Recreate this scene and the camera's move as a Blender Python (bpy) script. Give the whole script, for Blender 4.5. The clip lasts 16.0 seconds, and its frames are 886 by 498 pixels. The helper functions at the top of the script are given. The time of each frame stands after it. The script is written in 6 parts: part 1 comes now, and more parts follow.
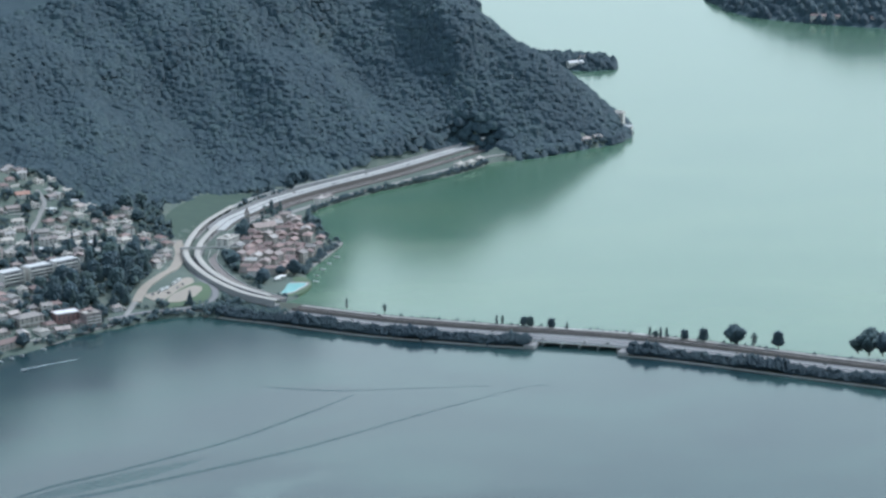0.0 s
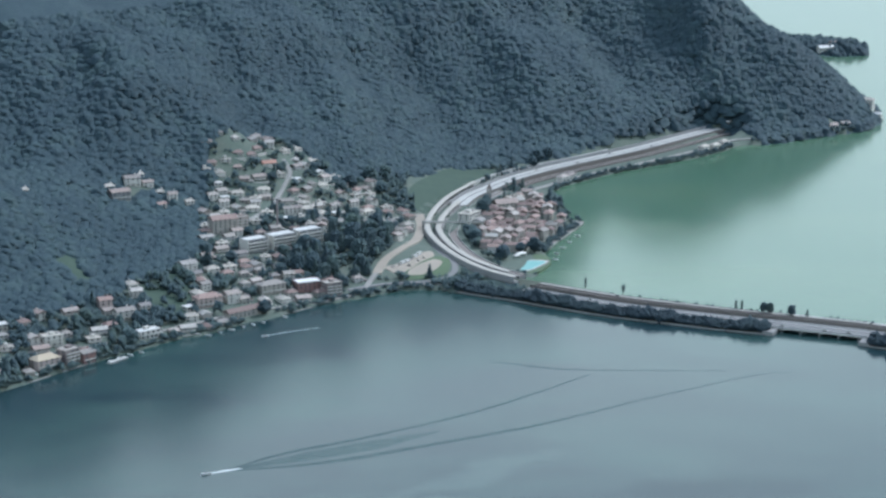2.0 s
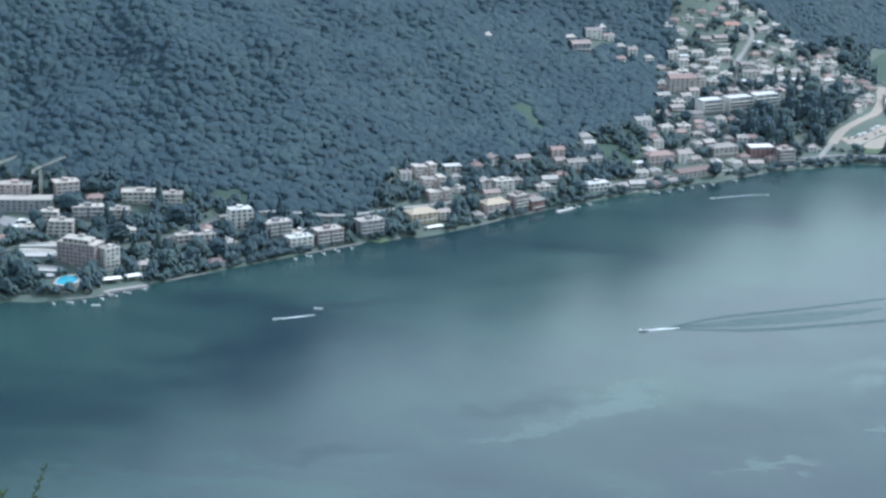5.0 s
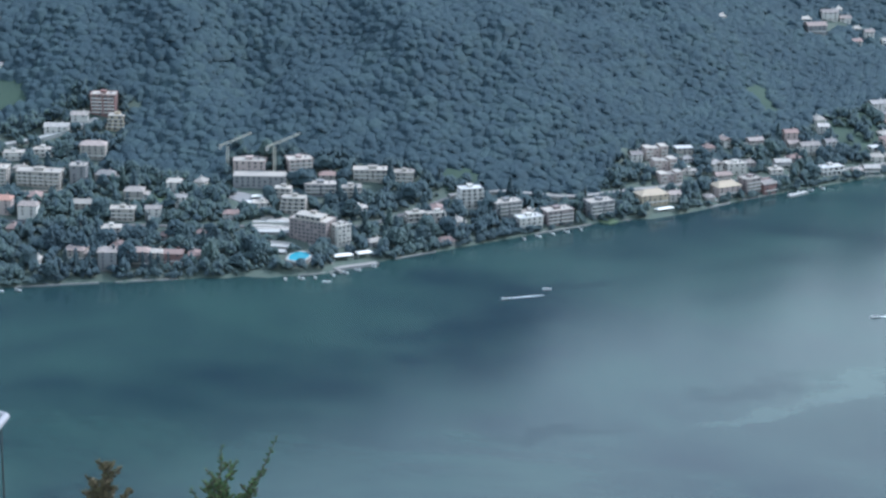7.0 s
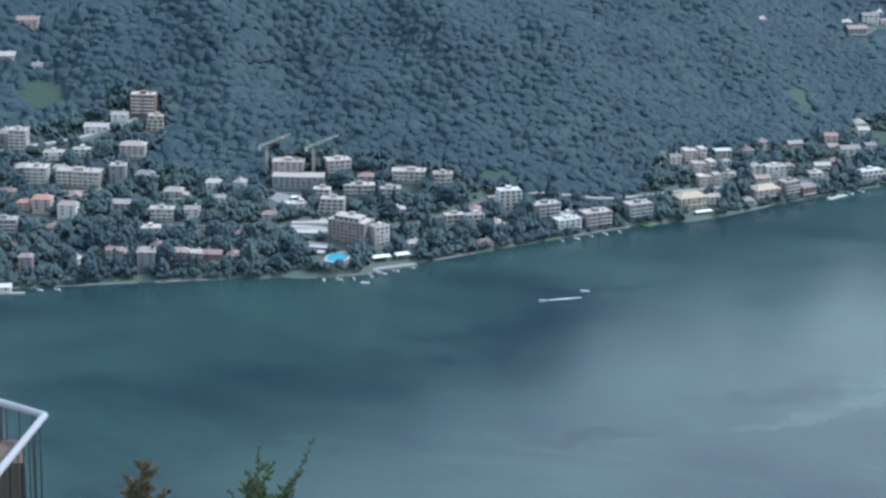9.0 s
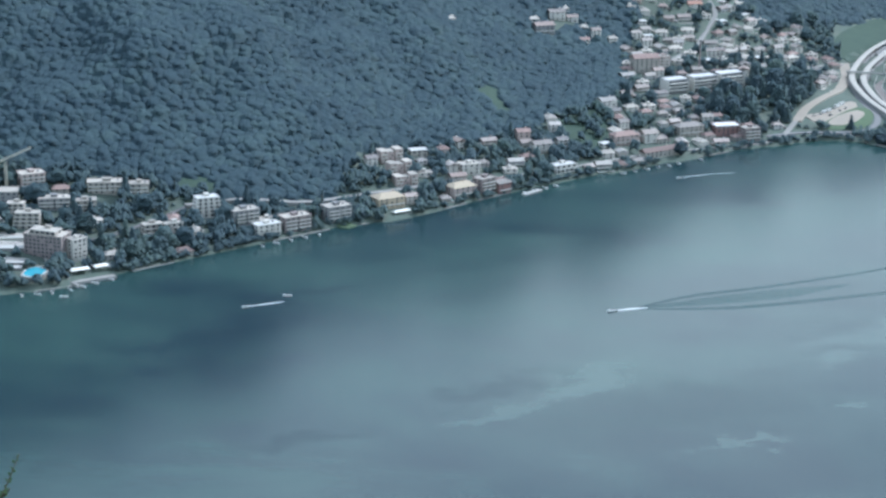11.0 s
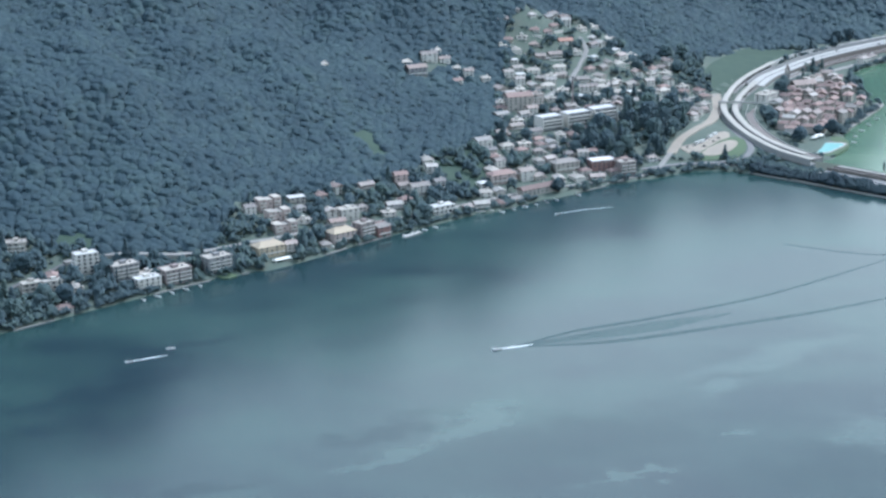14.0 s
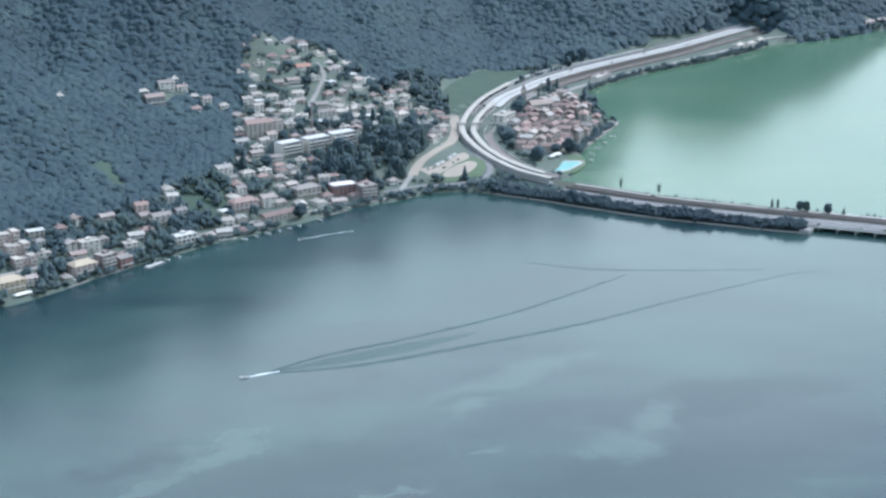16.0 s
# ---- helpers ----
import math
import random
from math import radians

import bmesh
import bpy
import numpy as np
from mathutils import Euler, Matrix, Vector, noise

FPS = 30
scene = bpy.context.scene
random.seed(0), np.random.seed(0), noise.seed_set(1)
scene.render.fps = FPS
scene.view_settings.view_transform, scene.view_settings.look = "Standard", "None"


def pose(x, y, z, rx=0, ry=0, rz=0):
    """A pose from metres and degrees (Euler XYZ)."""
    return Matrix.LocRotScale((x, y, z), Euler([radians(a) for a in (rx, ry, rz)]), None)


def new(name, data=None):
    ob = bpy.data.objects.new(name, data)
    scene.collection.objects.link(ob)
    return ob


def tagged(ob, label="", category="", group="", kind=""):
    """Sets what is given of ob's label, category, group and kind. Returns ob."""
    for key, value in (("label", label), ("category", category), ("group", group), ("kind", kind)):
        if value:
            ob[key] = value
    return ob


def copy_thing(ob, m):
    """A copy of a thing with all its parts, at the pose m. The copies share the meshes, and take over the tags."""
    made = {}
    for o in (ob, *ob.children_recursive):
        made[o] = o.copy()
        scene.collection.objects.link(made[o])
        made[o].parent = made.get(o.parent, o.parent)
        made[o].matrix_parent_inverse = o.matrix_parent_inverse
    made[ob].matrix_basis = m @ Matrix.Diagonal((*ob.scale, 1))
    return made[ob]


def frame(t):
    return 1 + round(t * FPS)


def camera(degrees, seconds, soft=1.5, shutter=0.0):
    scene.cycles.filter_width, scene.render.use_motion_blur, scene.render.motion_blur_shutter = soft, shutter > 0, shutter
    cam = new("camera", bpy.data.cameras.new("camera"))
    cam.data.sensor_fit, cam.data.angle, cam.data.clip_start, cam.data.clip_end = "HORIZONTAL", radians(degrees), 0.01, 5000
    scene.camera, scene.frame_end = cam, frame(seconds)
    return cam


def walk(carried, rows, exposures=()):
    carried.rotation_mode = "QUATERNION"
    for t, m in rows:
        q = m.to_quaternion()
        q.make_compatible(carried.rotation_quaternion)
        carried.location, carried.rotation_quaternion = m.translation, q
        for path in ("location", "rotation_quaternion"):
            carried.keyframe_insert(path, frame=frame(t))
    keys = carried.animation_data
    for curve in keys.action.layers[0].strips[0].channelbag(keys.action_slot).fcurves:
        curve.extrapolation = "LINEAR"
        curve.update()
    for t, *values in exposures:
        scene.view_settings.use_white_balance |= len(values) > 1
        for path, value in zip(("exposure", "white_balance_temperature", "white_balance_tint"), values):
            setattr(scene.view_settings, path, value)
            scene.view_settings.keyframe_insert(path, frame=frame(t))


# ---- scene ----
# ---- camera: it stands on a summit terrace 550 m above the lake and pans ----
EYE = 550.0
cam = camera(21.5, 16.0, soft=2.75)
ROWS = [
    (0.0, 77.338, 0.494, -11.537),
    (0.5, 77.362, 0.276, -10.912),
    (1.0, 77.145, 0.122, -10.023),
    (1.5, 77.029, -0.188, -8.393),
    (2.0, 76.825, -0.151, -5.341),
    (2.5, 76.506, -0.250, -3.289),
    (3.0, 75.758, -0.875, -1.346),
    (3.5, 74.998, -1.014, 0.272),
    (4.0, 74.330, -1.431, 2.675),
    (4.5, 73.664, -1.567, 4.586),
    (5.0, 73.155, -1.752, 6.473),
    (5.2, 73.066, -1.790, 7.233),
    (7.3, 72.528, -0.924, 12.451),
    (7.5, 72.561, -0.939, 12.605),
    (8.0, 72.628, -0.923, 13.131),
    (8.2, 72.601, -0.929, 13.244),
    (8.8, 72.571, -0.929, 13.364),
    (9.5, 72.621, -1.029, 11.044),
    (10.3, 72.872, -0.853, 7.754),
    (10.5, 72.768, -1.264, 7.263),
    (11.0, 72.788, -0.927, 5.394),
    (11.5, 73.198, -0.521, 3.984),
    (12.0, 73.751, -0.060, 2.958),
    (12.5, 73.935, 0.294, 2.161),
    (13.0, 74.095, 0.558, 1.584),
    (13.5, 74.019, 0.537, 1.602),
    (14.0, 73.868, 0.587, 1.902),
    (14.5, 73.854, 0.750, 1.198),
    (15.0, 74.018, 0.799, -0.488),
    (15.5, 74.291, 0.767, -2.335),
    (16.0, 74.420, 0.616, -4.640),
]
walk(cam, [(t, pose(0, 0, EYE, rx, ry, rz)) for t, rx, ry, rz in ROWS], [(0.0, 0.0, 5560, 11), (2.0, 0.0, 5530, 11), (3.0, -0.02, 5430, 11), (3.5, -0.06, 5420, 11), (4.0, 0.3, 5420, 11), (5.0, 0.35, 5430, 11), (8.0, 0.27, 5400, 14), (11.0, 0.29, 5430, 11), (14.0, 0.36, 5430, 12), (16.0, 0.38, 5530, 13)])

# ---- sky and sun ----
SUN_TURN, SUN_HEIGHT = 54.0, 44.0      # degrees to the right of +y, and above the horizon
world = bpy.data.worlds.new("sky")
scene.world = world
world.use_nodes = True
wn, wl = world.node_tree.nodes, world.node_tree.links
sky = wn.new("ShaderNodeTexSky")
sky.sky_type = "NISHITA"
sky.sun_disc = False
sky.sun_elevation, sky.sun_rotation = radians(SUN_HEIGHT), radians(SUN_TURN)
sky.altitude, sky.air_density, sky.dust_density, sky.ozone_density = 800, 1.2, 2.5, 1.5
# bright broken cloud over all of the sky
way = wn.new("ShaderNodeTexCoord")
puffs = wn.new("ShaderNodeTexNoise")
puffs.inputs["Scale"].default_value, puffs.inputs["Detail"].default_value, puffs.inputs["Roughness"].default_value = 2.6, 6.0, 0.6
cover = wn.new("ShaderNodeMapRange")
cover.inputs["From Min"].default_value, cover.inputs["From Max"].default_value = 0.43, 0.57
cover.inputs["To Min"].default_value, cover.inputs["To Max"].default_value = 0.0, 1.0
dim = wn.new("ShaderNodeVectorMath")
dim.operation = "SCALE"
dim.inputs["Scale"].default_value = 0.12
blend = wn.new("ShaderNodeMix")
blend.data_type = "RGBA"
blend.inputs[7].default_value = (1.2, 1.35, 1.37, 1)
veil = wn.new("ShaderNodeMix")
veil.data_type = "RGBA"
veil.inputs[7].default_value = (1.54, 1.75, 1.6, 1)
# the clouds lie in one level layer
layer = wn.new("ShaderNodeVectorMath")
layer.operation = "DIVIDE"
height = wn.new("ShaderNodeMath")
height.operation = "MAXIMUM"
height.inputs[1].default_value = 0.06
split = wn.new("ShaderNodeSeparateXYZ")
wl.new(way.outputs["Generated"], split.inputs[0])
wl.new(split.outputs["Z"], height.inputs[0])
wl.new(way.outputs["Generated"], layer.inputs[0])
wl.new(height.outputs[0], layer.inputs[1])
wl.new(layer.outputs[0], puffs.inputs["Vector"])
wl.new(puffs.outputs["Fac"], cover.inputs["Value"])
# haze whitens the sky towards the horizon
haze = wn.new("ShaderNodeMapRange")
haze.inputs["From Min"].default_value, haze.inputs["From Max"].default_value = 0.28, 0.45
haze.inputs["To Min"].default_value, haze.inputs["To Max"].default_value = 0.85, 0.0
wl.new(split.outputs["Z"], haze.inputs["Value"])
wl.new(cover.outputs[0], blend.inputs[0])
wl.new(haze.outputs[0], veil.inputs[0])
wl.new(blend.outputs[2], veil.inputs[6])
wl.new(sky.outputs[0], dim.inputs[0])
wl.new(dim.outputs[0], blend.inputs[6])
# far ridges and thick air dim the lowest sky
low = wn.new("ShaderNodeMapRange")
low.inputs["From Min"].default_value, low.inputs["From Max"].default_value = 0.06, 0.3
low.inputs["To Min"].default_value, low.inputs["To Max"].default_value = 0.55, 1.0
fade = wn.new("ShaderNodeVectorMath")
fade.operation = "SCALE"
wl.new(split.outputs["Z"], low.inputs["Value"])
wl.new(low.outputs[0], fade.inputs["Scale"])
wl.new(veil.outputs[2], fade.inputs[0])
wl.new(fade.outputs[0], wn["Background"].inputs[0])
wn["Background"].inputs[1].default_value = 1.1
sun = new("sun", bpy.data.lights.new("sun", "SUN"))
sun.data.energy, sun.data.angle, sun.data.color = 3.2, radians(6.0), (1.0, 0.95, 0.87)
sun_way = Vector((math.sin(radians(SUN_TURN)) * math.cos(radians(SUN_HEIGHT)), math.cos(radians(SUN_TURN)) * math.cos(radians(SUN_HEIGHT)), math.sin(radians(SUN_HEIGHT))))
sun.matrix_world = Matrix.Translation((0, 0, 900)) @ sun_way.to_track_quat("Z", "Y").to_matrix().to_4x4()
scene.view_settings.exposure = 0.0
# ---- materials ----
class Mat:
    """A small builder of node materials."""
    def __init__(self, name):
        self.m = bpy.data.materials.new(name)
        self.m.use_nodes = True
        self.n, self.l = self.m.node_tree.nodes, self.m.node_tree.links
        self.b = self.n["Principled BSDF"]

    def node(self, kind, **kw):
        nd = self.n.new(kind)
        for k, v in kw.items():
            nd.inputs[k.replace("_", " ")].default_value = v
        return nd

    def coord(self):
        if "Geometry" not in self.n:
            self.n.new("ShaderNodeNewGeometry").name = "Geometry"
        return self.n["Geometry"].outputs["Position"]

    def noise(self, scale, detail=4.0, rough=0.55, stretch=None, turn=0.0, warp=0.0):
        nd = self.node("ShaderNodeTexNoise", Scale=scale, Detail=detail, Roughness=rough, Distortion=warp)
        mp = self.n.new("ShaderNodeMapping")
        mp.inputs["Scale"].default_value = stretch or (1, 1, 1)
        mp.inputs["Rotation"].default_value = (0, 0, radians(turn))
        self.l.new(self.coord(), mp.inputs[0])
        self.l.new(mp.outputs[0], nd.inputs["Vector"])
        return nd.outputs["Fac"]

    def ramp(self, fac, stops):
        nd = self.n.new("ShaderNodeValToRGB")
        els = nd.color_ramp.elements
        while len(els) < len(stops):
            els.new(0.5)
        for e, (p, c) in zip(els, stops):
            e.position, e.color = p, (*c, 1) if len(c) == 3 else c
        self.l.new(fac, nd.inputs[0])
        return nd.outputs[0]

    def mix(self, fac, a, b, mode="MIX"):
        nd = self.n.new("ShaderNodeMix")
        nd.data_type, nd.blend_type = "RGBA", mode
        for sock, v in ((nd.inputs[0], fac), (nd.inputs[6], a), (nd.inputs[7], b)):
            if isinstance(v, (int, float)):
                sock.default_value = v
            elif isinstance(v, tuple):
                sock.default_value = (*v, 1)
            else:
                self.l.new(v, sock)
        return nd.outputs[2]

    def random(self):
        return self.n.new("ShaderNodeObjectInfo").outputs["Random"]

    def island(self):
        self.coord()
        return self.n["Geometry"].outputs["Random Per Island"]

    def set(self, name, v):
        if isinstance(v, (int, float)):
            self.b.inputs[name].default_value = v
        elif isinstance(v, tuple):
            self.b.inputs[name].default_value = (*v, 1)
        else:
            self.l.new(v, self.b.inputs[name])
        return self

    def bump(self, fac, strength, distance):
        nd = self.n.new("ShaderNodeBump")
        nd.inputs["Strength"].default_value, nd.inputs["Distance"].default_value = strength, distance
        self.l.new(fac, nd.inputs["Height"])
        self.l.new(nd.outputs[0], self.b.inputs["Normal"])
        return self


def paint(name, a, b, scale=0.3, rough=0.8, fine=3.0, bump=0.0, metal=0.0, spread=0.0):
    """Colour between a and b by a coarse and a fine noise; spread: change from object to object."""
    m = Mat(name)
    c = m.mix(m.noise(fine, 3), m.ramp(m.noise(scale, 4), [(0.3, a), (0.7, b)]), tuple(0.82 * x for x in a))
    if spread:
        k = m.ramp(m.random(), [(0.0, (1 - spread,) * 3), (1.0, (1 + spread * 0.4, 1 + spread * 0.3, 1 + spread * 0.2))])
        c = m.mix(1.0, c, k, "MULTIPLY")
    m.set("Base Color", c).set("Roughness", rough).set("Metallic", metal)
    if bump:
        m.bump(m.noise(fine, 3), bump, 0.1)
    return m.m


def foliage(name, dark, mid, light, whole=True, even=0.3):
    m = Mat(name)
    pick = m.island() if whole else m.random()
    c = m.ramp(pick, [(0.0, dark), (0.45, mid), (0.85, light), (1.0, mid)])
    if whole:
        # single trees, then stands of trees, differ in tone
        c = m.mix(m.ramp(m.noise(0.06, 2), [(0.38, (0, 0, 0)), (0.68, (0.5, 0.5, 0.5))]), c, light)
    c = m.mix(m.ramp(m.noise(0.011, 5), [(0.42, (0, 0, 0)), (0.6, (0.7, 0.7, 0.7))]), c, dark)
    c = m.mix(m.ramp(m.noise(0.45, 5, 0.7), [(0.35, (0, 0, 0)), (0.7, (0.5, 0.5, 0.5))]), c, dark)
    m.set("Base Color", c).set("Roughness", 0.8).set("Specular IOR Level", 0.2)
    m.bump(m.noise(0.75, 6, 0.68), 0.4, 0.8)
    # leaves hang at all angles, so a crown is lit more evenly than its outline
    tilt = m.n.new("ShaderNodeVectorMath")
    tilt.operation = "MULTIPLY_ADD"
    tilt.inputs[1].default_value = (1 - even,) * 3
    tilt.inputs[2].default_value = (0.1 * even, -0.1 * even, 0.97 * even)
    m.l.new(m.n["Geometry"].outputs["Normal"], tilt.inputs[0])
    for nd in m.n:
        if nd.type == "BUMP":
            m.l.new(tilt.outputs[0], nd.inputs["Normal"])
    return m.m


# lake drifts with painted sheen: middle x, y, half length, half width, degrees
CALM_SHEEN = [(-38, 1477, 62, 17, 55), (-92, 1408, 60, 10, 38), (133, 1553, 26, 8, 20), (141, 1463, 24, 9, 30), (234, 1463, 34, 34, 60), (262, 1515, 50, 14, 70), (70, 1382, 38, 8, 38), (180, 1620, 90, 22, 32)]
RUFFLED_SHEEN = [(40, 1440, 140, 75, 24), (235, 1405, 150, 80, 15), (-318, 1527, 75, 17, 28), (-214, 1352, 55, 15, 30), (-92, 1462, 55, 22, 44), (-110, 1440, 36, 14, 44), (330, 1560, 90, 40, 20), (-255, 1640, 50, 12, 30)]


def water(name, body, body2, rough, patch, drifts=False):
    """A lake's surface: murky body colour, waves, and calm or ruffled drifts of wind, their sheen painted in."""
    m = Mat(name)
    drift = m.mix(0.22, m.noise(0.0038, 5, 0.55, (1.0, 1.7, 1.0), 28, 0.7), m.noise(0.011, 2, 0.45, (1.0, 1.8, 1.0), 24, 1.0))
    fine = m.noise(0.02, 4, 0.6, (1.0, 2.5, 1.0), 20)
    # paler drifts: brighter reflected sky is put into the body colour
    c = m.mix(m.ramp(drift, [(0.38, (0, 0, 0)), (0.64, (1, 1, 1))]), body, body2)
    shine = m.ramp(drift, [(0.36, (0.45,) * 3), (0.62, (0.54,) * 3)])
    if drifts:
        # ragged edges: the place is shifted by noise before each drift's outline is drawn
        wave = m.node("ShaderNodeTexNoise", Scale=0.016, Detail=5.0, Roughness=0.62)
        m.l.new(m.coord(), wave.inputs["Vector"])
        ragged = m.n.new("ShaderNodeVectorMath")
        ragged.operation = "MULTIPLY_ADD"
        ragged.inputs[1].default_value = (110, 110, 0)
        shift = m.n.new("ShaderNodeVectorMath")
        shift.operation = "SUBTRACT"
        shift.inputs[1].default_value = (55, 55, 0)
        m.l.new(wave.outputs["Color"], ragged.inputs[0])
        m.l.new(m.coord(), ragged.inputs[2])
        m.l.new(ragged.outputs[0], shift.inputs[0])

        def spread(rings, edge):
            total = None
            for x, y, long, wide, turn in rings:
                mp = m.n.new("ShaderNodeMapping")
                mp.vector_type = "TEXTURE"
                mp.inputs["Location"].default_value = (x, y, 0)
                mp.inputs["Rotation"].default_value = (0, 0, radians(turn))
                mp.inputs["Scale"].default_value = (long, wide, 50)
                m.l.new(shift.outputs[0], mp.inputs[0])
                size = m.n.new("ShaderNodeVectorMath")
                size.operation = "LENGTH"
                m.l.new(mp.outputs[0], size.inputs[0])
                fall = m.node("ShaderNodeMapRange")
                fall.interpolation_type = "SMOOTHSTEP"
                for key, v in (("From Min", edge), ("From Max", 1.25), ("To Min", 1.0), ("To Max", 0.0)):
                    fall.inputs[key].default_value = v
                m.l.new(size.outputs["Value"], fall.inputs["Value"])
                if total:
                    both = m.n.new("ShaderNodeMath")
                    both.operation = "MAXIMUM"
                    m.l.new(total, both.inputs[0])
                    m.l.new(fall.outputs[0], both.inputs[1])
                    total = both.outputs[0]
                else:
                    total = fall.outputs[0]
            return total

        calm, ruffled = spread(CALM_SHEEN, 0.35), spread(RUFFLED_SHEEN, 0.25)
        # bright and dull sky reflection painted into body colour and shine
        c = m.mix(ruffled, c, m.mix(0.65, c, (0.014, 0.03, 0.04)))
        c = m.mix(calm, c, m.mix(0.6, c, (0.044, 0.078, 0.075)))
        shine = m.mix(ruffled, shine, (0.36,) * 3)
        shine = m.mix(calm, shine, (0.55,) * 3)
    m.set("Base Color", c).set("Specular IOR Level", shine)
    r = m.ramp(m.mix(0.25, drift, fine), [(0.38, (rough,) * 3), (0.6, (rough * patch,) * 3)])
    m.set("Roughness", r).set("IOR", 1.33)
    m.bump(m.noise(0.35, 3, 0.6, (1.0, 1.6, 1.0), 35), 0.06, 0.5)
    return m.m


# leaf colours are bluish and lifted: distance haze is painted into them
FOREST = foliage("hazy_forest_canopy", (0.031, 0.055, 0.07), (0.039, 0.067, 0.082), (0.054, 0.088, 0.093), even=0.74)
GARDEN_TREE = foliage("hazy_garden_foliage", (0.048, 0.078, 0.094), (0.064, 0.1, 0.11), (0.096, 0.14, 0.118), False, even=0.65)
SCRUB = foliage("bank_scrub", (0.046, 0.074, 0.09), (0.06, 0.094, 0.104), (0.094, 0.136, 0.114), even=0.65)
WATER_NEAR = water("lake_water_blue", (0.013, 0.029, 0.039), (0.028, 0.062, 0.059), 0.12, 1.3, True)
WATER_FAR = water("lake_water_green", (0.064, 0.128, 0.086), (0.082, 0.146, 0.093), 0.12, 1.3)
CONCRETE = paint("pale_concrete", (0.46, 0.46, 0.44), (0.38, 0.38, 0.37), 0.05, 0.85)
GREY_CONCRETE = paint("weathered_concrete", (0.28, 0.28, 0.28), (0.2, 0.2, 0.205), 0.06, 0.9)
GALLERY = paint("white_gallery_roof", (0.43, 0.41, 0.37), (0.35, 0.335, 0.305), 0.04, 0.9)
ASPHALT = paint("grey_asphalt", (0.18, 0.18, 0.185), (0.23, 0.23, 0.23), 0.03, 0.9)
BALLAST = paint("track_ballast", (0.18, 0.16, 0.15), (0.24, 0.215, 0.2), 0.1, 0.95, 2.0, 0.4)
BARRIER = paint("brown_noise_wall", (0.15, 0.135, 0.125), (0.19, 0.17, 0.155), 0.08, 0.85)
STONE = paint("bank_stone", (0.22, 0.22, 0.22), (0.32, 0.315, 0.3), 0.2, 0.9, 2.0, 0.5)
DARK_ASPHALT = paint("worn_dark_asphalt", (0.11, 0.11, 0.115), (0.15, 0.15, 0.15), 0.05, 0.9)
PAVING = paint("pale_paving", (0.25, 0.245, 0.235), (0.33, 0.32, 0.3), 0.1, 0.9)
DIRT = paint("bare_earth", (0.3, 0.27, 0.22), (0.38, 0.34, 0.28), 0.1, 0.95)
TAN = paint("sandy_paving", (0.34, 0.3, 0.25), (0.28, 0.25, 0.21), 0.08, 0.95)
GRASS = paint("meadow_grass", (0.04, 0.072, 0.054), (0.056, 0.092, 0.062), 0.06, 0.95, 0.8, 0.5)
LAWN = paint("lawn_grass", (0.08, 0.125, 0.07), (0.1, 0.145, 0.085), 0.1, 0.95)
DARK = paint("shaded_steel", (0.03, 0.035, 0.04), (0.05, 0.055, 0.06), 0.2, 0.6)
WHITE_WALL = paint("white_render", (0.6, 0.575, 0.53), (0.5, 0.48, 0.445), 0.15, 0.85)
CREAM_WALL = paint("cream_render", (0.37, 0.345, 0.31), (0.31, 0.29, 0.265), 0.15, 0.85)
YELLOW_WALL = paint("ochre_render", (0.45, 0.38, 0.28), (0.39, 0.33, 0.25), 0.15, 0.85)
PINK_WALL = paint("pink_render", (0.45, 0.37, 0.34), (0.39, 0.32, 0.3), 0.15, 0.85)
RED_WALL = paint("brick_red_render", (0.24, 0.14, 0.13), (0.2, 0.12, 0.115), 0.15, 0.85)
GREY_WALL = paint("grey_render", (0.25, 0.25, 0.255), (0.2, 0.2, 0.206), 0.15, 0.85)
BROWN_WALL = paint("brown_render", (0.27, 0.225, 0.22), (0.22, 0.185, 0.185), 0.15, 0.85)
GLASS = paint("dark_window_glass", (0.075, 0.085, 0.095), (0.1, 0.11, 0.12), 0.3, 0.12)
TILE = paint("terracotta_tiles", (0.3, 0.22, 0.203), (0.22, 0.17, 0.162), 0.4, 0.9, 4.0, 0.4, spread=0.35)
ORANGE_TILE = paint("orange_roof_tiles", (0.4, 0.23, 0.18), (0.34, 0.2, 0.16), 0.4, 0.9, 4.0, 0.3)
FLAT_ROOF = paint("gravel_flat_roof", (0.46, 0.435, 0.395), (0.37, 0.35, 0.325), 0.2, 0.95, spread=0.3)
WHITE_ROOF = paint("white_roof_sheet", (0.6, 0.6, 0.585), (0.52, 0.52, 0.51), 0.2, 0.5)
CANVAS = paint("white_canvas", (0.82, 0.81, 0.76), (0.76, 0.75, 0.7), 0.4, 0.9)
POOL = paint("turquoise_pool_water", (0.07, 0.36, 0.47), (0.11, 0.43, 0.52), 0.15, 0.15)
LIDO = paint("pale_lido_water", (0.26, 0.52, 0.5), (0.31, 0.56, 0.54), 0.15, 0.2)
FOAM = paint("white_foam", (0.75, 0.78, 0.78), (0.6, 0.65, 0.66), 0.6, 0.8)
BARK = paint("tree_bark", (0.1, 0.075, 0.055), (0.14, 0.11, 0.085), 1.0, 0.95)
HULL = paint("white_hull", (0.8, 0.8, 0.79), (0.74, 0.74, 0.73), 0.5, 0.3)
CRANE = paint("yellow_grey_steel", (0.56, 0.53, 0.44), (0.48, 0.46, 0.4), 0.3, 0.6)


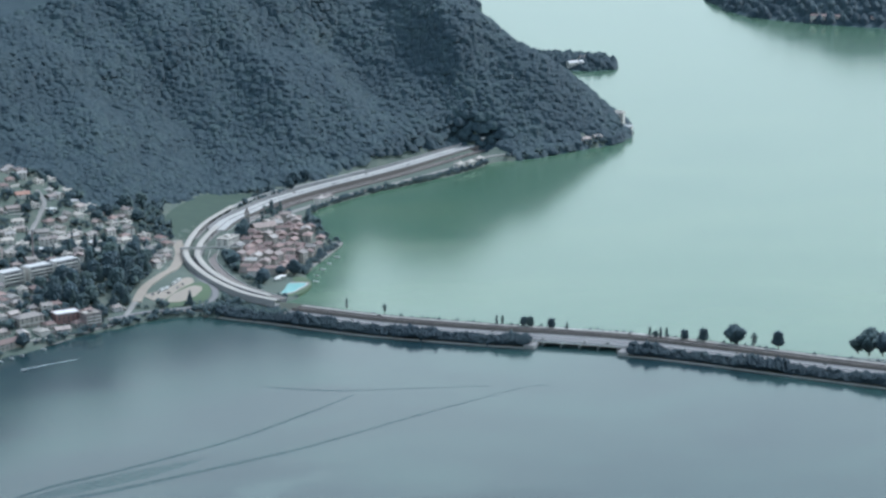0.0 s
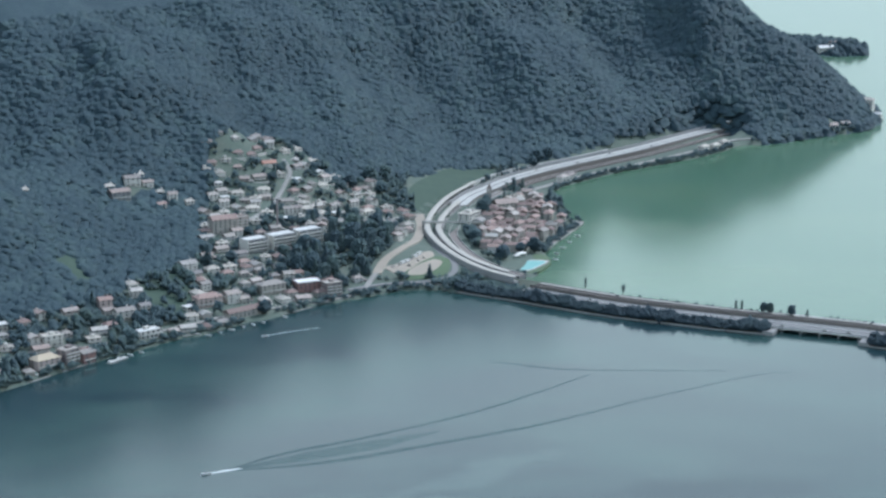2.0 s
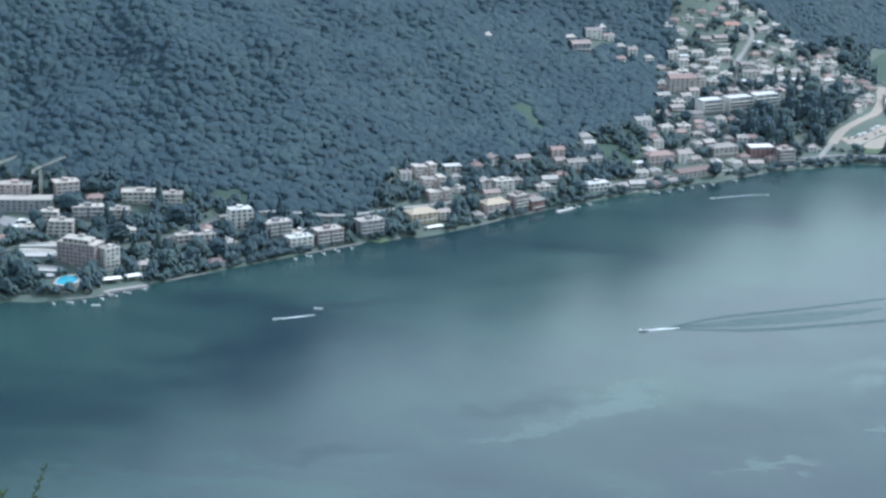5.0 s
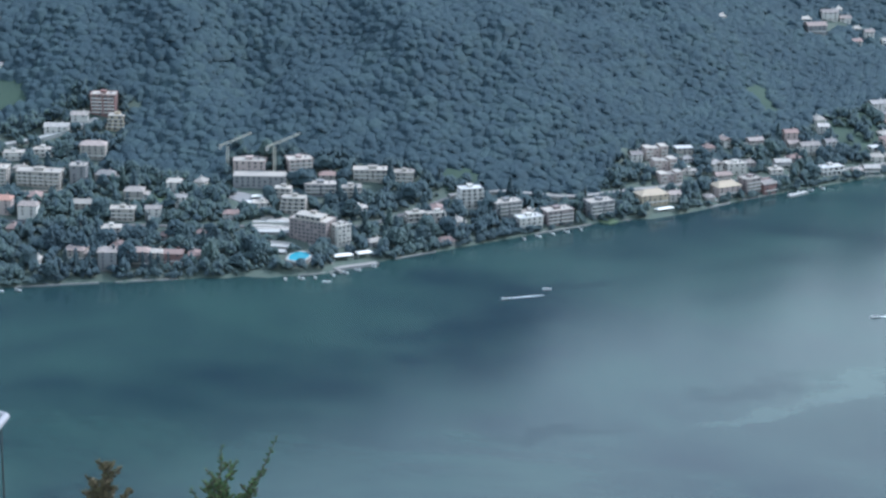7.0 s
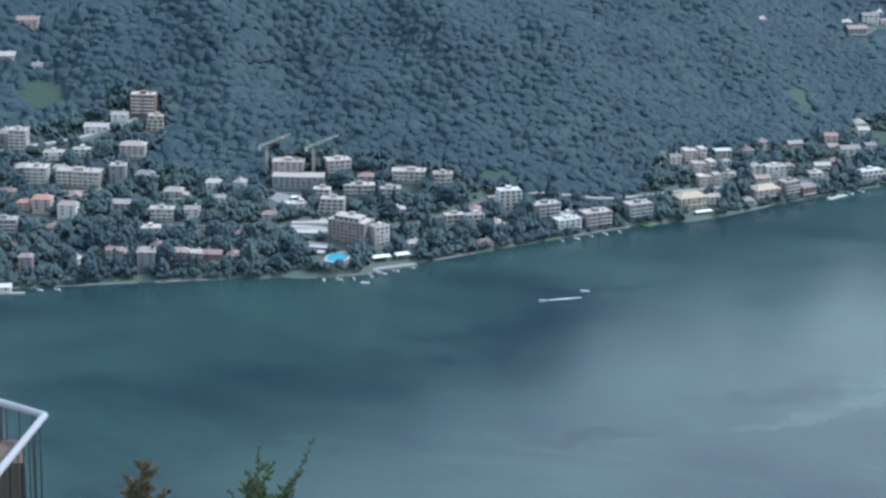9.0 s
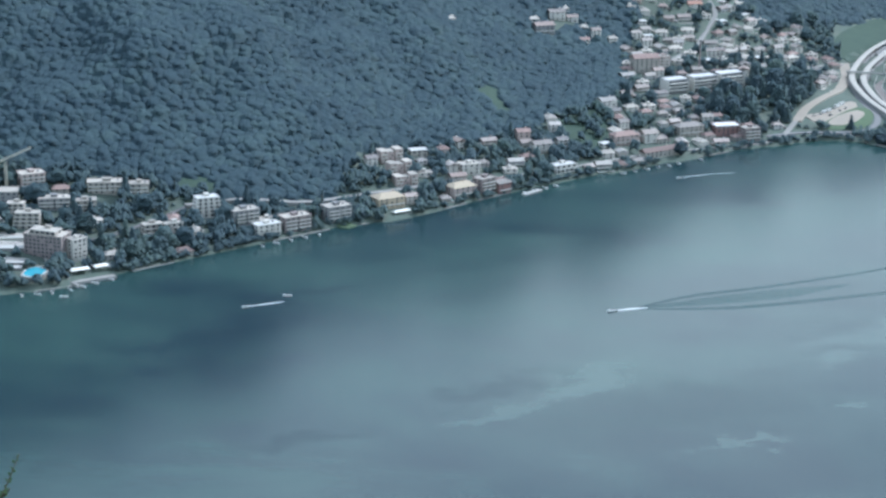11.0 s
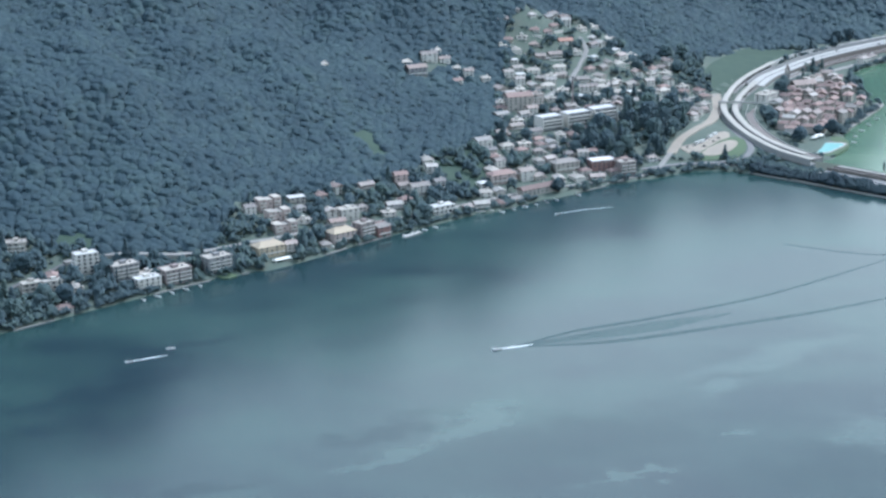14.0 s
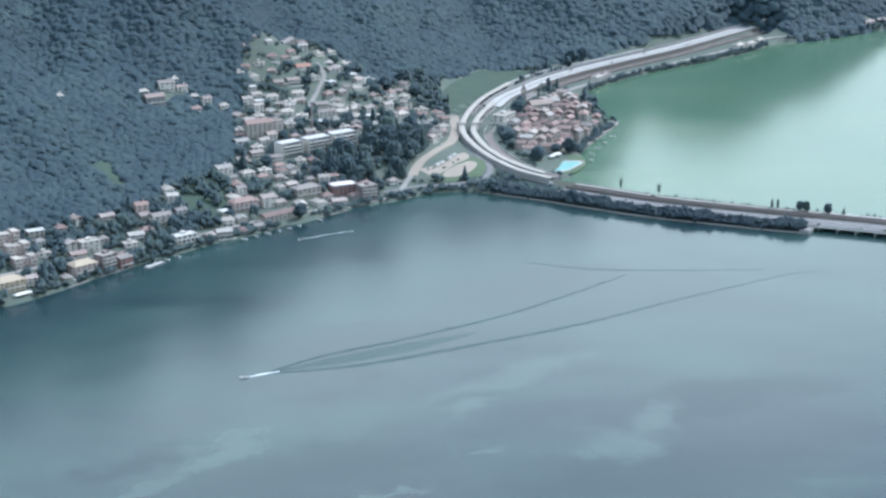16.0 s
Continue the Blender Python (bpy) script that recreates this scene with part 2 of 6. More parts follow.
def mixed_wall():
    """House render whose tint changes from house to house."""
    m = Mat("house_render")
    c = m.ramp(m.random(), [(0.0, (0.45, 0.44, 0.42)), (0.25, (0.33, 0.31, 0.28)), (0.45, (0.22, 0.22, 0.215)), (0.62, (0.34, 0.3, 0.26)), (0.78, (0.27, 0.22, 0.21)), (0.9, (0.52, 0.51, 0.5)), (1.0, (0.3, 0.3, 0.31))])
    c = m.mix(m.ramp(m.noise(0.5, 4), [(0.35, (0, 0, 0)), (0.75, (0.5, 0.5, 0.5))]), c, (0.25, 0.24, 0.22))
    m.set("Base Color", c).set("Roughness", 0.88)
    return m.m


MIXED_WALL = mixed_wall()


def mixed_roof():
    """Roof covering whose tone changes from house to house: slate, brown, beige and terracotta."""
    m = Mat("village_roof")
    c = m.ramp(m.random(), [(0.0, (0.24, 0.22, 0.21)), (0.2, (0.38, 0.35, 0.32)), (0.4, (0.29, 0.235, 0.215)), (0.58, (0.47, 0.45, 0.42)), (0.74, (0.21, 0.205, 0.205)), (0.88, (0.35, 0.265, 0.235)), (1.0, (0.54, 0.52, 0.49))])
    c = m.mix(m.ramp(m.noise(0.6, 4), [(0.35, (0, 0, 0)), (0.7, (0.55, 0.55, 0.55))]), c, (0.13, 0.12, 0.115))
    m.set("Base Color", c).set("Roughness", 0.9)
    m.bump(m.noise(4.0, 3), 0.4, 0.1)
    return m.m


BROWN_TILE = mixed_roof()
CAR_PAINT = paint("car_paint", (0.6, 0.6, 0.6), (0.5, 0.5, 0.5), 0.3, 0.25, spread=0.7)
# ---- helpers for meshes ----
def mesh_of(name, verts, faces, mats, smooth=False):
    me = bpy.data.meshes.new(name)
    me.from_pydata([tuple(v) for v in verts], [], [tuple(f) for f in faces])
    for m in mats if isinstance(mats, (list, tuple)) else [mats]:
        me.materials.append(m)
    if smooth:
        me.polygons.foreach_set("use_smooth", [True] * len(me.polygons))
    me.update()
    return me


def part(name, bm, material, parent, label=""):
    """Links a bmesh or a mesh as one object under parent."""
    if isinstance(bm, bmesh.types.BMesh):
        me = bpy.data.meshes.new(name)
        bm.to_mesh(me)
        bm.free()
        me.materials.append(material)
    else:
        me = bm
    ob = new(name, me)
    ob.parent = parent
    return tagged(ob, label) if label else ob


def box(bm, x0, x1, y0, y1, z0, z1):
    v = [bm.verts.new(p) for p in ((x0, y0, z0), (x1, y0, z0), (x1, y1, z0), (x0, y1, z0), (x0, y0, z1), (x1, y0, z1), (x1, y1, z1), (x0, y1, z1))]
    for f in ((3, 2, 1, 0), (4, 5, 6, 7), (0, 1, 5, 4), (1, 2, 6, 5), (2, 3, 7, 6), (3, 0, 4, 7)):
        bm.faces.new([v[i] for i in f])
    return bm


def boxes(*dims):
    bm = bmesh.new()
    for d in dims:
        box(bm, *d)
    return bm


def smooth_line(points, step=10.0):
    """A rounded line through plan points (Catmull-Rom), about one point each step metres."""
    p = [np.array(q, float) for q in points]
    p = [2 * p[0] - p[1], *p, 2 * p[-1] - p[-2]]
    out = []
    for a, b, c, d in zip(p, p[1:], p[2:], p[3:]):
        n = max(2, int(np.linalg.norm(c - b) / step))
        for i in range(n):
            t = i / n
            out.append(0.5 * (2 * b + (c - a) * t + (2 * a - 5 * b + 4 * c - d) * t * t + (3 * b - a - 3 * c + d) * t ** 3))
    out.append(p[-2])
    return np.array(out)


def sweep(line, section, closed=True):
    """Verts and faces of a section [(across, up)] drawn along a line of (x, y, z); across is to the line's right."""
    line = np.array(line, float)
    go = np.gradient(line[:, :2], axis=0)
    go /= np.linalg.norm(go, axis=1)[:, None]
    right = np.stack([go[:, 1], -go[:, 0]], 1)
    n, verts, faces = len(section), [], []
    for p, r in zip(line, right):
        verts += [(p[0] + r[0] * a, p[1] + r[1] * a, p[2] + u) for a, u in section]
    for i in range(len(line) - 1):
        for j in range(n if closed else n - 1):
            k = (j + 1) % n
            faces.append((i * n + j, (i + 1) * n + j, (i + 1) * n + k, i * n + k))
    if closed:
        faces += [tuple(range(n)), tuple(range(len(line) * n - 1, (len(line) - 1) * n - 1, -1))]
    return verts, faces


def swept(name, line, section, material, parent=None, closed=True, label=""):
    me = mesh_of(name, *sweep(line, section, closed), material)
    if parent:
        return part(name, me, material, parent, label)
    return new(name, me)
# ---- the land: shoreline, terraces and mountainside ----
COAST_NORTH = [(-1500, 1205), (-1000, 1395), (-762, 1489), (-667, 1526), (-588, 1561), (-522, 1590), (-440, 1622), (-404, 1660), (-345, 1720), (-295, 1770), (-245, 1816), (-195, 1851), (-132, 1923), (-62, 1992), (34, 2073), (93, 2123), (138, 2149), (180, 2168), (222, 2152)]
COAST_BAY = [(300, 2210), (320, 2263), (322, 2304), (341, 2355), (369, 2418), (382, 2449), (374, 2505), (371, 2599), (391, 2644), (448, 2705), (520, 2760), (605, 2827), (648, 2880), (703, 2896), (774, 2937), (840, 2978), (880, 3040), (893, 3100)]
COAST_BACK = [(893, 3100), (884, 3200), (835, 3360), (745, 3490), (640, 3590), (560, 3720), (400, 3900), (300, 4300), (250, 4940)]
# along the coast: plan x (north) or y (bay): terrace width, terrace slope, mountain slope
LIE_NORTH = [(-1500, 260, 0.16, 0.5), (-700, 240, 0.15, 0.5), (-450, 215, 0.14, 0.5), (-370, 130, 0.16, 0.52), (-300, 62, 0.14, 0.52), (-180, 70, 0.16, 0.5), (-110, 90, 0.2, 0.46), (-30, 170, 0.2, 0.42), (60, 300, 0.17, 0.42), (230, 330, 0.14, 0.45)]
LIE_BAY = [(2200, 230, 0.05, 0.5), (2500, 220, 0.05, 0.5), (2620, 120, 0.08, 0.52), (2750, 85, 0.1, 0.56), (2850, 55, 0.12, 0.58), (2940, 18, 0.2, 0.54), (3100, 5, 0.3, 0.4)]
MOTORWAY = [(262, 2176), (245, 2208), (230, 2250), (217, 2312), (212, 2380), (222, 2440), (245, 2510), (283, 2586), (323, 2652), (369, 2700), (428, 2758), (512, 2832), (602, 2920), (640, 2962)]
GX0, GX1, GY0, GY1, STEP = -1500.0, 1100.0, 1200.0, 4940.0, 10.0


def coast_points():
    a, b, c = (smooth_line(q, 12) for q in (COAST_NORTH, COAST_BAY, COAST_BACK))
    return a, b, c


def land_grid():
    a, b, c = coast_points()
    lie = [np.stack([np.interp(a[:, 0], [q[0] for q in LIE_NORTH], [q[k] for q in LIE_NORTH]) for k in (1, 2, 3)], 1),
           np.stack([np.interp(b[:, 1], [q[0] for q in LIE_BAY], [q[k] for q in LIE_BAY]) for k in (1, 2, 3)], 1),
           np.stack([np.full(len(c), 8.0), np.full(len(c), 0.3), np.interp(c[:, 1], [3150, 3500], [0.2, 0.68])], 1)]
    bulge = np.concatenate([np.zeros(len(a)), np.interp(b[:, 1], [2850, 2960, 3100], [0.0, 0.4, 1.1]), np.interp(c[:, 1], [3150, 3500], [1.1, 0.2])])
    pts, lie = np.concatenate([a, b, c]), np.concatenate(lie)
    ring = np.concatenate([pts, [(250, 6000), (-4000, 6000), (-4000, 1000)]])
    xs, ys = np.arange(GX0, GX1 + 1, STEP), np.arange(GY0, GY1 + 1, STEP)
    X, Y = np.meshgrid(xs, ys)
    P = np.stack([X.ravel(), Y.ravel()], 1)
    inside = np.zeros(len(P), bool)
    for p, q in zip(ring, np.roll(ring, -1, 0)):
        cross = (p[1] > P[:, 1]) != (q[1] > P[:, 1])
        inside ^= cross & (P[:, 0] < (q[0] - p[0]) * (P[:, 1] - p[1]) / (q[1] - p[1] + 1e-9) + p[0])
    near, prof, swell = np.full(len(P), 1e9), np.zeros((len(P), 3)), np.zeros(len(P))
    wsum = np.zeros(len(P))
    for i in range(len(pts)):
        near = np.minimum(near, np.hypot(*(P - pts[i]).T))
    for i in range(len(pts)):
        d = np.hypot(*(P - pts[i]).T)
        w = np.exp(-(d - near) / 25.0)
        prof += w[:, None] * lie[i]
        swell += w * bulge[i]
        wsum += w
    prof /= wsum[:, None]
    d = np.where(inside, near, -near)
    over = d - prof[:, 0]
    z = prof[:, 1] * np.clip(d, -60, None) * (d < prof[:, 0]) + prof[:, 1] * prof[:, 0] * (d >= prof[:, 0])
    z = z + prof[:, 2] * 20 * np.log1p(np.exp(np.clip(over / 20, -30, 30))) + np.where(over > 600, prof[:, 2] * (over - 600), 0) + swell / wsum * 70 * (1 - np.exp(-np.clip(over, 0, 2000) / 70))
    # the mountain eases off higher up
    z = z - np.interp(P[:, 0], [-400, 100], [0.12, 0.04]) * prof[:, 2] * np.clip(over - 330, 0, None)
    # behind the bay it climbs on to a shoulder of the main ridge
    turn = np.degrees(np.arctan2(P[:, 0], P[:, 1]))
    z = np.maximum(z, 330 * np.interp(turn, [2.5, 6.5, 8.2, 11.3], [0, 1, 1, 0]) * np.clip((P[:, 1] - 2900) / 400, 0, 1) * (over > 60))
    z = np.where(d > 0, z + 1.2, d * 0.4 - 0.5)
    z, over, d = (q.reshape(X.shape) for q in (z, over, d))
    rise = np.clip(over / 160, 0, 1)
    bumps = np.zeros(X.shape)
    for kx, ky, ph, am in ((0.021, 0.004, 0.3, 14), (0.034, -0.011, 1.9, 9), (0.011, 0.017, 4.2, 9), (0.061, 0.02, 2.2, 5.0), (0.047, -0.05, 0.7, 3.5), (0.013, -0.006, 5.0, 14)):
        bumps += am * np.sin(kx * X + ky * Y + ph + 0.8 * np.sin(0.009 * X - 0.013 * Y + ph))
    z = z + rise * bumps
    # the motorway runs in a cutting along the foot of the mountain
    road = smooth_line(MOTORWAY, 8)
    r = np.full(X.shape, 1e9)
    for p in road[len(road) // 3:-3]:
        r = np.minimum(r, np.hypot(X - p[0], Y - p[1]))
    z = np.where((r < 30) & (z > 8), np.minimum(z, 8.0 + np.clip(r - 20, 0, 99) * 1.1), z)
    shelf = np.full(X.shape, 1e9)
    go = np.gradient(road, axis=0)
    go /= np.linalg.norm(go, axis=1)[:, None]
    for p, g in list(zip(road, go))[len(road) // 2:]:
        shelf = np.minimum(shelf, np.hypot(X - p[0] - 24 * g[1], Y - p[1] + 24 * g[0]))
    z = np.where((shelf < 17) & (z > 2.6), 2.6, z)
    return X, Y, z, over, d


LAND_X, LAND_Y, LAND_Z, LAND_OVER, LAND_D = land_grid()


def sample(grid, x, y):
    i = np.clip((np.asarray(x) - GX0) / STEP, 0, grid.shape[1] - 1.001)
    j = np.clip((np.asarray(y) - GY0) / STEP, 0, grid.shape[0] - 1.001)
    a, b = i.astype(int), j.astype(int)
    u, v = i - a, j - b
    return (grid[b, a] * (1 - u) + grid[b, a + 1] * u) * (1 - v) + (grid[b + 1, a] * (1 - u) + grid[b + 1, a + 1] * u) * v


def ground_z(x, y):
    return float(sample(LAND_Z, x, y))


SETTLED_A = [(-1020, 1640), (-888, 1700), (-809, 1748), (-729, 1798), (-699, 1842), (-661, 1843), (-650, 1802), (-656, 1756), (-599, 1753), (-551, 1756), (-560, 1801), (-494, 1810), (-402, 1828), (-377, 1821), (-355, 1832), (-330, 1815), (-262, 1858), (-240, 1955), (-178, 2006)]
SETTLED_B = [(-150, 2032), (-106, 2079), (-88, 2124), (-36, 2184), (-23, 2262), (-31, 2342), (-16, 2374), (-30, 2466), (44, 2544), (101, 2550), (125, 2517), (165, 2567), (207, 2608), (262, 2680), (330, 2712), (420, 2790), (600, 2955), (655, 2985), (668, 2930)]
SETTLED_C = [(700, 2700), (300, 1900), (-400, 1500), (-1000, 1350)]
OPEN_SPOTS = [[(-85, 2114), (-52, 2161), (-32, 2106), (-48, 2051), (-75, 2069)], [(-164, 2144), (-154, 2169), (-126, 2120), (-139, 2097)], [(-792, 1816), (-782, 1838), (-762, 1844), (-742, 1822), (-752, 1806), (-776, 1800)], [(-392, 1832), (-366, 1850), (-350, 1836), (-340, 1818), (-372, 1806)], [(-350, 1804), (-338, 1831), (-308, 1843), (-281, 1852), (-238, 1882), (-204, 1910), (-194, 1894), (-230, 1856), (-276, 1826), (-306, 1816), (-335, 1803)], [(-122, 2322), (-124, 2345), (-110, 2352), (-108, 2384), (-78, 2392), (-76, 2374), (-92, 2366), (-96, 2330)], [(848, 3036), (888, 3028), (894, 3062), (872, 3078)], [(778, 2944), (822, 2960), (824, 2982), (784, 2974)]]
PARK = [(92, 2315), (127, 2395), (170, 2325), (160, 2232), (139, 2195), (95, 2175), (66, 2199), (60, 2222)]


def inside(ring, x, y):
    x, y = np.asarray(x, float), np.asarray(y, float)
    hit = np.zeros(x.shape, bool)
    for p, q in zip(ring, ring[1:] + ring[:1]):
        hit ^= ((p[1] > y) != (q[1] > y)) & (x < (q[0] - p[0]) * (y - p[1]) / (q[1] - p[1] + 1e-9) + p[0])
    return hit


def is_wild(x, y):
    """Whether the forest covers a plan spot."""
    edge = 6 * np.sin(0.05 * x + 1) + 6 * np.sin(0.043 * y)
    wild = ~inside(SETTLED_A + SETTLED_B + SETTLED_C, x + edge, y + edge)
    for ring in OPEN_SPOTS:
        wild &= ~inside(ring, x, y)
    return wild
def build_land():
    rows, cols = LAND_X.shape
    verts = np.stack([LAND_X.ravel(), LAND_Y.ravel(), LAND_Z.ravel()], 1)
    keep = LAND_D > -25
    faces = []
    for j in range(rows - 1):
        for i in range(cols - 1):
            if keep[j, i] or keep[j + 1, i] or keep[j, i + 1] or keep[j + 1, i + 1]:
                k = j * cols + i
                faces.append((k, k + 1, k + cols + 1, k + cols))
    m = Mat("hillside_ground")
    c = m.ramp(m.noise(0.03, 5, 0.65), [(0.3, (0.075, 0.105, 0.09)), (0.5, (0.095, 0.125, 0.1)), (0.68, (0.13, 0.145, 0.115))])
    c = m.mix(m.noise(0.4, 4), c, (0.06, 0.085, 0.072))
    m.set("Base Color", c).set("Roughness", 0.9)
    m.bump(m.noise(0.5, 4), 0.5, 0.5)
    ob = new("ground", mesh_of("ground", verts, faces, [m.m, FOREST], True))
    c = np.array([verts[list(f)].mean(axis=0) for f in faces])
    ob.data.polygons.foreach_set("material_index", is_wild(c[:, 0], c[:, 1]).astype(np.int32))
    tagged(ob, "wooded mountainside falling to grassy lakeside terraces", "hillside", kind="structure")


build_land()


def build_water():
    z = 0.0
    near = [(-3000, -200), (2600, -200), (2600, 780), (783, 1868), (524, 2006), (383, 2105), (270, 2180), (150, 2300), (-3000, 2300)]
    far = [(783, 1868), (2600, 780), (4900, 780), (4900, 4990), (150, 4990), (150, 2300), (270, 2180), (383, 2105), (524, 2006)]
    for name, ring, mat, label in (("water_north", near, WATER_NEAR, "grey-blue lake water, sheen of wind drifts painted in"), ("water_south", far, WATER_FAR, "milky green lake water in a bay")):
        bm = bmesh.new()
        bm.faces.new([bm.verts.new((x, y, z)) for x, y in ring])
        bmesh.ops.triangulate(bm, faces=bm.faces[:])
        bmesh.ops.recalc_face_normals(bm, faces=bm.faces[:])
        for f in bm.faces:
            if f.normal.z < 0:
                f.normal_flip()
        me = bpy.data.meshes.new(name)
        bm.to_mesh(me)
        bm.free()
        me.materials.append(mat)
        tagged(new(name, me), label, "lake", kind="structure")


build_water()
# ---- forest ----
def crown_shapes(count, seed, clumps=9):
    """Crowns of unit size, each of several uneven leaf clumps, as arrays."""
    rng = np.random.RandomState(seed)
    out = []
    sides = ((0, 2, 4), (2, 1, 4), (1, 3, 4), (3, 0, 4), (2, 0, 5), (1, 2, 5), (3, 1, 5), (0, 3, 5))
    for _ in range(count):
        V, F = [], []
        for k in range(clumps):
            a, r = k * 2.399 + rng.uniform(-0.5, 0.5), math.sqrt((k + 0.3) / clumps) * 0.78
            c = np.array([r * math.cos(a), r * math.sin(a), 0.55 * (1 - r * r) + rng.uniform(-0.22, 0.22)])
            s, b = rng.uniform(0.34, 0.56), len(V)
            for d in ((1, 0, 0), (-1, 0, 0), (0, 1, 0), (0, -1, 0), (0, 0, 1), (0, 0, -1)):
                V.append(c + np.array(d) * s * rng.uniform(0.75, 1.2) + rng.normal(size=3) * s * 0.22)
            F += [(b + i, b + j, b + m) for i, j, m in sides]
        out.append((np.array(V), np.array(F)))
    return out


def canopy_shapes(count, seed, sides=9):
    """Rounded uneven crowns that close into a canopy, as arrays."""
    rng = np.random.RandomState(seed)
    out = []
    for _ in range(count):
        lobe, turn = rng.uniform(0.08, 0.2), rng.uniform(0, 6.28)
        V, F = [np.array([rng.uniform(-0.1, 0.1), rng.uniform(-0.1, 0.1), 1.0])], []
        rings = ((0.26, 0.94), (0.52, 0.74), (0.78, 0.4), (1.0, -0.1), (1.1, -0.9))
        for i, (r, z) in enumerate(rings):
            for k in range(sides):
                a = 2 * math.pi * (k + 0.5 * (i % 2)) / sides + rng.uniform(-0.15, 0.15)
                q = r * (1 + lobe * math.sin(3 * a + turn) + rng.uniform(-0.15, 0.15))
                V.append(np.array([q * math.cos(a), q * math.sin(a), z + rng.uniform(-0.12, 0.12)]))
        for k in range(sides):
            j = (k + 1) % sides
            F.append((0, 1 + k, 1 + j))
            for ring in range(len(rings) - 1):
                b = 1 + ring * sides
                F += [(b + k, b + sides + k, b + sides + j), (b + k, b + sides + j, b + j)]
        out.append((np.array(V), np.array(F)))
    return out


def scatter_crowns(name, spots, sizes, shapes, mat, seed, tall=(0.9, 1.5)):
    """One mesh of crowns at spots (x, y, z)."""
    rng = np.random.RandomState(seed)
    V, F, n = [], [], 0
    for (x, y, z), s in zip(spots, sizes):
        v, f = shapes[rng.randint(len(shapes))]
        a, h = rng.rand() * 6.283, s * rng.uniform(*tall)
        c, q = math.cos(a) * s, math.sin(a) * s
        w = np.stack([v[:, 0] * c - v[:, 1] * q + x, v[:, 0] * q + v[:, 1] * c + y, v[:, 2] * h + z + 0.4 * h], 1)
        V.append(w)
        F.append(f + n)
        n += len(v)
    V, F = np.concatenate(V), np.concatenate(F)
    me = bpy.data.meshes.new(name)
    me.vertices.add(len(V))
    me.vertices.foreach_set("co", V.astype(np.float32).ravel())
    me.loops.add(F.size)
    me.loops.foreach_set("vertex_index", F.astype(np.int32).ravel())
    me.polygons.add(len(F))
    me.polygons.foreach_set("loop_start", np.arange(0, F.size, 3, dtype=np.int32))
    me.polygons.foreach_set("use_smooth", np.ones(len(F), bool))
    me.materials.append(mat)
    me.update(calc_edges=True)
    me.validate()
    return new(name, me)


def build_forest():
    rng = np.random.RandomState(5)
    shapes = canopy_shapes(12, 3)
    gap = 7.2
    xs, ys = np.meshgrid(np.arange(-1150, 1000, gap), np.arange(1500, 3650, gap))
    x = (xs + rng.uniform(-2.6, 2.6, xs.shape)).ravel()
    y = (ys + rng.uniform(-2.6, 2.6, xs.shape)).ravel()
    z, over, d = sample(LAND_Z, x, y), sample(LAND_OVER, x, y), sample(LAND_D, x, y)
    turn, far = np.degrees(np.arctan2(x, y)), np.hypot(x, y)
    top = np.interp(turn, [-25, -12, 0, 8, 24], [9.8, 9.3, 8.0, 5.5, 5.2])
    seen = (z < EYE - far * np.tan(np.radians(top)) + 50) & (turn > -26) & (turn < 24)
    wild = is_wild(x, y)
    pick = seen & (d > 5) & wild
    x, y, z = x[pick], y[pick], z[pick]
    size = rng.uniform(6.2, 8.8, len(x)) + 1.8 * (rng.rand(len(x)) > 0.88)
    tall = rng.rand(len(x)) > 0.93
    size = np.where((x > 380) & (y > 2650), size * 1.1, size)
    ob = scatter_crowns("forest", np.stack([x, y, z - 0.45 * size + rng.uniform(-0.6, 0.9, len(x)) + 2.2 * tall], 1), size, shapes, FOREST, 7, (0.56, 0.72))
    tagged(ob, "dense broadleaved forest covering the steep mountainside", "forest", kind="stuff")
    print("forest crowns", len(x), "triangles", len(ob.data.polygons))


build_forest()
# ---- causeway, motorway and roads ----
BANK = paint("scrubby_bank_earth", (0.05, 0.065, 0.05), (0.075, 0.085, 0.065), 0.15, 0.95)
def with_z(points, z, step=10.0):
    line = smooth_line(points, step)
    zs = np.interp(np.linspace(0, 1, len(line)), np.linspace(0, 1, len(z)), z) if isinstance(z, (list, tuple)) else np.full(len(line), z)
    return np.column_stack([line, zs])


def strip(line, a, b, z0, z1, name, material, parent, label=""):
    """A band of rectangular section from across a to b, z0 to z1, along a line."""
    return swept(name, line, [(a, z0), (b, z0), (b, z1), (a, z1)], material, parent, True, label)


def thing(name, label, category, x=0.0, y=0.0, z=0.0, turn=0.0, group="", kind=""):
    ob = new(name)
    ob.empty_display_size = 2.0
    ob.matrix_basis = pose(x, y, z, 0, 0, turn)
    return tagged(ob, label, category, group, kind)


DAM = [(205, 2166), (230, 2146), (262, 2122), (304, 2087), (348, 2053), (432, 2003), (493, 1971), (554, 1936), (616, 1888), (675, 1838), (740, 1784), (900, 1656), (1150, 1460)]


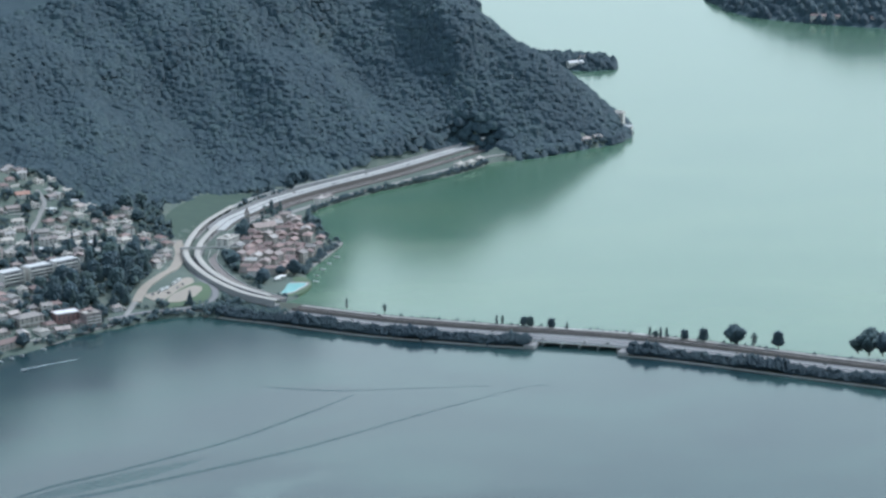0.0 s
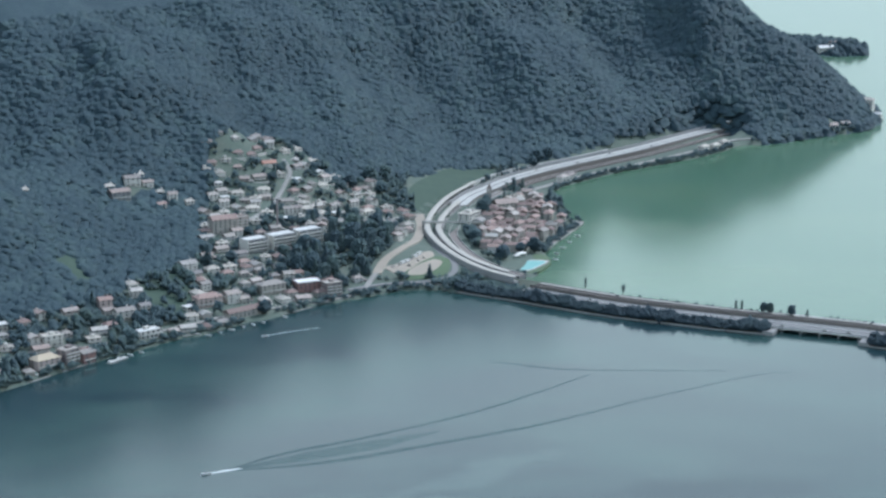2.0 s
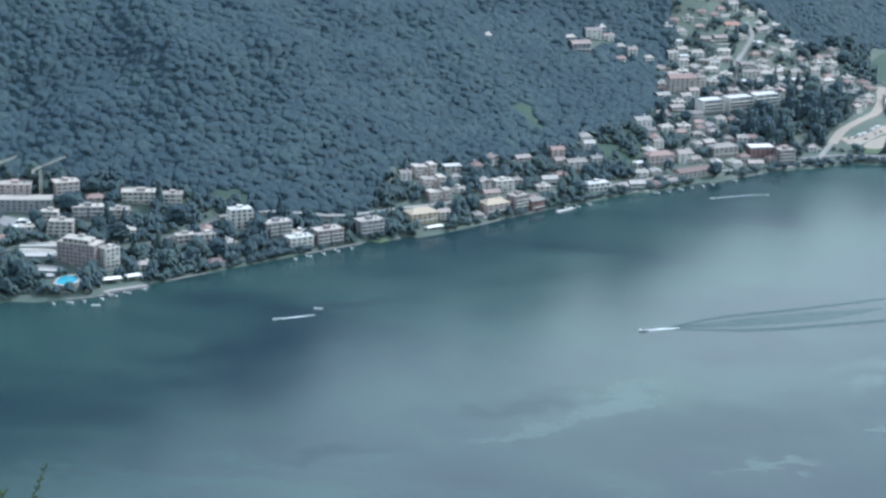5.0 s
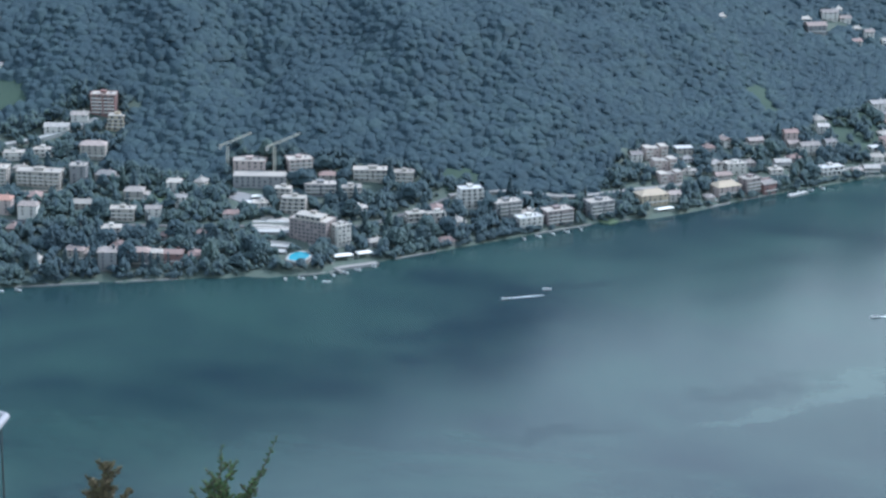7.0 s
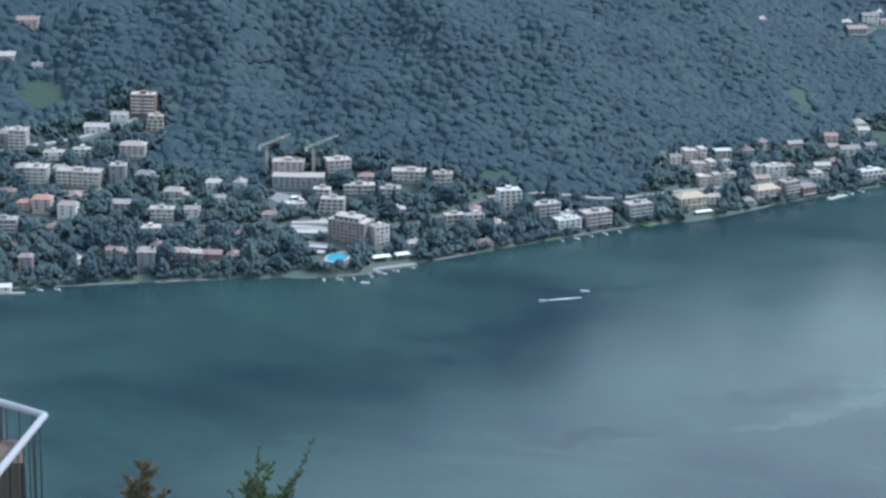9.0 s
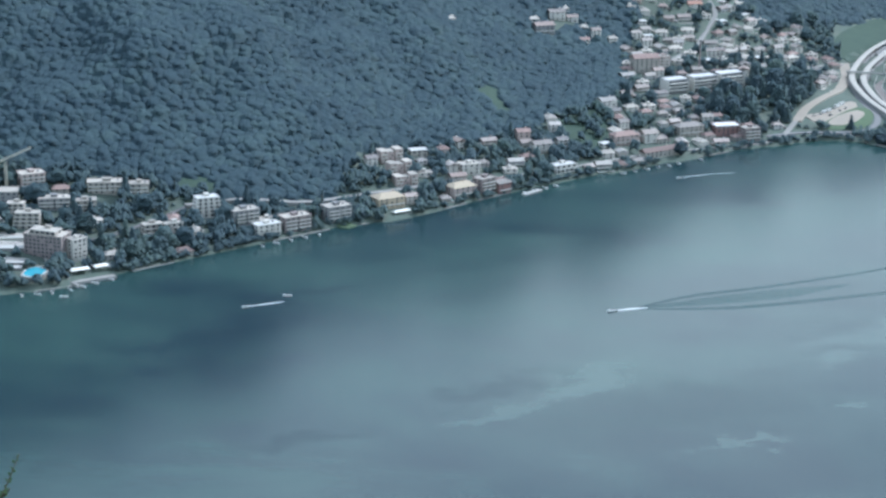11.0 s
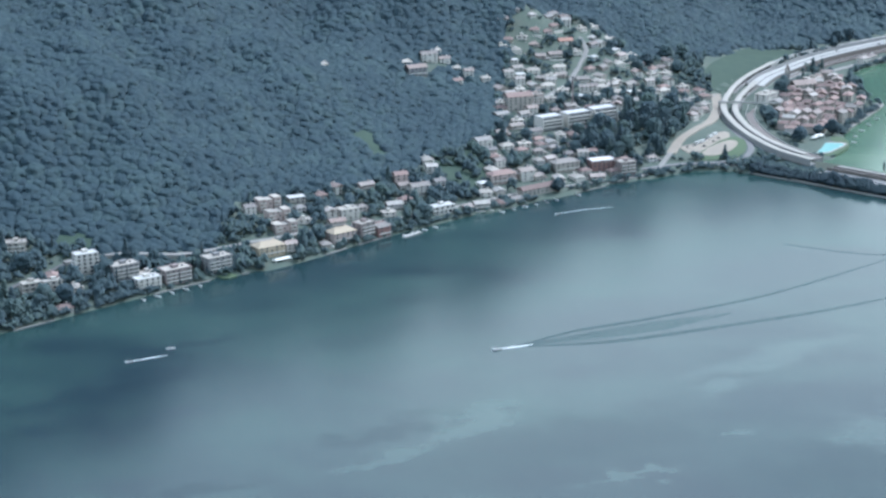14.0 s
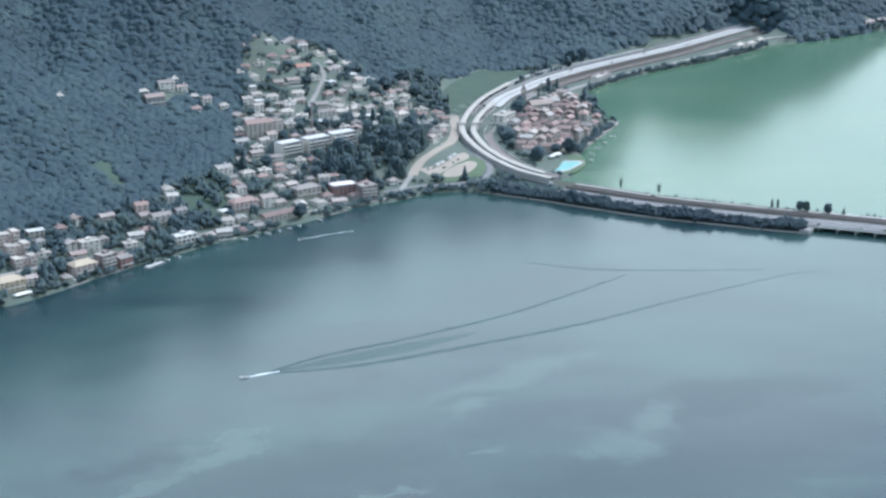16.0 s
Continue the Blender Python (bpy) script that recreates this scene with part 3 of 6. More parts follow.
def build_causeway():
    line = with_z(DAM, 0.0, 8)
    x = line[:, 0]
    dam = thing("causeway", "long stone causeway carrying motorway and railway over the lake", "causeway", kind="structure")
    first, last = line[(x < 482)], line[(x > 552)]
    for piece in (first, last):
        swept("embankment", piece, [(2, -3), (0, 0.2), (-3, 1.0), (-13, 4.6), (-64, 4.6), (-70, 0.4), (-73, -3)], BANK, dam, True)
        strip(piece, 0.6, -1.4, -1.0, 1.1, "bank_wall", PAVING, dam, "pale stone footing along the waterline")
    mid = line[(x > 470) & (x < 564)]
    strip(mid, -12, -64, 3.4, 4.6, "bridge_deck", CONCRETE, dam)
    for k in range(1, 6):
        p = mid[int(k * (len(mid) - 1) / 6)]
        bm = bmesh.new()
        box(bm, -0.7, 0.7, 13.5, 62, -3, 3.4)
        pier = part("bridge_pier", bm, GREY_CONCRETE, dam)
        pier.matrix_basis = pose(p[0], p[1], 0, 0, 0, -31)
    for q in (first[-1], last[0]):
        bm = bmesh.new()
        box(bm, -5, 5, -1, 64, -3, 3.5)
        bmesh.ops.bevel(bm, geom=bm.edges[:], offset=0.5, segments=1, affect="EDGES")
        part("abutment", bm, STONE, dam, "grey stone abutment").matrix_basis = pose(q[0], q[1], 0, 0, 0, -31)
    line = line[x > 258]
    strip(line, -14.5, -37.5, 4.55, 4.75, "motorway_lanes", ASPHALT, dam)
    strip(line, -25.6, -26.4, 4.7, 5.5, "median_barrier", CONCRETE, dam)
    strip(line, -13.4, -13.9, 4.6, 5.5, "guard_rail", GREY_CONCRETE, dam)
    strip(line, -39.0, -39.5, 4.6, 7.4, "noise_wall", BARRIER, dam, "long brown noise wall beside the track")
    strip(line, -40.5, -50.5, 4.6, 5.0, "railway_bed", BALLAST, dam)
    for a in (-43, -44.5, -47, -48.5):
        strip(line, a, a - 0.12, 5.0, 5.18, "rail", DARK, dam)
    strip(line, -51.0, -51.4, 4.6, 6.2, "track_wall", BARRIER, dam)
    strip(line, -52.5, -61.5, 4.6, 4.8, "local_road", PAVING, dam)
    return with_z(DAM, 0.0, 8)


DAM_LINE = build_causeway()
GALLERY_OUTER = [(274, 2160), (248, 2196), (227, 2250), (213, 2314), (208, 2384), (220, 2458), (244, 2537), (283, 2620)]
GALLERY_INNER = [(270, 2182), (254, 2209), (237, 2249), (224, 2306), (219, 2368), (224, 2411), (235, 2457), (254, 2513)]


def build_motorway():
    road = thing("motorway", "curved motorway viaduct with two white gallery roofs", "motorway", kind="structure")
    for pts, name in ((GALLERY_OUTER, "outer"), (GALLERY_INNER, "inner")):
        line = with_z(pts, 0.0, 7)
        n = len(line)
        strip(line, -4.0, 4.0, 7.0, 8.4, "viaduct_deck", GREY_CONCRETE, road)
        # a shallow vaulted roof
        swept("gallery_roof", line, [(-3.0, 13.1), (2.9, 13.1), (2.9, 13.5), (1.6, 13.72), (0, 13.8), (-1.6, 13.72), (-3.0, 13.5)], GALLERY, road, True, "white gallery roof over one carriageway")
        strip(line, -3.45, -3.15, 8.4, 13.1, "gallery_wall", GREY_CONCRETE, road, "grey concrete gallery wall")
        for k in range(2, n, 3):
            p = line[k]
            bm = bmesh.new()
            bmesh.ops.create_cone(bm, cap_ends=True, segments=10, radius1=0.9, radius2=0.8, depth=10)
            c = part("pier", bm, GREY_CONCRETE, road)
            c.matrix_basis = pose(p[0], p[1], 2.2)
            bm = bmesh.new()
            box(bm, -0.25, 0.25, -0.25, 0.25, 8.4, 13.1)
            q = line[min(k + 1, n - 1)] - p
            a = math.atan2(q[1], q[0])
            part("gallery_column", bm, CONCRETE, road).matrix_basis = pose(p[0] + 3.2 * math.sin(a), p[1] - 3.2 * math.cos(a), 0, 0, 0, math.degrees(a))
    inner = with_z([(284, 2190), (270, 2212), (252, 2252), (239, 2308), (234, 2366), (239, 2406), (249, 2450), (266, 2500), (285, 2544), (312, 2592)], 0.0, 7)
    strip(inner, -4.5, 4.5, 3.0, 6.6, "railway_viaduct", GREY_CONCRETE, road, "grey railway viaduct beside the galleries")
    strip(inner, -3.6, 3.6, 6.6, 6.9, "track_bed", BALLAST, road)
    for a in (-4.5, 4.1):
        strip(inner, a, a + 0.4, 6.6, 7.7, "parapet", CONCRETE, road)
    outer_wall = with_z([(283, 2620), (318, 2672), (362, 2714), (425, 2765), (470, 2808)], 0.0, 7)
    strip(outer_wall, -3.0, -1.0, 6.0, 12.6, "noise_wall", CONCRETE, road, "pale noise wall above the lanes")
    tail = with_z([(254, 2513), (272, 2560), (300, 2606), (331, 2654), (369, 2697), (413, 2740), (510, 2828), (611, 2934), (645, 2968)], 0.0, 8)
    strip(tail, -9.5, 9.5, 6.5, 9.0, "open_lanes", CONCRETE, road, "pale open lanes along the mountain foot")
    strip(tail, -0.4, 0.4, 9.0, 9.8, "median_barrier", GREY_CONCRETE, road)
    strip(tail, 9.3, 9.7, 9.0, 10.0, "guard_rail", GREY_CONCRETE, road)
    strip(tail, 9.7, 10.2, 2.0, 9.0, "retaining_wall", BARRIER, road, "dark retaining wall above the railway")
    strip(tail, -10.4, -9.6, 7.0, 12.5, "noise_wall", GREY_CONCRETE, road)
    strip(tail, 11, 21, 3.0, 4.6, "railway_bed", BALLAST, road)
    for a in (13.2, 14.7, 17.2, 18.7):
        strip(tail, a, a + 0.12, 4.6, 4.8, "rail", DARK, road)
    # tunnel mouth at the foot of the spur
    p = tail[-1]
    port = thing("tunnel_portal", "grey concrete tunnel portal at the mountain foot", "tunnel portal", p[0], p[1], 8.0, -45)
    bm = bmesh.new()
    for d in ((-13, -9, -3, 6, -1, 8.5), (9, 13, -3, 6, -1, 8.5), (-1.5, 1.5, -3, 6, -1, 6.5), (-13, 13, -3, 6, 6.5, 10)):
        box(bm, *d)
    part("portal_frame", bm, GREY_CONCRETE, port)
    part("portal_cap", boxes((-14, 14, -3.6, 6.5, 10, 10.8)), CONCRETE, port)
    # footbridge across both galleries to the old town
    fb = thing("footbridge", "slim white footbridge from the road to the old town", "footbridge", 203, 2400, 14.8, -5)
    part("deck", boxes((0, 66, -1.3, 1.3, 0, 0.5)), GALLERY, fb)
    for s in (-1.3, 1.2):
        part("parapet", boxes((0, 66, s, s + 0.1, 0.5, 1.5)), CONCRETE, fb)
    for x in (1.5, 25, 64):
        part("support", boxes((x - 0.5, x + 0.5, -0.8, 0.8, -10.5, 0)), GREY_CONCRETE, fb)


build_motorway()


def ground_path(name, label, points, width, material, category="road", lift=0.35, thick=1.6):
    """A road that follows the ground."""
    line = smooth_line(points, 6)
    z = np.array([max(ground_z(x, y), 0.6) for x, y in line])
    for _ in range(6):
        z[1:-1] = np.maximum(z[1:-1], (z[:-2] + z[1:-1] + z[2:]) / 3)
    ln = np.column_stack([line, z + lift])
    h = width / 2
    ob = swept(name, ln, [(-h, -thick), (h, -thick), (h, 0), (0, 0.08), (-h, 0)], material)
    return tagged(ob, label, category, kind="structure")


ROADS = [
    ("road", "pale road curving below the motorway", [(205, 2460), (203, 2400), (190, 2334), (171, 2281), (153, 2243), (142, 2205)], 11, TAN),
    ("road", "narrow grey slip road", [(206, 2392), (209, 2330), (213, 2280), (222, 2232), (208, 2192), (150, 2178), (112, 2158)], 6, ASPHALT),
    ("road", "lakeside lane in front of the causeway", [(185, 2181), (225, 2172), (268, 2160), (300, 2150)], 6, PAVING),
    ("road", "pale lakeside road at the mountain foot", [(330, 2592), (378, 2650), (432, 2706), (505, 2766), (590, 2838), (645, 2894), (700, 2906), (772, 2946)], 7, PAVING),
    ("road", "shore road with retaining walls below the forest", [(-372, 1800), (-338, 1822), (-308, 1834), (-281, 1843), (-238, 1873), (-204, 1900), (-180, 1924)], 6, PAVING),
    ("road", "narrow lakeside lane between garden walls", [(-180, 1924), (-150, 1948), (-120, 1970), (-60, 2020), (10, 2078), (70, 2115), (120, 2150), (142, 2205)], 5, PAVING),
    ("road", "shore road through lakeside gardens", [(-920, 1620), (-780, 1622), (-662, 1645), (-540, 1678), (-440, 1712), (-400, 1758), (-372, 1800)], 5, DARK_ASPHALT),
    ("road", "pale hillside lane between houses", [(20, 2330), (45, 2390), (52, 2420), (60, 2450), (67, 2478), (60, 2500)], 5, PAVING),
    ("road", "village street across the slope", [(-10, 2320), (40, 2350), (90, 2372), (130, 2400), (170, 2430), (204, 2455)], 6, PAVING),
    ("road", "hillside road climbing to upper houses", [(-785, 1722), (-767, 1738), (-736, 1762), (-700, 1790), (-680, 1812)], 6, CONCRETE),
]
for r in ROADS:
    raised = "retaining" in r[1] or "climbing" in r[1]
    ground_path(*r, lift=1.9 if raised else 0.35, thick=5.0 if raised else 1.6)


def pad(name, label, ring, material, lift=0.4, category="ground", level=None):
    """A flat or sloping sheet of paving or grass with a skirt, on the ground inside a plan ring."""
    bm = bmesh.new()
    c = np.mean(ring, axis=0)
    fine = smooth_line(ring + ring[:1], 6)[:-1]
    z = lambda x, y: (level if level is not None else max(ground_z(x, y), 0.5) + lift)
    loops = []
    for k in (1.0, 0.75, 0.5, 0.25):
        loops.append([bm.verts.new((*(c + (p - c) * k), z(*(c + (p - c) * k)))) for p in fine])
    low = [bm.verts.new((p[0], p[1], z(*p) - 2.5)) for p in fine]
    mid = bm.verts.new((*c, z(*c)))
    n = len(fine)
    for i in range(n):
        j = (i + 1) % n
        for a, b in zip(loops, loops[1:]):
            bm.faces.new((a[i], a[j], b[j], b[i]))
        bm.faces.new((loops[-1][i], loops[-1][j], mid))
        bm.faces.new((low[i], low[j], loops[0][j], loops[0][i]))
    bmesh.ops.recalc_face_normals(bm, faces=bm.faces[:])
    me = bpy.data.meshes.new(name)
    bm.to_mesh(me)
    bm.free()
    me.materials.append(material)
    return tagged(new(name, me), label, category, kind="structure")


pad("meadow", "green meadow between the village and the forest", OPEN_SPOTS[0], GRASS)
pad("meadow", "small clearing of bright grass in the forest", OPEN_SPOTS[1], GRASS)
pad("meadow", "steep green terrace meadow among hillside trees", OPEN_SPOTS[2], GRASS)
pad("meadow", "overgrown green slope behind the white villa", OPEN_SPOTS[3], GRASS)
pad("meadow", "green meadow behind the motorway curve", [(212, 2464), (236, 2525), (258, 2585), (288, 2648), (318, 2690), (262, 2674), (226, 2618), (203, 2560), (198, 2500)], GRASS)
pad("parking_lot", "pale gravel car park beside the road", [(150, 2222), (172, 2238), (200, 2282), (204, 2262), (190, 2240), (165, 2206)], TAN)
pad("parking_lot", "pale gravel yard in a loop of the road", [(172, 2204), (178, 2220), (203, 2248), (210, 2238), (200, 2214), (184, 2202)], TAN, 0.5)
pad("lawn", "grass around the gravel yard", [(170, 2190), (178, 2232), (212, 2262), (218, 2235), (206, 2198)], LAWN, 0.3)
pad("lawn", "lido lawn beside the pool", [(276, 2236), (284, 2282), (316, 2300), (323, 2268), (305, 2226), (290, 2222)], LAWN, level=1.9)
pad("promenade", "stone promenade along the old town shore", [(322, 2312), (336, 2345), (368, 2412), (384, 2450), (378, 2458), (358, 2412), (330, 2350)], PAVING, level=1.6)
# ---- buildings ----
def window_mesh(w, h):
    key = f"window_{w}_{h}"
    if key not in bpy.data.meshes:
        bm = boxes((-w / 2, w / 2, -0.1, 0.12, 0, h))
        me = bpy.data.meshes.new(key)
        bm.to_mesh(me)
        bm.free()
        me.materials.append(GLASS)
    return bpy.data.meshes[key]


def windows(parent, w, d, floors, step, high, ww, wh, z0=1.0, sides=True, few=False):
    """Rows of windows on the front and on both ends, each a part of its own."""
    n = max(2, int((w - 1.5) / step))
    for f in range(floors):
        for i in range(n):
            if (i * 7 + f * 5 + int(w * 3)) % 9 == 0:
                continue
            ob = part("window", window_mesh(ww, wh), GLASS, parent)
            ob.matrix_basis = pose((i - (n - 1) / 2) * (w - 1) / n, -d / 2, z0 + f * high)
        if sides:
            for s in (-1, 1):
                for y in ((-d / 4, d / 4) if d > 9 and not few else (0,)):
                    ob = part("window", window_mesh(ww, wh), GLASS, parent)
                    ob.matrix_basis = pose(s * w / 2, y, z0 + f * high, 0, 0, 90)


def gable_roof(w, d, z, rise, over=0.7, thick=0.35, hip=0.0):
    """A pitched roof with thickness; hip: how far the ridge stops short of the ends."""
    bm = bmesh.new()
    a, b, r = w / 2 + over, d / 2 + over, w / 2 + over - hip
    drop = rise * over / (d / 2)
    lo = [(-a, -b, z - drop), (a, -b, z - drop), (a, b, z - drop), (-a, b, z - drop), (-r, 0, z + rise), (r, 0, z + rise)]
    vb = [bm.verts.new(p) for p in lo]
    vt = [bm.verts.new((p[0], p[1], p[2] + thick)) for p in lo]
    for f in ((0, 1, 5, 4), (2, 3, 4, 5), (1, 2, 5), (3, 0, 4)):
        bm.faces.new([vt[i] for i in f])
        bm.faces.new([vb[i] for i in reversed(f)])
    for i, j in ((0, 1), (1, 2), (2, 3), (3, 0)):
        bm.faces.new((vb[i], vb[j], vt[j], vt[i]))
    bmesh.ops.recalc_face_normals(bm, faces=bm.faces[:])
    return bm


def gable_body(w, d, h, rise, low=-4.0, hip=False):
    bm = bmesh.new()
    if hip:
        return box(bm, -w / 2, w / 2, -d / 2, d / 2, low, h)
    v = {}
    for s in (-1, 1):
        v[s] = [bm.verts.new((s * w / 2, y, z)) for y, z in ((-d / 2, low), (d / 2, low), (d / 2, h), (0, h + rise), (-d / 2, h))]
        bm.faces.new(v[s] if s > 0 else v[s][::-1])
    for i in range(5):
        j = (i + 1) % 5
        bm.faces.new((v[-1][i], v[-1][j], v[1][j], v[1][i]))
    bmesh.ops.recalc_face_normals(bm, faces=bm.faces[:])
    return bm


def house(label, w, d, floors, wall, roof, hip=0.0, balcony=False, pitch=0.42, group="village houses", name="house", wing=0, terrace=False):
    """A pitched-roof house, front to -y, standing at its own origin."""
    h, rise = 2.9 * floors, d / 2 * pitch
    ob = thing(name, label, "house", group=group)
    part("wall", gable_body(w, d, h, rise, hip=hip > 0), wall, ob)
    top = part("roof", gable_roof(w, d, h, rise, hip=hip), roof, ob)
    windows(ob, w, d, floors, 4.6, 2.9, 1.6, 1.7, sides=floors > 2, few=True)
    part("chimney", boxes((w * 0.2, w * 0.2 + 0.9, 0.6, 1.4, h, h + rise + 1.2), (w * 0.2 - 0.15, w * 0.2 + 1.05, 0.45, 1.55, h + rise + 1.2, h + rise + 1.45)), wall, top)
    if balcony:
        bm = boxes((-w / 2 + 0.6, w / 2 - 0.6, -d / 2 - 1.5, -d / 2, 2.6, 2.8), (-w / 2 + 0.6, w / 2 - 0.6, -d / 2 - 1.5, -d / 2 - 1.35, 2.8, 3.7))
        part("balcony", bm, WHITE_WALL, ob, "white balcony")
    if wing:
        # a lower side wing with a lean-to roof
        x0, x1, k = wing * (w / 2 - 0.3), wing * (w / 2 + 4.2), max(2.6, h - 2.9)
        side = part("side_wing", boxes((min(x0, x1), max(x0, x1), -d / 2 + 1.2, d / 2 - 1.6, -4, k)), wall, ob)
        bm = boxes((min(x0, x1) - 0.4, max(x0, x1) + 0.4, -d / 2 + 0.6, d / 2 - 1.1, k, k + 0.3))
        for v in bm.verts:
            v.co.z += 0.16 * (x1 - v.co.x) * wing
        part("roof", bm, roof, side)
        part("window", window_mesh(1.6, 1.7), GLASS, side).matrix_basis = pose((x0 + x1) / 2, -d / 2 + 1.2, k - 2.1)
    if terrace:
        front = part("terrace", boxes((-w / 2 - 1.0, w / 2 + 2.2, -d / 2 - 4.6, -d / 2 - 0.02, -6, 0.1)), PAVING, ob, "pale paved terrace")
        part("parapet", boxes((-w / 2 - 1.0, w / 2 + 2.2, -d / 2 - 4.8, -d / 2 - 4.6, -6, 1.0)), WHITE_WALL, front, "white garden wall")
    return ob


def block(label, w, d, floors, wall, roof, balconies=True, step=4.2, high=3.0, top=True, name="apartment_block", group="", rail=None, plinth=None, category="apartment block"):
    """A flat-roofed block: body, roof slab with parapet, balcony bands, windows."""
    ob = thing(name, label, category, group=group)
    h = floors * high
    bm = boxes((-w / 2, w / 2, -d / 2, d / 2, -5, h))
    part("wall", bm, wall, ob)
    bm = boxes((-w / 2 - 0.5, w / 2 + 0.5, -d / 2 - 0.5, d / 2 + 0.5, h, h + 0.4))
    cover = part("roof", bm, roof, ob)
    for y0, y1, x0, x1 in () if floors < 3 else ((-d / 2 - 0.5, -d / 2 - 0.2, -w / 2 - 0.5, w / 2 + 0.5), (d / 2 + 0.2, d / 2 + 0.5, -w / 2 - 0.5, w / 2 + 0.5), (-d / 2 - 0.2, d / 2 + 0.2, -w / 2 - 0.5, -w / 2 - 0.2), (-d / 2 - 0.2, d / 2 + 0.2, w / 2 + 0.2, w / 2 + 0.5)):
        part("parapet", boxes((x0, x1, y0, y1, h + 0.4, h + 0.95)), wall, cover)
    if top:
        part("roof_housing", boxes((-w * 0.12, w * 0.1, -d * 0.15, d * 0.2, h + 0.4, h + 2.6), (-w * 0.12 - 0.2, w * 0.1 + 0.2, -d * 0.15 - 0.2, d * 0.2 + 0.2, h + 2.6, h + 2.8)), wall, cover)
        if floors > 2:
            part("roof_vent", boxes((w * 0.25, w * 0.25 + 1.4, -0.7, 0.7, h + 0.4, h + 1.6)), GREY_WALL, cover)
    windows(ob, w, d, floors, step, high, 2.0, 1.7)
    if balconies:
        bays = max(1, round(w / 14))
        for f in range(1 if floors > 2 else 0, floors):
            for i in range(bays):
                x0, x1 = -w / 2 + i * w / bays + 0.8, -w / 2 + (i + 1) * w / bays - 0.8
                bm = boxes((x0, x1, -d / 2 - 1.6, -d / 2, f * high - 0.1, f * high + 0.12), (x0, x1, -d / 2 - 1.6, -d / 2 - 1.45, f * high + 0.12, f * high + 1.05))
                part("balcony", bm, rail or WHITE_WALL, ob)
    return ob


def terraced(label, w, d, floors, wall, roof, step=2.2, shift=0.0, name="apartment_block", group="", rail=None):
    """A block whose storeys step back uphill, each with its slab and terrace parapet."""
    ob = thing(name, label, "apartment block", group=group)
    for f in range(floors):
        y0, x0, x1 = -d / 2 + f * step, -w / 2 + f * shift, w / 2 - f * abs(shift) * 0.4
        store = part("storey", boxes((x0, x1, y0, d / 2, f * 3.0 if f else -5, f * 3.0 + 2.8)), wall, ob)
        part("slab", boxes((x0 - 0.4, x1 + 0.4, y0 - 1.0, d / 2 + 0.3, f * 3.0 + 2.8, f * 3.0 + 3.0)), roof, store)
        part("parapet", boxes((x0 - 0.4, x1 + 0.4, y0 - 1.0, y0 - 0.85, f * 3.0 + 3.0, f * 3.0 + 3.7)), rail or WHITE_WALL, store)
        n = max(2, int((x1 - x0) / 4.4))
        for i in range(n):
            part("window", window_mesh(2.4, 2.0), GLASS, store).matrix_basis = pose(x0 + (i + 0.5) * (x1 - x0) / n, y0, f * 3.0 + 0.5)
        for s in (x0, x1):
            part("window", window_mesh(2.0, 1.7), GLASS, store).matrix_basis = pose(s, d * 0.1, f * 3.0 + 0.8, 0, 0, 90)
    h = floors * 3.0
    part("roof_housing", boxes((-1.5, 3, d * 0.1, d * 0.38, h, h + 2.2)), wall, ob)
    return ob


def put(ob, x, y, turn, z=None):
    a, c, s = 5.0, math.cos(radians(turn)), math.sin(radians(turn))
    if not NAMED and x < -560 and y > 1640:
        x, y = x + 2.6, y - 7
    if z is None:
        z = min(ground_z(x + p * c - q * s, y + p * s + q * c) for p in (-a, a) for q in (-a, a)) + (-1.1 if NAMED else 0.6)
    ob.matrix_basis = pose(x, y, z, 0, 0, turn)
    TAKEN.append((x, y, max((abs(c) for o in ob.children for c in (o.bound_box[0][0], o.bound_box[6][0])), default=5)))
    return ob


TAKEN, NAMED = [], 0
GARDEN = [(-492, 1600), (-385, 1622), (-394, 1672), (-430, 1662), (-470, 1660), (-512, 1718), (-542, 1738), (-545, 1712), (-505, 1690), (-492, 1660)]
# along the lakeside hotel
# shaded front brown, sunlit end white: the light is put into wall colours
put(block("large hotel above a pool, front painted brown for shade, white end balconies", 32, 17, 6, BROWN_WALL, FLAT_ROOF, False, 3.2, name="hotel", category="hotel"), -456, 1682, -12, 8)
penthouse = terraced("set-back penthouse storey on the hotel roof", 22, 12, 1, CREAM_WALL, FLAT_ROOF, 1.0, 0.0, "hotel_penthouse")
put(penthouse, -457, 1682, -12, 26.4)
hotel_end = block("balconied end wing of the hotel, sunlit side painted white", 13, 9, 5, WHITE_WALL, FLAT_ROOF, True, 3.2, name="hotel_wing", category="hotel")
put(hotel_end, -433, 1681, 48, 8)
put(terraced("stepped cream apartment block with flat roof", 21, 13, 4, CREAM_WALL, FLAT_ROOF, 0.9, 0.5), -484, 1727, 8)
put(terraced("cream apartment block stepping uphill", 15, 12, 4, CREAM_WALL, FLAT_ROOF, 0.9, 0.4), -497, 1741, 8)
put(block("raw concrete building under construction with open floors", 42, 16, 3, GREY_WALL, FLAT_ROOF, False, 4.5, top=False, name="construction_building", category="building"), -522, 1762, 12)
put(block("grey unfinished upper storey block", 26, 14, 3, PINK_WALL, FLAT_ROOF, False), -536, 1780, 12)
put(block("pinkish square apartment block at the forest edge", 20, 14, 4, PINK_WALL, FLAT_ROOF), -497, 1790, 30)
put(block("long cream apartment slab with balcony bands", 32, 13, 3, CREAM_WALL, FLAT_ROOF), -437, 1802, 12)
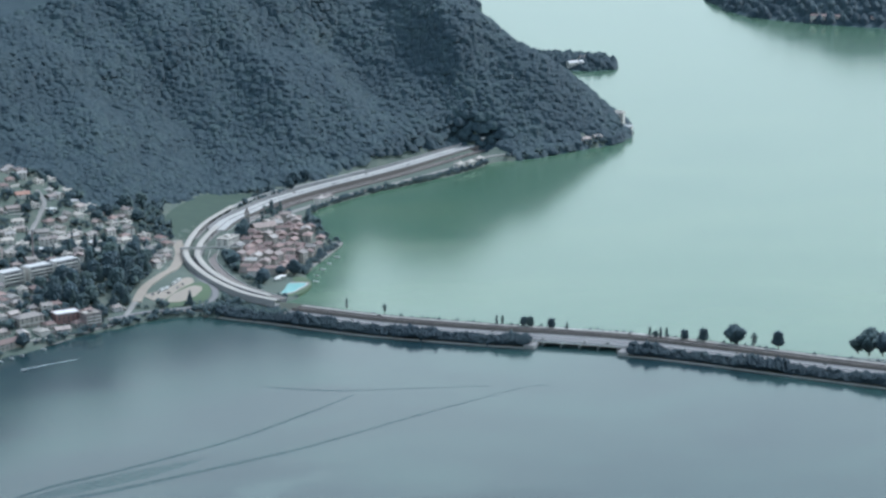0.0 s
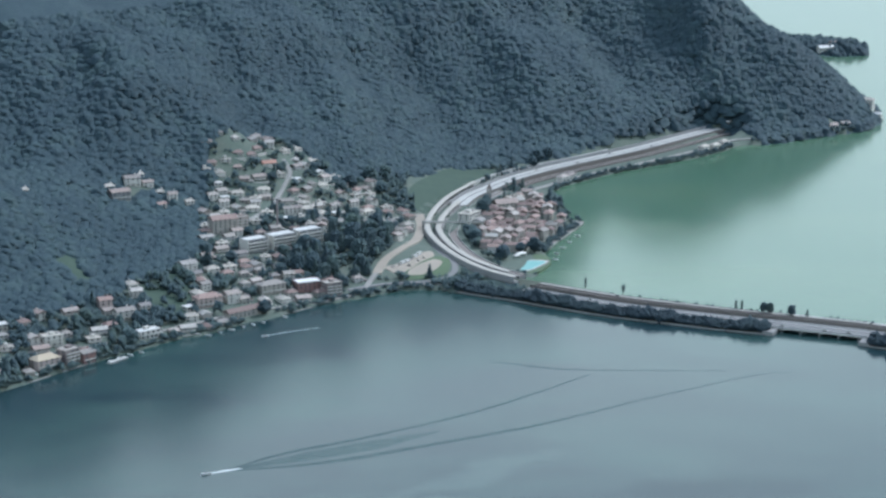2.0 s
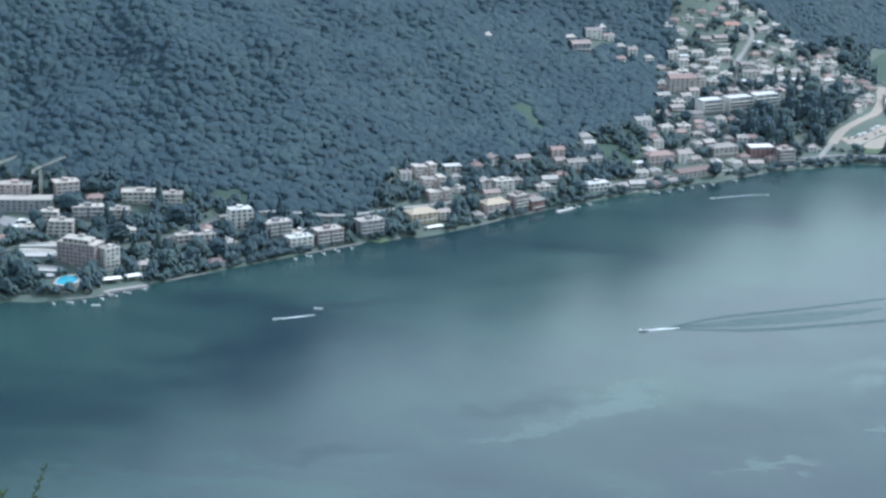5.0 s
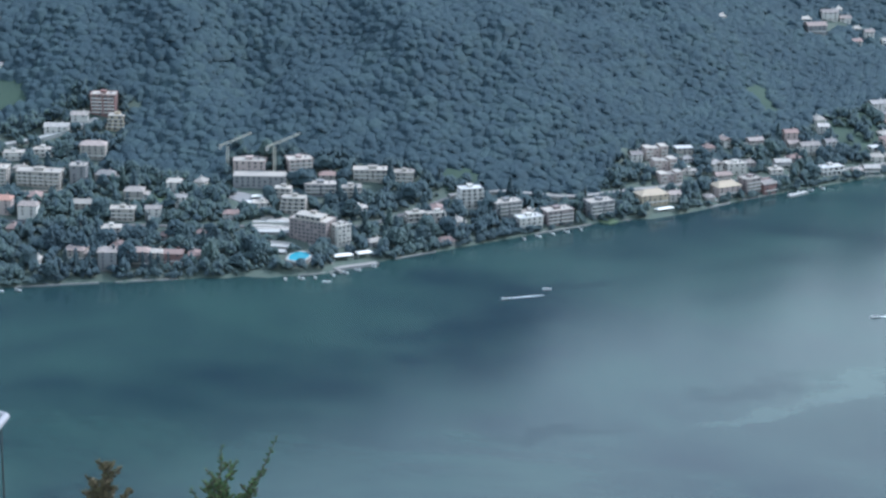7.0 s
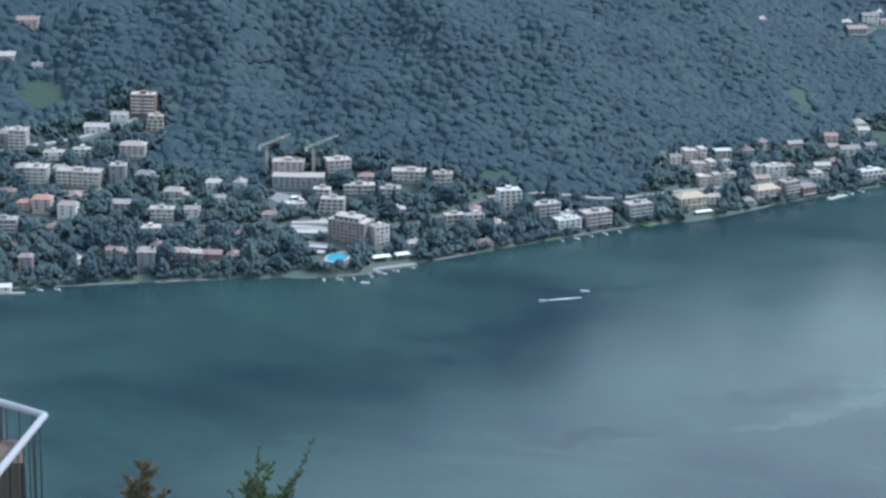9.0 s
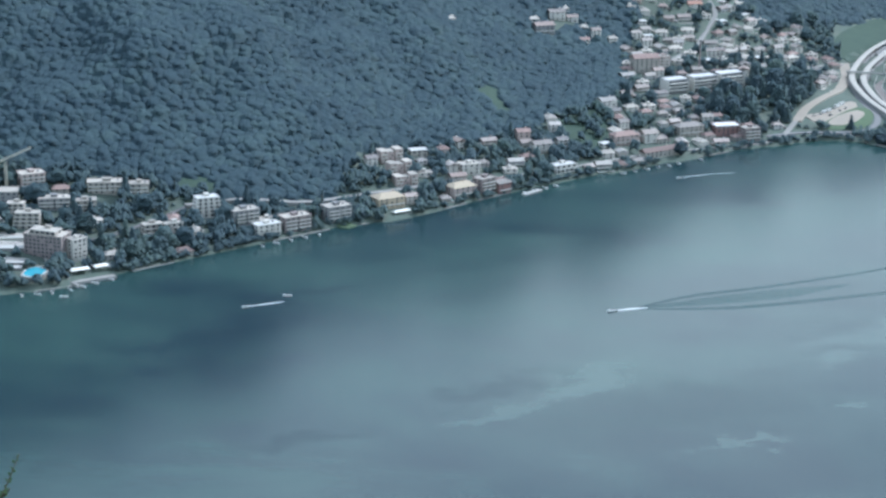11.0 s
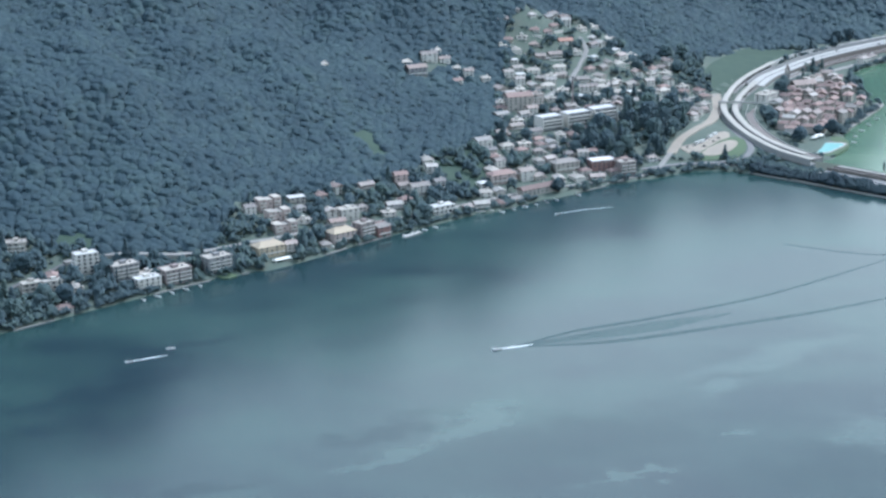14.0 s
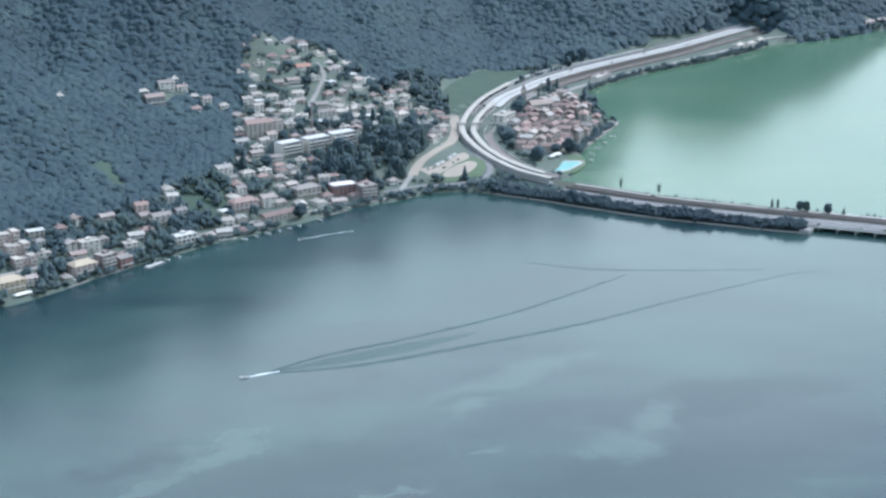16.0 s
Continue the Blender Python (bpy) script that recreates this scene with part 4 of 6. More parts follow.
put(block("shorter cream apartment slab with balconies", 16, 12, 3, CREAM_WALL, FLAT_ROOF), -412, 1808, 12)
put(block("low beige apartment slab with stepped roof", 26, 12, 3, GREY_WALL, FLAT_ROOF), -472, 1766, 16)
put(block("beige apartment wing with balconies", 18, 12, 3, CREAM_WALL, FLAT_ROOF), -448, 1770, 16)
put(terraced("white modern villa block with stacked terraces", 21, 15, 5, WHITE_WALL, WHITE_ROOF, 0.9, 0.5), -354, 1796, 28)
put(terraced("low white terrace house row in gardens", 17, 12, 3, CREAM_WALL, FLAT_ROOF, 1.6, 0.6), -388, 1746, 30)
put(terraced("pale terrace house with flat roof", 14, 11, 3, WHITE_WALL, FLAT_ROOF, 1.6, -0.5), -372, 1754, 30)
put(block("grey apartment house with flat roof by the road", 23, 12, 4, GREY_WALL, FLAT_ROOF), -323, 1792, 36)
put(block("white lakeside apartment house with pale roof", 21, 11, 3, WHITE_WALL, WHITE_ROOF), -302, 1779, 38)
put(block("lakeside apartment house with brown end wall", 24, 13, 4, BROWN_WALL, FLAT_ROOF, rail=WHITE_WALL), -282, 1797, 38)
put(block("grey lakeside apartment house among trees", 22, 13, 4, GREY_WALL, FLAT_ROOF), -252, 1827, 38)
put(house("large ochre villa with a hipped pale roof", 25, 15, 3, YELLOW_WALL, paint("buff_roof_tiles", (0.46, 0.385, 0.29), (0.4, 0.335, 0.255), 0.4, 0.9), 7, True, name="villa"), -214, 1866, 36)


def cube_block(label, w, floors):
    """A block of three set-off towers with flat roofs, slit windows and white balconies."""
    ob = thing("apartment_block", label, "apartment block", group="pink terraced blocks")
    for i, (set_back, up) in enumerate(((0.0, 0.0), (1.7, -1.1), (0.5, 0.7))):
        x0, x1, y0, top = -w / 2 + i * w / 3 + 0.15, -w / 2 + (i + 1) * w / 3 - 0.15, set_back - 6, floors * 3.0 + up
        tower = part("tower", boxes((x0, x1, y0, 5.0, -6, top)), PINK_WALL, ob)
        part("roof", boxes((x0 - 0.1, x1 + 0.1, y0 - 0.3, 5.3, top, top + 0.35)), FLAT_ROOF, tower)
        for f in range(floors):
            part("window", window_mesh(1.2, 1.5), GLASS, tower).matrix_basis = pose((x0 + x1) / 2 + (0.9 if (f + i) % 2 else -0.9), y0, f * 3.0 + 0.8)
            if i != 1:
                z = f * 3.0
                part("balcony", boxes((x0 + 0.5, x1 - 0.5, y0 - 1.4, y0, z - 0.1, z + 0.1), (x0 + 0.5, x1 - 0.5, y0 - 1.4, y0 - 1.25, z + 0.1, z + 1.0)), WHITE_WALL, tower, "white balcony")
    return ob


for x, y, floors in ((-222, 1946, 4), (-212, 1929, 4), (-205, 1914, 3)):
    put(cube_block("pink apartment block of three set-off towers", 21, floors), x, y, 30)
put(block("low building with a white roof behind pink blocks", 15, 9, 2, CREAM_WALL, WHITE_ROOF, False, top=False), -200, 1974, 25)
put(house("large pink villa with a hipped buff roof by the lake", 23, 15, 3, PINK_WALL, bpy.data.materials["buff_roof_tiles"], 6, True, name="villa"), -157, 1915, 40)
put(block("brick-red apartment house with white balconies", 16, 12, 4, BROWN_WALL, FLAT_ROOF), -138, 1932, 45)
put(house("brown-roofed lakeside house with red walls", 14, 11, 3, RED_WALL, BROWN_TILE, 0, True), -124, 1940, 45)
put(block("white house with two balcony bands above the road", 17, 11, 3, WHITE_WALL, FLAT_ROOF), -154, 1964, 30)
put(terraced("white lakeside house with wide pale terraces", 23, 13, 2, WHITE_WALL, WHITE_ROOF, 2.0, 0.8), -73, 2006, 36)
put(house("pink house standing alone at the forest edge", 12, 10, 3, PINK_WALL, TILE), -113, 2058, 20)
put(house("white gabled house with brown roof", 18, 11, 3, WHITE_WALL, BROWN_TILE, 0, True), -95, 2038, 30)
put(house("pink lakeside apartment house with terracotta roof", 25, 13, 3, PINK_WALL, TILE, 5, True), -21, 2090, 30)
put(house("white house with grey roof beside pink neighbour", 14, 12, 3, WHITE_WALL, BROWN_TILE), 1, 2104, 30)
put(house("long lakeside boathouse row with reddish roof", 40, 10, 2, CREAM_WALL, TILE, 0, False, 0.5), 12, 2074, 38)
put(house("cream house with a wide brown roof", 26, 13, 3, CREAM_WALL, BROWN_TILE, 6, True), 38, 2138, 30)
put(block("red house under a large bright white flat roof", 24, 15, 3, RED_WALL, HULL, False, top=False), 73, 2152, 20)
put(block("brick-coloured apartment block near the shore", 16, 12, 4, BROWN_WALL, FLAT_ROOF), 96, 2145, 25)
put(house("white house above the meadow", 16, 12, 3, WHITE_WALL, BROWN_TILE), -40, 2170, 30)
put(house("large pale pink parish house with stepped gables", 26, 15, 5, CREAM_WALL, TILE, 0, False, name="parish_house"), -6, 2292, 20)
put(block("pink annex beside the parish house", 12, 12, 5, PINK_WALL, FLAT_ROOF), 12, 2300, 20)
put(house("large hillside house with terrace in the forest", 20, 12, 3, GREY_WALL, BROWN_TILE, 0, True), -110, 2338, 25)
put(house("white hillside house in a forest clearing", 17, 11, 3, WHITE_WALL, BROWN_TILE, 0, True), -99, 2376, 20)
put(house("small white hillside house", 11, 9, 2, WHITE_WALL, BROWN_TILE), -83, 2382, 15)
put(house("narrow white hillside house among trees", 9, 9, 4, WHITE_WALL, BROWN_TILE), -57, 2355, 15)
put(house("small white cottage on the wooded slope", 9, 8, 2, WHITE_WALL, TILE), -68, 2338, 20)
for x, y, w in ((-121, 2352, 10), (-92, 2392, 9), (-70, 2368, 8), (-40, 2358, 9), (-199, 2264, 8)):
    put(house("white hillside house half hidden by trees", w, 8, 2, WHITE_WALL, FLAT_ROOF, 2.5, w > 8, group="hillside houses"), x, y, 20)
put(house("house with a bright orange roof", 15, 11, 2, WHITE_WALL, ORANGE_TILE), 44, 2480, 15)
put(house("white house at the top of the village", 10, 9, 3, WHITE_WALL, BROWN_TILE), 45, 2516, 15)


def build_terrace_building():
    """The long white building with three open floors, in three sections."""
    for i, (x, y, w) in enumerate(((24, 2246, 24), (51, 2262, 28), (77, 2279, 28))):
        ob = block("section of a long white terraced building with dark floor bands", w, 14, 3, GREY_WALL, WHITE_ROOF, False, 3.4, 3.3, False, "terrace_building", "long terraced building")
        for f in range(3):
            part("floor_slab", boxes((-w / 2, w / 2, -9.2, -7, f * 3.3 - 0.2, f * 3.3 + 0.9)), WHITE_WALL, ob, "white parapet band")
        for s in (-1, 1):
            part("end_wall", boxes((s * w / 2 - 0.3, s * w / 2 + 0.3, -9.3, 7, -4, 10.2)), WHITE_WALL, ob)
        put(ob, x, y, 33, 26.5 + i * 0.6)


build_terrace_building()
# the old lakeside quarter and upper houses further along the shore
put(block("tall dark red tower house with white balcony on the hill", 21, 13, 6, RED_WALL, FLAT_ROOF, True, rail=WHITE_WALL), -680, 1831, 10)
put(terraced("yellow lower wing of the red hill house", 15, 12, 4, YELLOW_WALL, FLAT_ROOF, 1.0, 0.5), -665, 1818, 10)
put(house("long cream villa with tall arched windows", 21, 12, 4, CREAM_WALL, BROWN_TILE, 5, True, name="villa"), -669, 1774, 10)
put(house("brown-roofed hillside house with white gable", 20, 11, 2, WHITE_WALL, BROWN_TILE), -710, 1798, 12)
put(house("white hillside house with terrace", 14, 10, 3, WHITE_WALL, BROWN_TILE), -695, 1813, 12)
put(block("tall cream tower block with stacked balconies", 15, 13, 6, CREAM_WALL, FLAT_ROOF), -761, 1752, 8)
put(block("low white house below the hillside road", 17, 10, 2, WHITE_WALL, FLAT_ROOF), -730, 1751, 16)
put(block("low white house with flat roof on the slope", 16, 9, 2, WHITE_WALL, FLAT_ROOF), -709, 1763, 16)
put(block("long cream apartment block with four balcony bands", 36, 14, 4, CREAM_WALL, FLAT_ROOF), -694, 1717, 6)
put(block("square grey apartment block", 13, 12, 5, GREY_WALL, FLAT_ROOF, False), -666, 1731, 10)
put(block("cream and brown apartment tower", 18, 14, 5, CREAM_WALL, FLAT_ROOF), -726, 1706, 8)
put(house("pink house with bright orange tiled roof", 15, 12, 4, PINK_WALL, ORANGE_TILE, 4), -703, 1660, 10)
put(house("small pink house with orange roof", 10, 9, 2, PINK_WALL, ORANGE_TILE, 3), -719, 1661, 10)
put(house("white villa with arched loggia", 15, 11, 4, WHITE_WALL, BROWN_TILE, 3), -680, 1656, 8)
put(house("pale villa with white roof", 16, 11, 2, CREAM_WALL, FLAT_ROOF), -645, 1686, 10)
put(block("low pale villa with flat roof in a garden", 19, 11, 3, CREAM_WALL, FLAT_ROOF), -610, 1678, 12)
put(house("small white house beside cypresses", 12, 9, 3, WHITE_WALL, BROWN_TILE), -588, 1687, 14)
put(house("bright white house below the forest", 12, 10, 3, WHITE_WALL, FLAT_ROOF, 3), -588, 1740, 14)
put(house("small white garden house", 9, 8, 3, WHITE_WALL, BROWN_TILE), -574, 1714, 14)
put(house("old stone lakeside villa with a tower", 14, 12, 5, GREY_WALL, BROWN_TILE, 4, name="villa"), -589, 1585, 14)
put(house("ruined-looking pale villa with tall arches", 16, 11, 4, GREY_WALL, BROWN_TILE, 4, True, name="villa"), -569, 1598, 14)
put(house("red-roofed house with two white balcony bands", 14, 10, 3, RED_WALL, TILE, 0, True), -545, 1609, 12)
put(block("grey building with framed flat roof", 20, 12, 4, GREY_WALL, FLAT_ROOF), -713, 1607, 12)
put(house("brick lakeside tower house", 10, 9, 4, BROWN_WALL, BROWN_TILE, 3), -673, 1553, 14)
put(house("upper hillside house with orange roof", 22, 12, 3, PINK_WALL, TILE), -809, 1889, 14)
put(house("upper hillside villa among trees", 16, 12, 3, PINK_WALL, BROWN_TILE), -812, 1848, 14)
put(house("low house on the upper slope", 14, 9, 2, WHITE_WALL, BROWN_TILE), -788, 1854, 12)
put(block("white lakeside boathouse on the landing stage", 14, 9, 1, WHITE_WALL, WHITE_ROOF, False, top=False, name="boathouse", category="boathouse"), -677, 1516, 18, 1.2)
# at the spur and the lakeside below it
put(house("white villa with pale roof on the rocky point", 18, 13, 4, WHITE_WALL, FLAT_ROOF, 4, name="villa"), 866, 3062, -30, 16)
put(house("white lower house on the rocky point", 12, 9, 3, WHITE_WALL, WHITE_ROOF), 874, 3040, -30, 3)
put(house("pale lakeside house below the spur", 14, 10, 3, WHITE_WALL, BROWN_TILE), 792, 2962, 20, 3)
put(house("grey lakeside house below the spur", 12, 10, 3, GREY_WALL, BROWN_TILE), 812, 2974, 20, 3)
for x, y in ((628, 2872), (612, 2850), (596, 2840), (392, 2664), (402, 2676)):
    put(house("small pale lakeside house below the motorway", 13, 9, 2, WHITE_WALL, FLAT_ROOF if y > 2800 else BROWN_TILE, 3, group="lakeside houses"), x, y, 42, 3)


def build_bell_tower():
    x, y = 286, 2498
    ob = thing("bell_tower", "slender grey stone bell tower with a pointed spire", "bell tower", x, y, ground_z(x, y), 12)
    part("shaft", boxes((-2.6, 2.6, -2.6, 2.6, -3, 24)), GREY_WALL, ob)
    part("belfry", boxes((-2.9, -1.6, -2.9, 2.9, 24, 29), (1.6, 2.9, -2.9, 2.9, 24, 29), (-1.6, 1.6, -2.9, -2.3, 24, 25.5), (-1.6, 1.6, 2.3, 2.9, 24, 25.5), (-3, 3, -3, 3, 29, 29.8)), CREAM_WALL, ob)
    bm = bmesh.new()
    bmesh.ops.create_cone(bm, cap_ends=True, segments=4, radius1=3.9, radius2=0.1, depth=8)
    bmesh.ops.rotate(bm, verts=bm.verts[:], matrix=Matrix.Rotation(radians(45), 3, "Z"))
    bmesh.ops.translate(bm, verts=bm.verts[:], vec=(0, 0, 33.8))
    part("spire", bm, BROWN_TILE, ob)
    ob.matrix_basis = ob.matrix_basis @ Matrix.Diagonal((0.8, 0.8, 0.8, 1))
    church = house("old church with a long brown roof", 26, 13, 3, CREAM_WALL, BROWN_TILE, 0, False, 0.6, group="", name="church")
    put(church, 304, 2500, 20)
    put(block("flat-roofed white school building by the motorway", 26, 14, 3, WHITE_WALL, FLAT_ROOF, False), 258, 2440, 55)
    put(block("pale flat building beside the bell tower", 20, 12, 3, CREAM_WALL, FLAT_ROOF, False), 318, 2530, 30)


build_bell_tower()

# ---- houses scattered over the settled ground ----
OLD_TOWN = [(264, 2300), (258, 2350), (262, 2400), (285, 2475), (325, 2560), (345, 2570), (362, 2505), (360, 2430), (338, 2385), (318, 2335), (295, 2310)]
ROAD_SPOTS = np.concatenate([smooth_line(r[2], 6) for r in ROADS] + [smooth_line(MOTORWAY, 6), smooth_line(GALLERY_OUTER, 6)])


VIADUCT_SPOTS = np.concatenate([smooth_line(q, 6) for q in (GALLERY_OUTER, GALLERY_INNER, MOTORWAY, [(284, 2190), (252, 2252), (234, 2366), (249, 2450), (285, 2544), (312, 2592)])])
NAMED = len(TAKEN)


def scatter(rng, ring, gap, count, clear=9.0, shore=7.0, skip=(), front=True):
    """Random plan spots inside a ring, clear of roads, buildings and water."""
    xs, ys = [p[0] for p in ring], [p[1] for p in ring]
    out = []
    for _ in range(count * 40):
        if len(out) >= count:
            break
        x, y = rng.uniform(min(xs), max(xs)), rng.uniform(min(ys), max(ys))
        if not inside(ring, x, y) or sample(LAND_D, x, y) < shore or any(inside(s, x, y) for s in skip):
            continue
        if np.hypot(*(ROAD_SPOTS - (x, y)).T).min() < clear or np.hypot(*(VIADUCT_SPOTS - (x, y)).T).min() < 15 or any(math.hypot(x - a, y - b) < gap for a, b in out):
            continue
        if any(math.hypot(x - a, y - b) < r * 0.75 + gap * 0.42 for a, b, r in TAKEN):
            continue
        if front and any(r > 10 and abs(x - a) < r * 0.8 and 0 < b - y < 16 for a, b, r in list(TAKEN)[:NAMED]):
            continue
        out.append((x, y))
    return out


COAST = np.concatenate(coast_points()[:2])


def coast_turn(x, y):
    c = COAST
    k = int(np.argmin(np.hypot(*(c - (x, y)).T)))
    p, q = c[max(k - 4, 0)], c[min(k + 4, len(c) - 1)]
    return math.degrees(math.atan2(q[1] - p[1], q[0] - p[0]))


def settle(kinds, spots, rng, lean=0.6, jitter=14, quarter=0.3):
    """Spreads copies of house kinds over spots."""
    used = set()
    for x, y in spots:
        k = rng.randint(len(kinds))
        turn = coast_turn(x, y) * lean + rng.uniform(-jitter, jitter) + (90 if rng.rand() < quarter else 0)
        if k not in used:
            used.add(k)
            put(kinds[k], x, y, turn)
        else:
            ob = copy_thing(kinds[k], pose(0, 0, 0))
            put(ob, x, y, turn)


def build_villages():
    rng = np.random.RandomState(21)
    village = [
        house("village house with rendered walls and brown roof", 10.5, 9, 2, MIXED_WALL, BROWN_TILE, wing=1),
        house("village house with terracotta roof", 11, 9, 2, MIXED_WALL, TILE, 3.0, terrace=True),
        house("long village house with balcony under a wide roof", 14, 9, 2, MIXED_WALL, BROWN_TILE, 0, True, wing=-1, terrace=True),
        house("small village house with hipped roof", 9, 8, 2, MIXED_WALL, BROWN_TILE, 3, wing=1),
        house("wide village house with pale roof and terrace", 13, 10, 2, WHITE_WALL, FLAT_ROOF, 4, terrace=True),
        block("flat-roofed modern village house with terrace", 12, 9, 2, WHITE_WALL, FLAT_ROOF, True, 4, name="house", group="village houses", category="house"),
        house("white village house with balcony", 10, 9, 3, WHITE_WALL, BROWN_TILE, 0, True, terrace=True),
        block("small white flat-roofed house", 9, 8, 2, WHITE_WALL, WHITE_ROOF, False, 4, top=False, name="house", group="village houses", category="house"),
    ]
    hill = [(-238, 1950), (-178, 2000)] + SETTLED_B[:12] + [(150, 2500), (190, 2480), (196, 2420), (180, 2340), (150, 2260), (125, 2160), (60, 2095), (-60, 1998), (-140, 1920), (-190, 1870), (-235, 1880)]
    spots = scatter(rng, hill, 13.0, 195, 7, 6, (PARK, *OPEN_SPOTS[:2]))
    # the lakeside slope is leafier than the village above the park
    spots = [p for p in spots if p[0] > -45 or rng.rand() < 0.5]
    settle(village, spots, rng)
    villas = [
        house("garden villa with hipped brown roof", 15, 12, 3, MIXED_WALL, BROWN_TILE, 4, True, group="garden villas", name="villa", wing=1, terrace=True),
        house("garden villa with terracotta roof", 13, 10, 2, MIXED_WALL, TILE, 4, group="garden villas", name="villa"),
        block("white flat-roofed garden villa", 15, 10, 2, WHITE_WALL, FLAT_ROOF, True, 4, name="villa", group="garden villas", category="house"),
        house("small garden house with pale roof", 11, 9, 2, WHITE_WALL, FLAT_ROOF, 3, group="garden villas", terrace=True),
    ]
    shore = SETTLED_A[:16] + [(-285, 1788), (-335, 1738), (-395, 1676), (-435, 1636), (-533, 1596), (-762, 1501), (-1000, 1408)]
    spots = scatter(rng, shore, 24, 62, 9, 8, (GARDEN, [(-740, 1815), (-630, 1815), (-630, 1900), (-740, 1900)], [(-500, 1600), (-385, 1610), (-385, 1690), (-500, 1700)]))
    settle(villas, spots, rng, 0.5)
    town = [
        house("old town house with terracotta roof and rendered walls", 11, 9, 3, MIXED_WALL, TILE, 0, group="old town houses", name="town_house"),
        house("narrow old town house under terracotta tiles", 8, 10, 3, CREAM_WALL, TILE, 0, group="old town houses", name="town_house"),
        house("long old town house with worn tiled roof", 15, 9, 3, CREAM_WALL, TILE, 3, group="old town houses", name="town_house"),
        house("old town house with cream front", 12, 10, 4, CREAM_WALL, BROWN_TILE, 0, group="old town houses", name="town_house"),
    ]
    spots = scatter(rng, OLD_TOWN, 11, 62, 6, 9)
    settle(town, spots, rng, 0.9, 8, 0.45)


build_villages()
# ---- trees of gardens, shores and causeway ----
def leaf_crown(rng, radius, height, clumps, low=0.0, shape="round"):
    """A crown of many small uneven leaf clumps with gaps."""
    V, F = [], []
    for _ in range(clumps):
        u = rng.normal(size=3)
        u /= np.linalg.norm(u)
        k = rng.uniform(0.55, 1.0) ** 0.5
        zz = (u[2] * k + 1) / 2
        if shape == "cone":
            zz = rng.rand() ** 1.3
            k = (1 - zz) * 0.95 + 0.08
            c = np.array([u[0] * k * radius, u[1] * k * radius, low + zz * height])
        elif shape == "column":
            zz = rng.rand()
            k = min(1.0, 2.6 * (1 - zz) + 0.15) * rng.uniform(0.5, 1)
            c = np.array([u[0] * k * radius, u[1] * k * radius, low + zz * height])
        else:
            wob = 1 + 0.25 * math.sin(3 * u[0] + 2 * u[1] + radius) + 0.2 * math.sin(4 * u[2] + radius * 3)
            c = np.array([u[0] * k * radius * wob, u[1] * k * radius * wob, low + zz * height])
        s = radius * rng.uniform(0.18, 0.32) if shape != "column" else radius * rng.uniform(0.25, 0.45)
        b = len(V)
        for d in ((1, 0, 0), (-1, 0, 0), (0, 1, 0), (0, -1, 0), (0, 0, 1), (0, 0, -1)):
            V.append(c + np.array(d) * s * rng.uniform(0.6, 1.3) + rng.normal(size=3) * s * 0.25)
        F += [(b + i, b + j, b + k) for i, j, k in ((0, 2, 4), (2, 1, 4), (1, 3, 4), (3, 0, 4), (2, 0, 5), (1, 2, 5), (3, 1, 5), (0, 3, 5))]
    return V, F


def trunk_bm(rng, height, r, limbs, reach):
    bm = bmesh.new()

    def limb(p, q, r0, r1):
        p, q = Vector(p), Vector(q)
        rot = (q - p).to_track_quat("Z", "Y").to_matrix().to_4x4()
        bmesh.ops.create_cone(bm, cap_ends=True, segments=6, radius1=r0, radius2=r1, depth=(q - p).length, matrix=Matrix.Translation((p + q) / 2) @ rot)

    limb((0, 0, -1.5), (0.1, 0.05, height), r, r * 0.45)
    for i in range(limbs):
        a, z = i * 2.4 + rng.rand(), height * rng.uniform(0.45, 0.95)
        limb((0, 0, z), (reach * math.cos(a), reach * math.sin(a), z + reach * rng.uniform(0.5, 1.1)), r * 0.4, r * 0.12)
    return bm


def tree(label, seed, radius, height, low, shape="round", clumps=170, mat=None, name="tree", group="garden trees"):
    rng = np.random.RandomState(seed)
    ob = thing(name, label, "tree", group=group)
    part("trunk", trunk_bm(rng, low + height * (0.5 if shape == "round" else 0.8), 0.035 * height + 0.1, 5 if shape == "round" else 0, radius * 0.6), BARK, ob)
    part("crown", mesh_of("crown", *leaf_crown(rng, radius, height, clumps, low, shape), mat or GARDEN_TREE, True), GARDEN_TREE, ob)
    return ob


def plant(kinds, spots, rng, fresh=True, z=None, scale=(0.75, 1.25)):
    used = set()
    for x, y in spots:
        k = rng.randint(len(kinds))
        ob = kinds[k] if k not in used else copy_thing(kinds[k], pose(0, 0, 0))
        used.add(k)
        s = rng.uniform(*scale)
        ob.matrix_basis = pose(x, y, (ground_z(x, y) if z is None else z), 0, 0, rng.uniform(0, 360)) @ Matrix.Diagonal((s, s, s * rng.uniform(0.9, 1.15), 1))


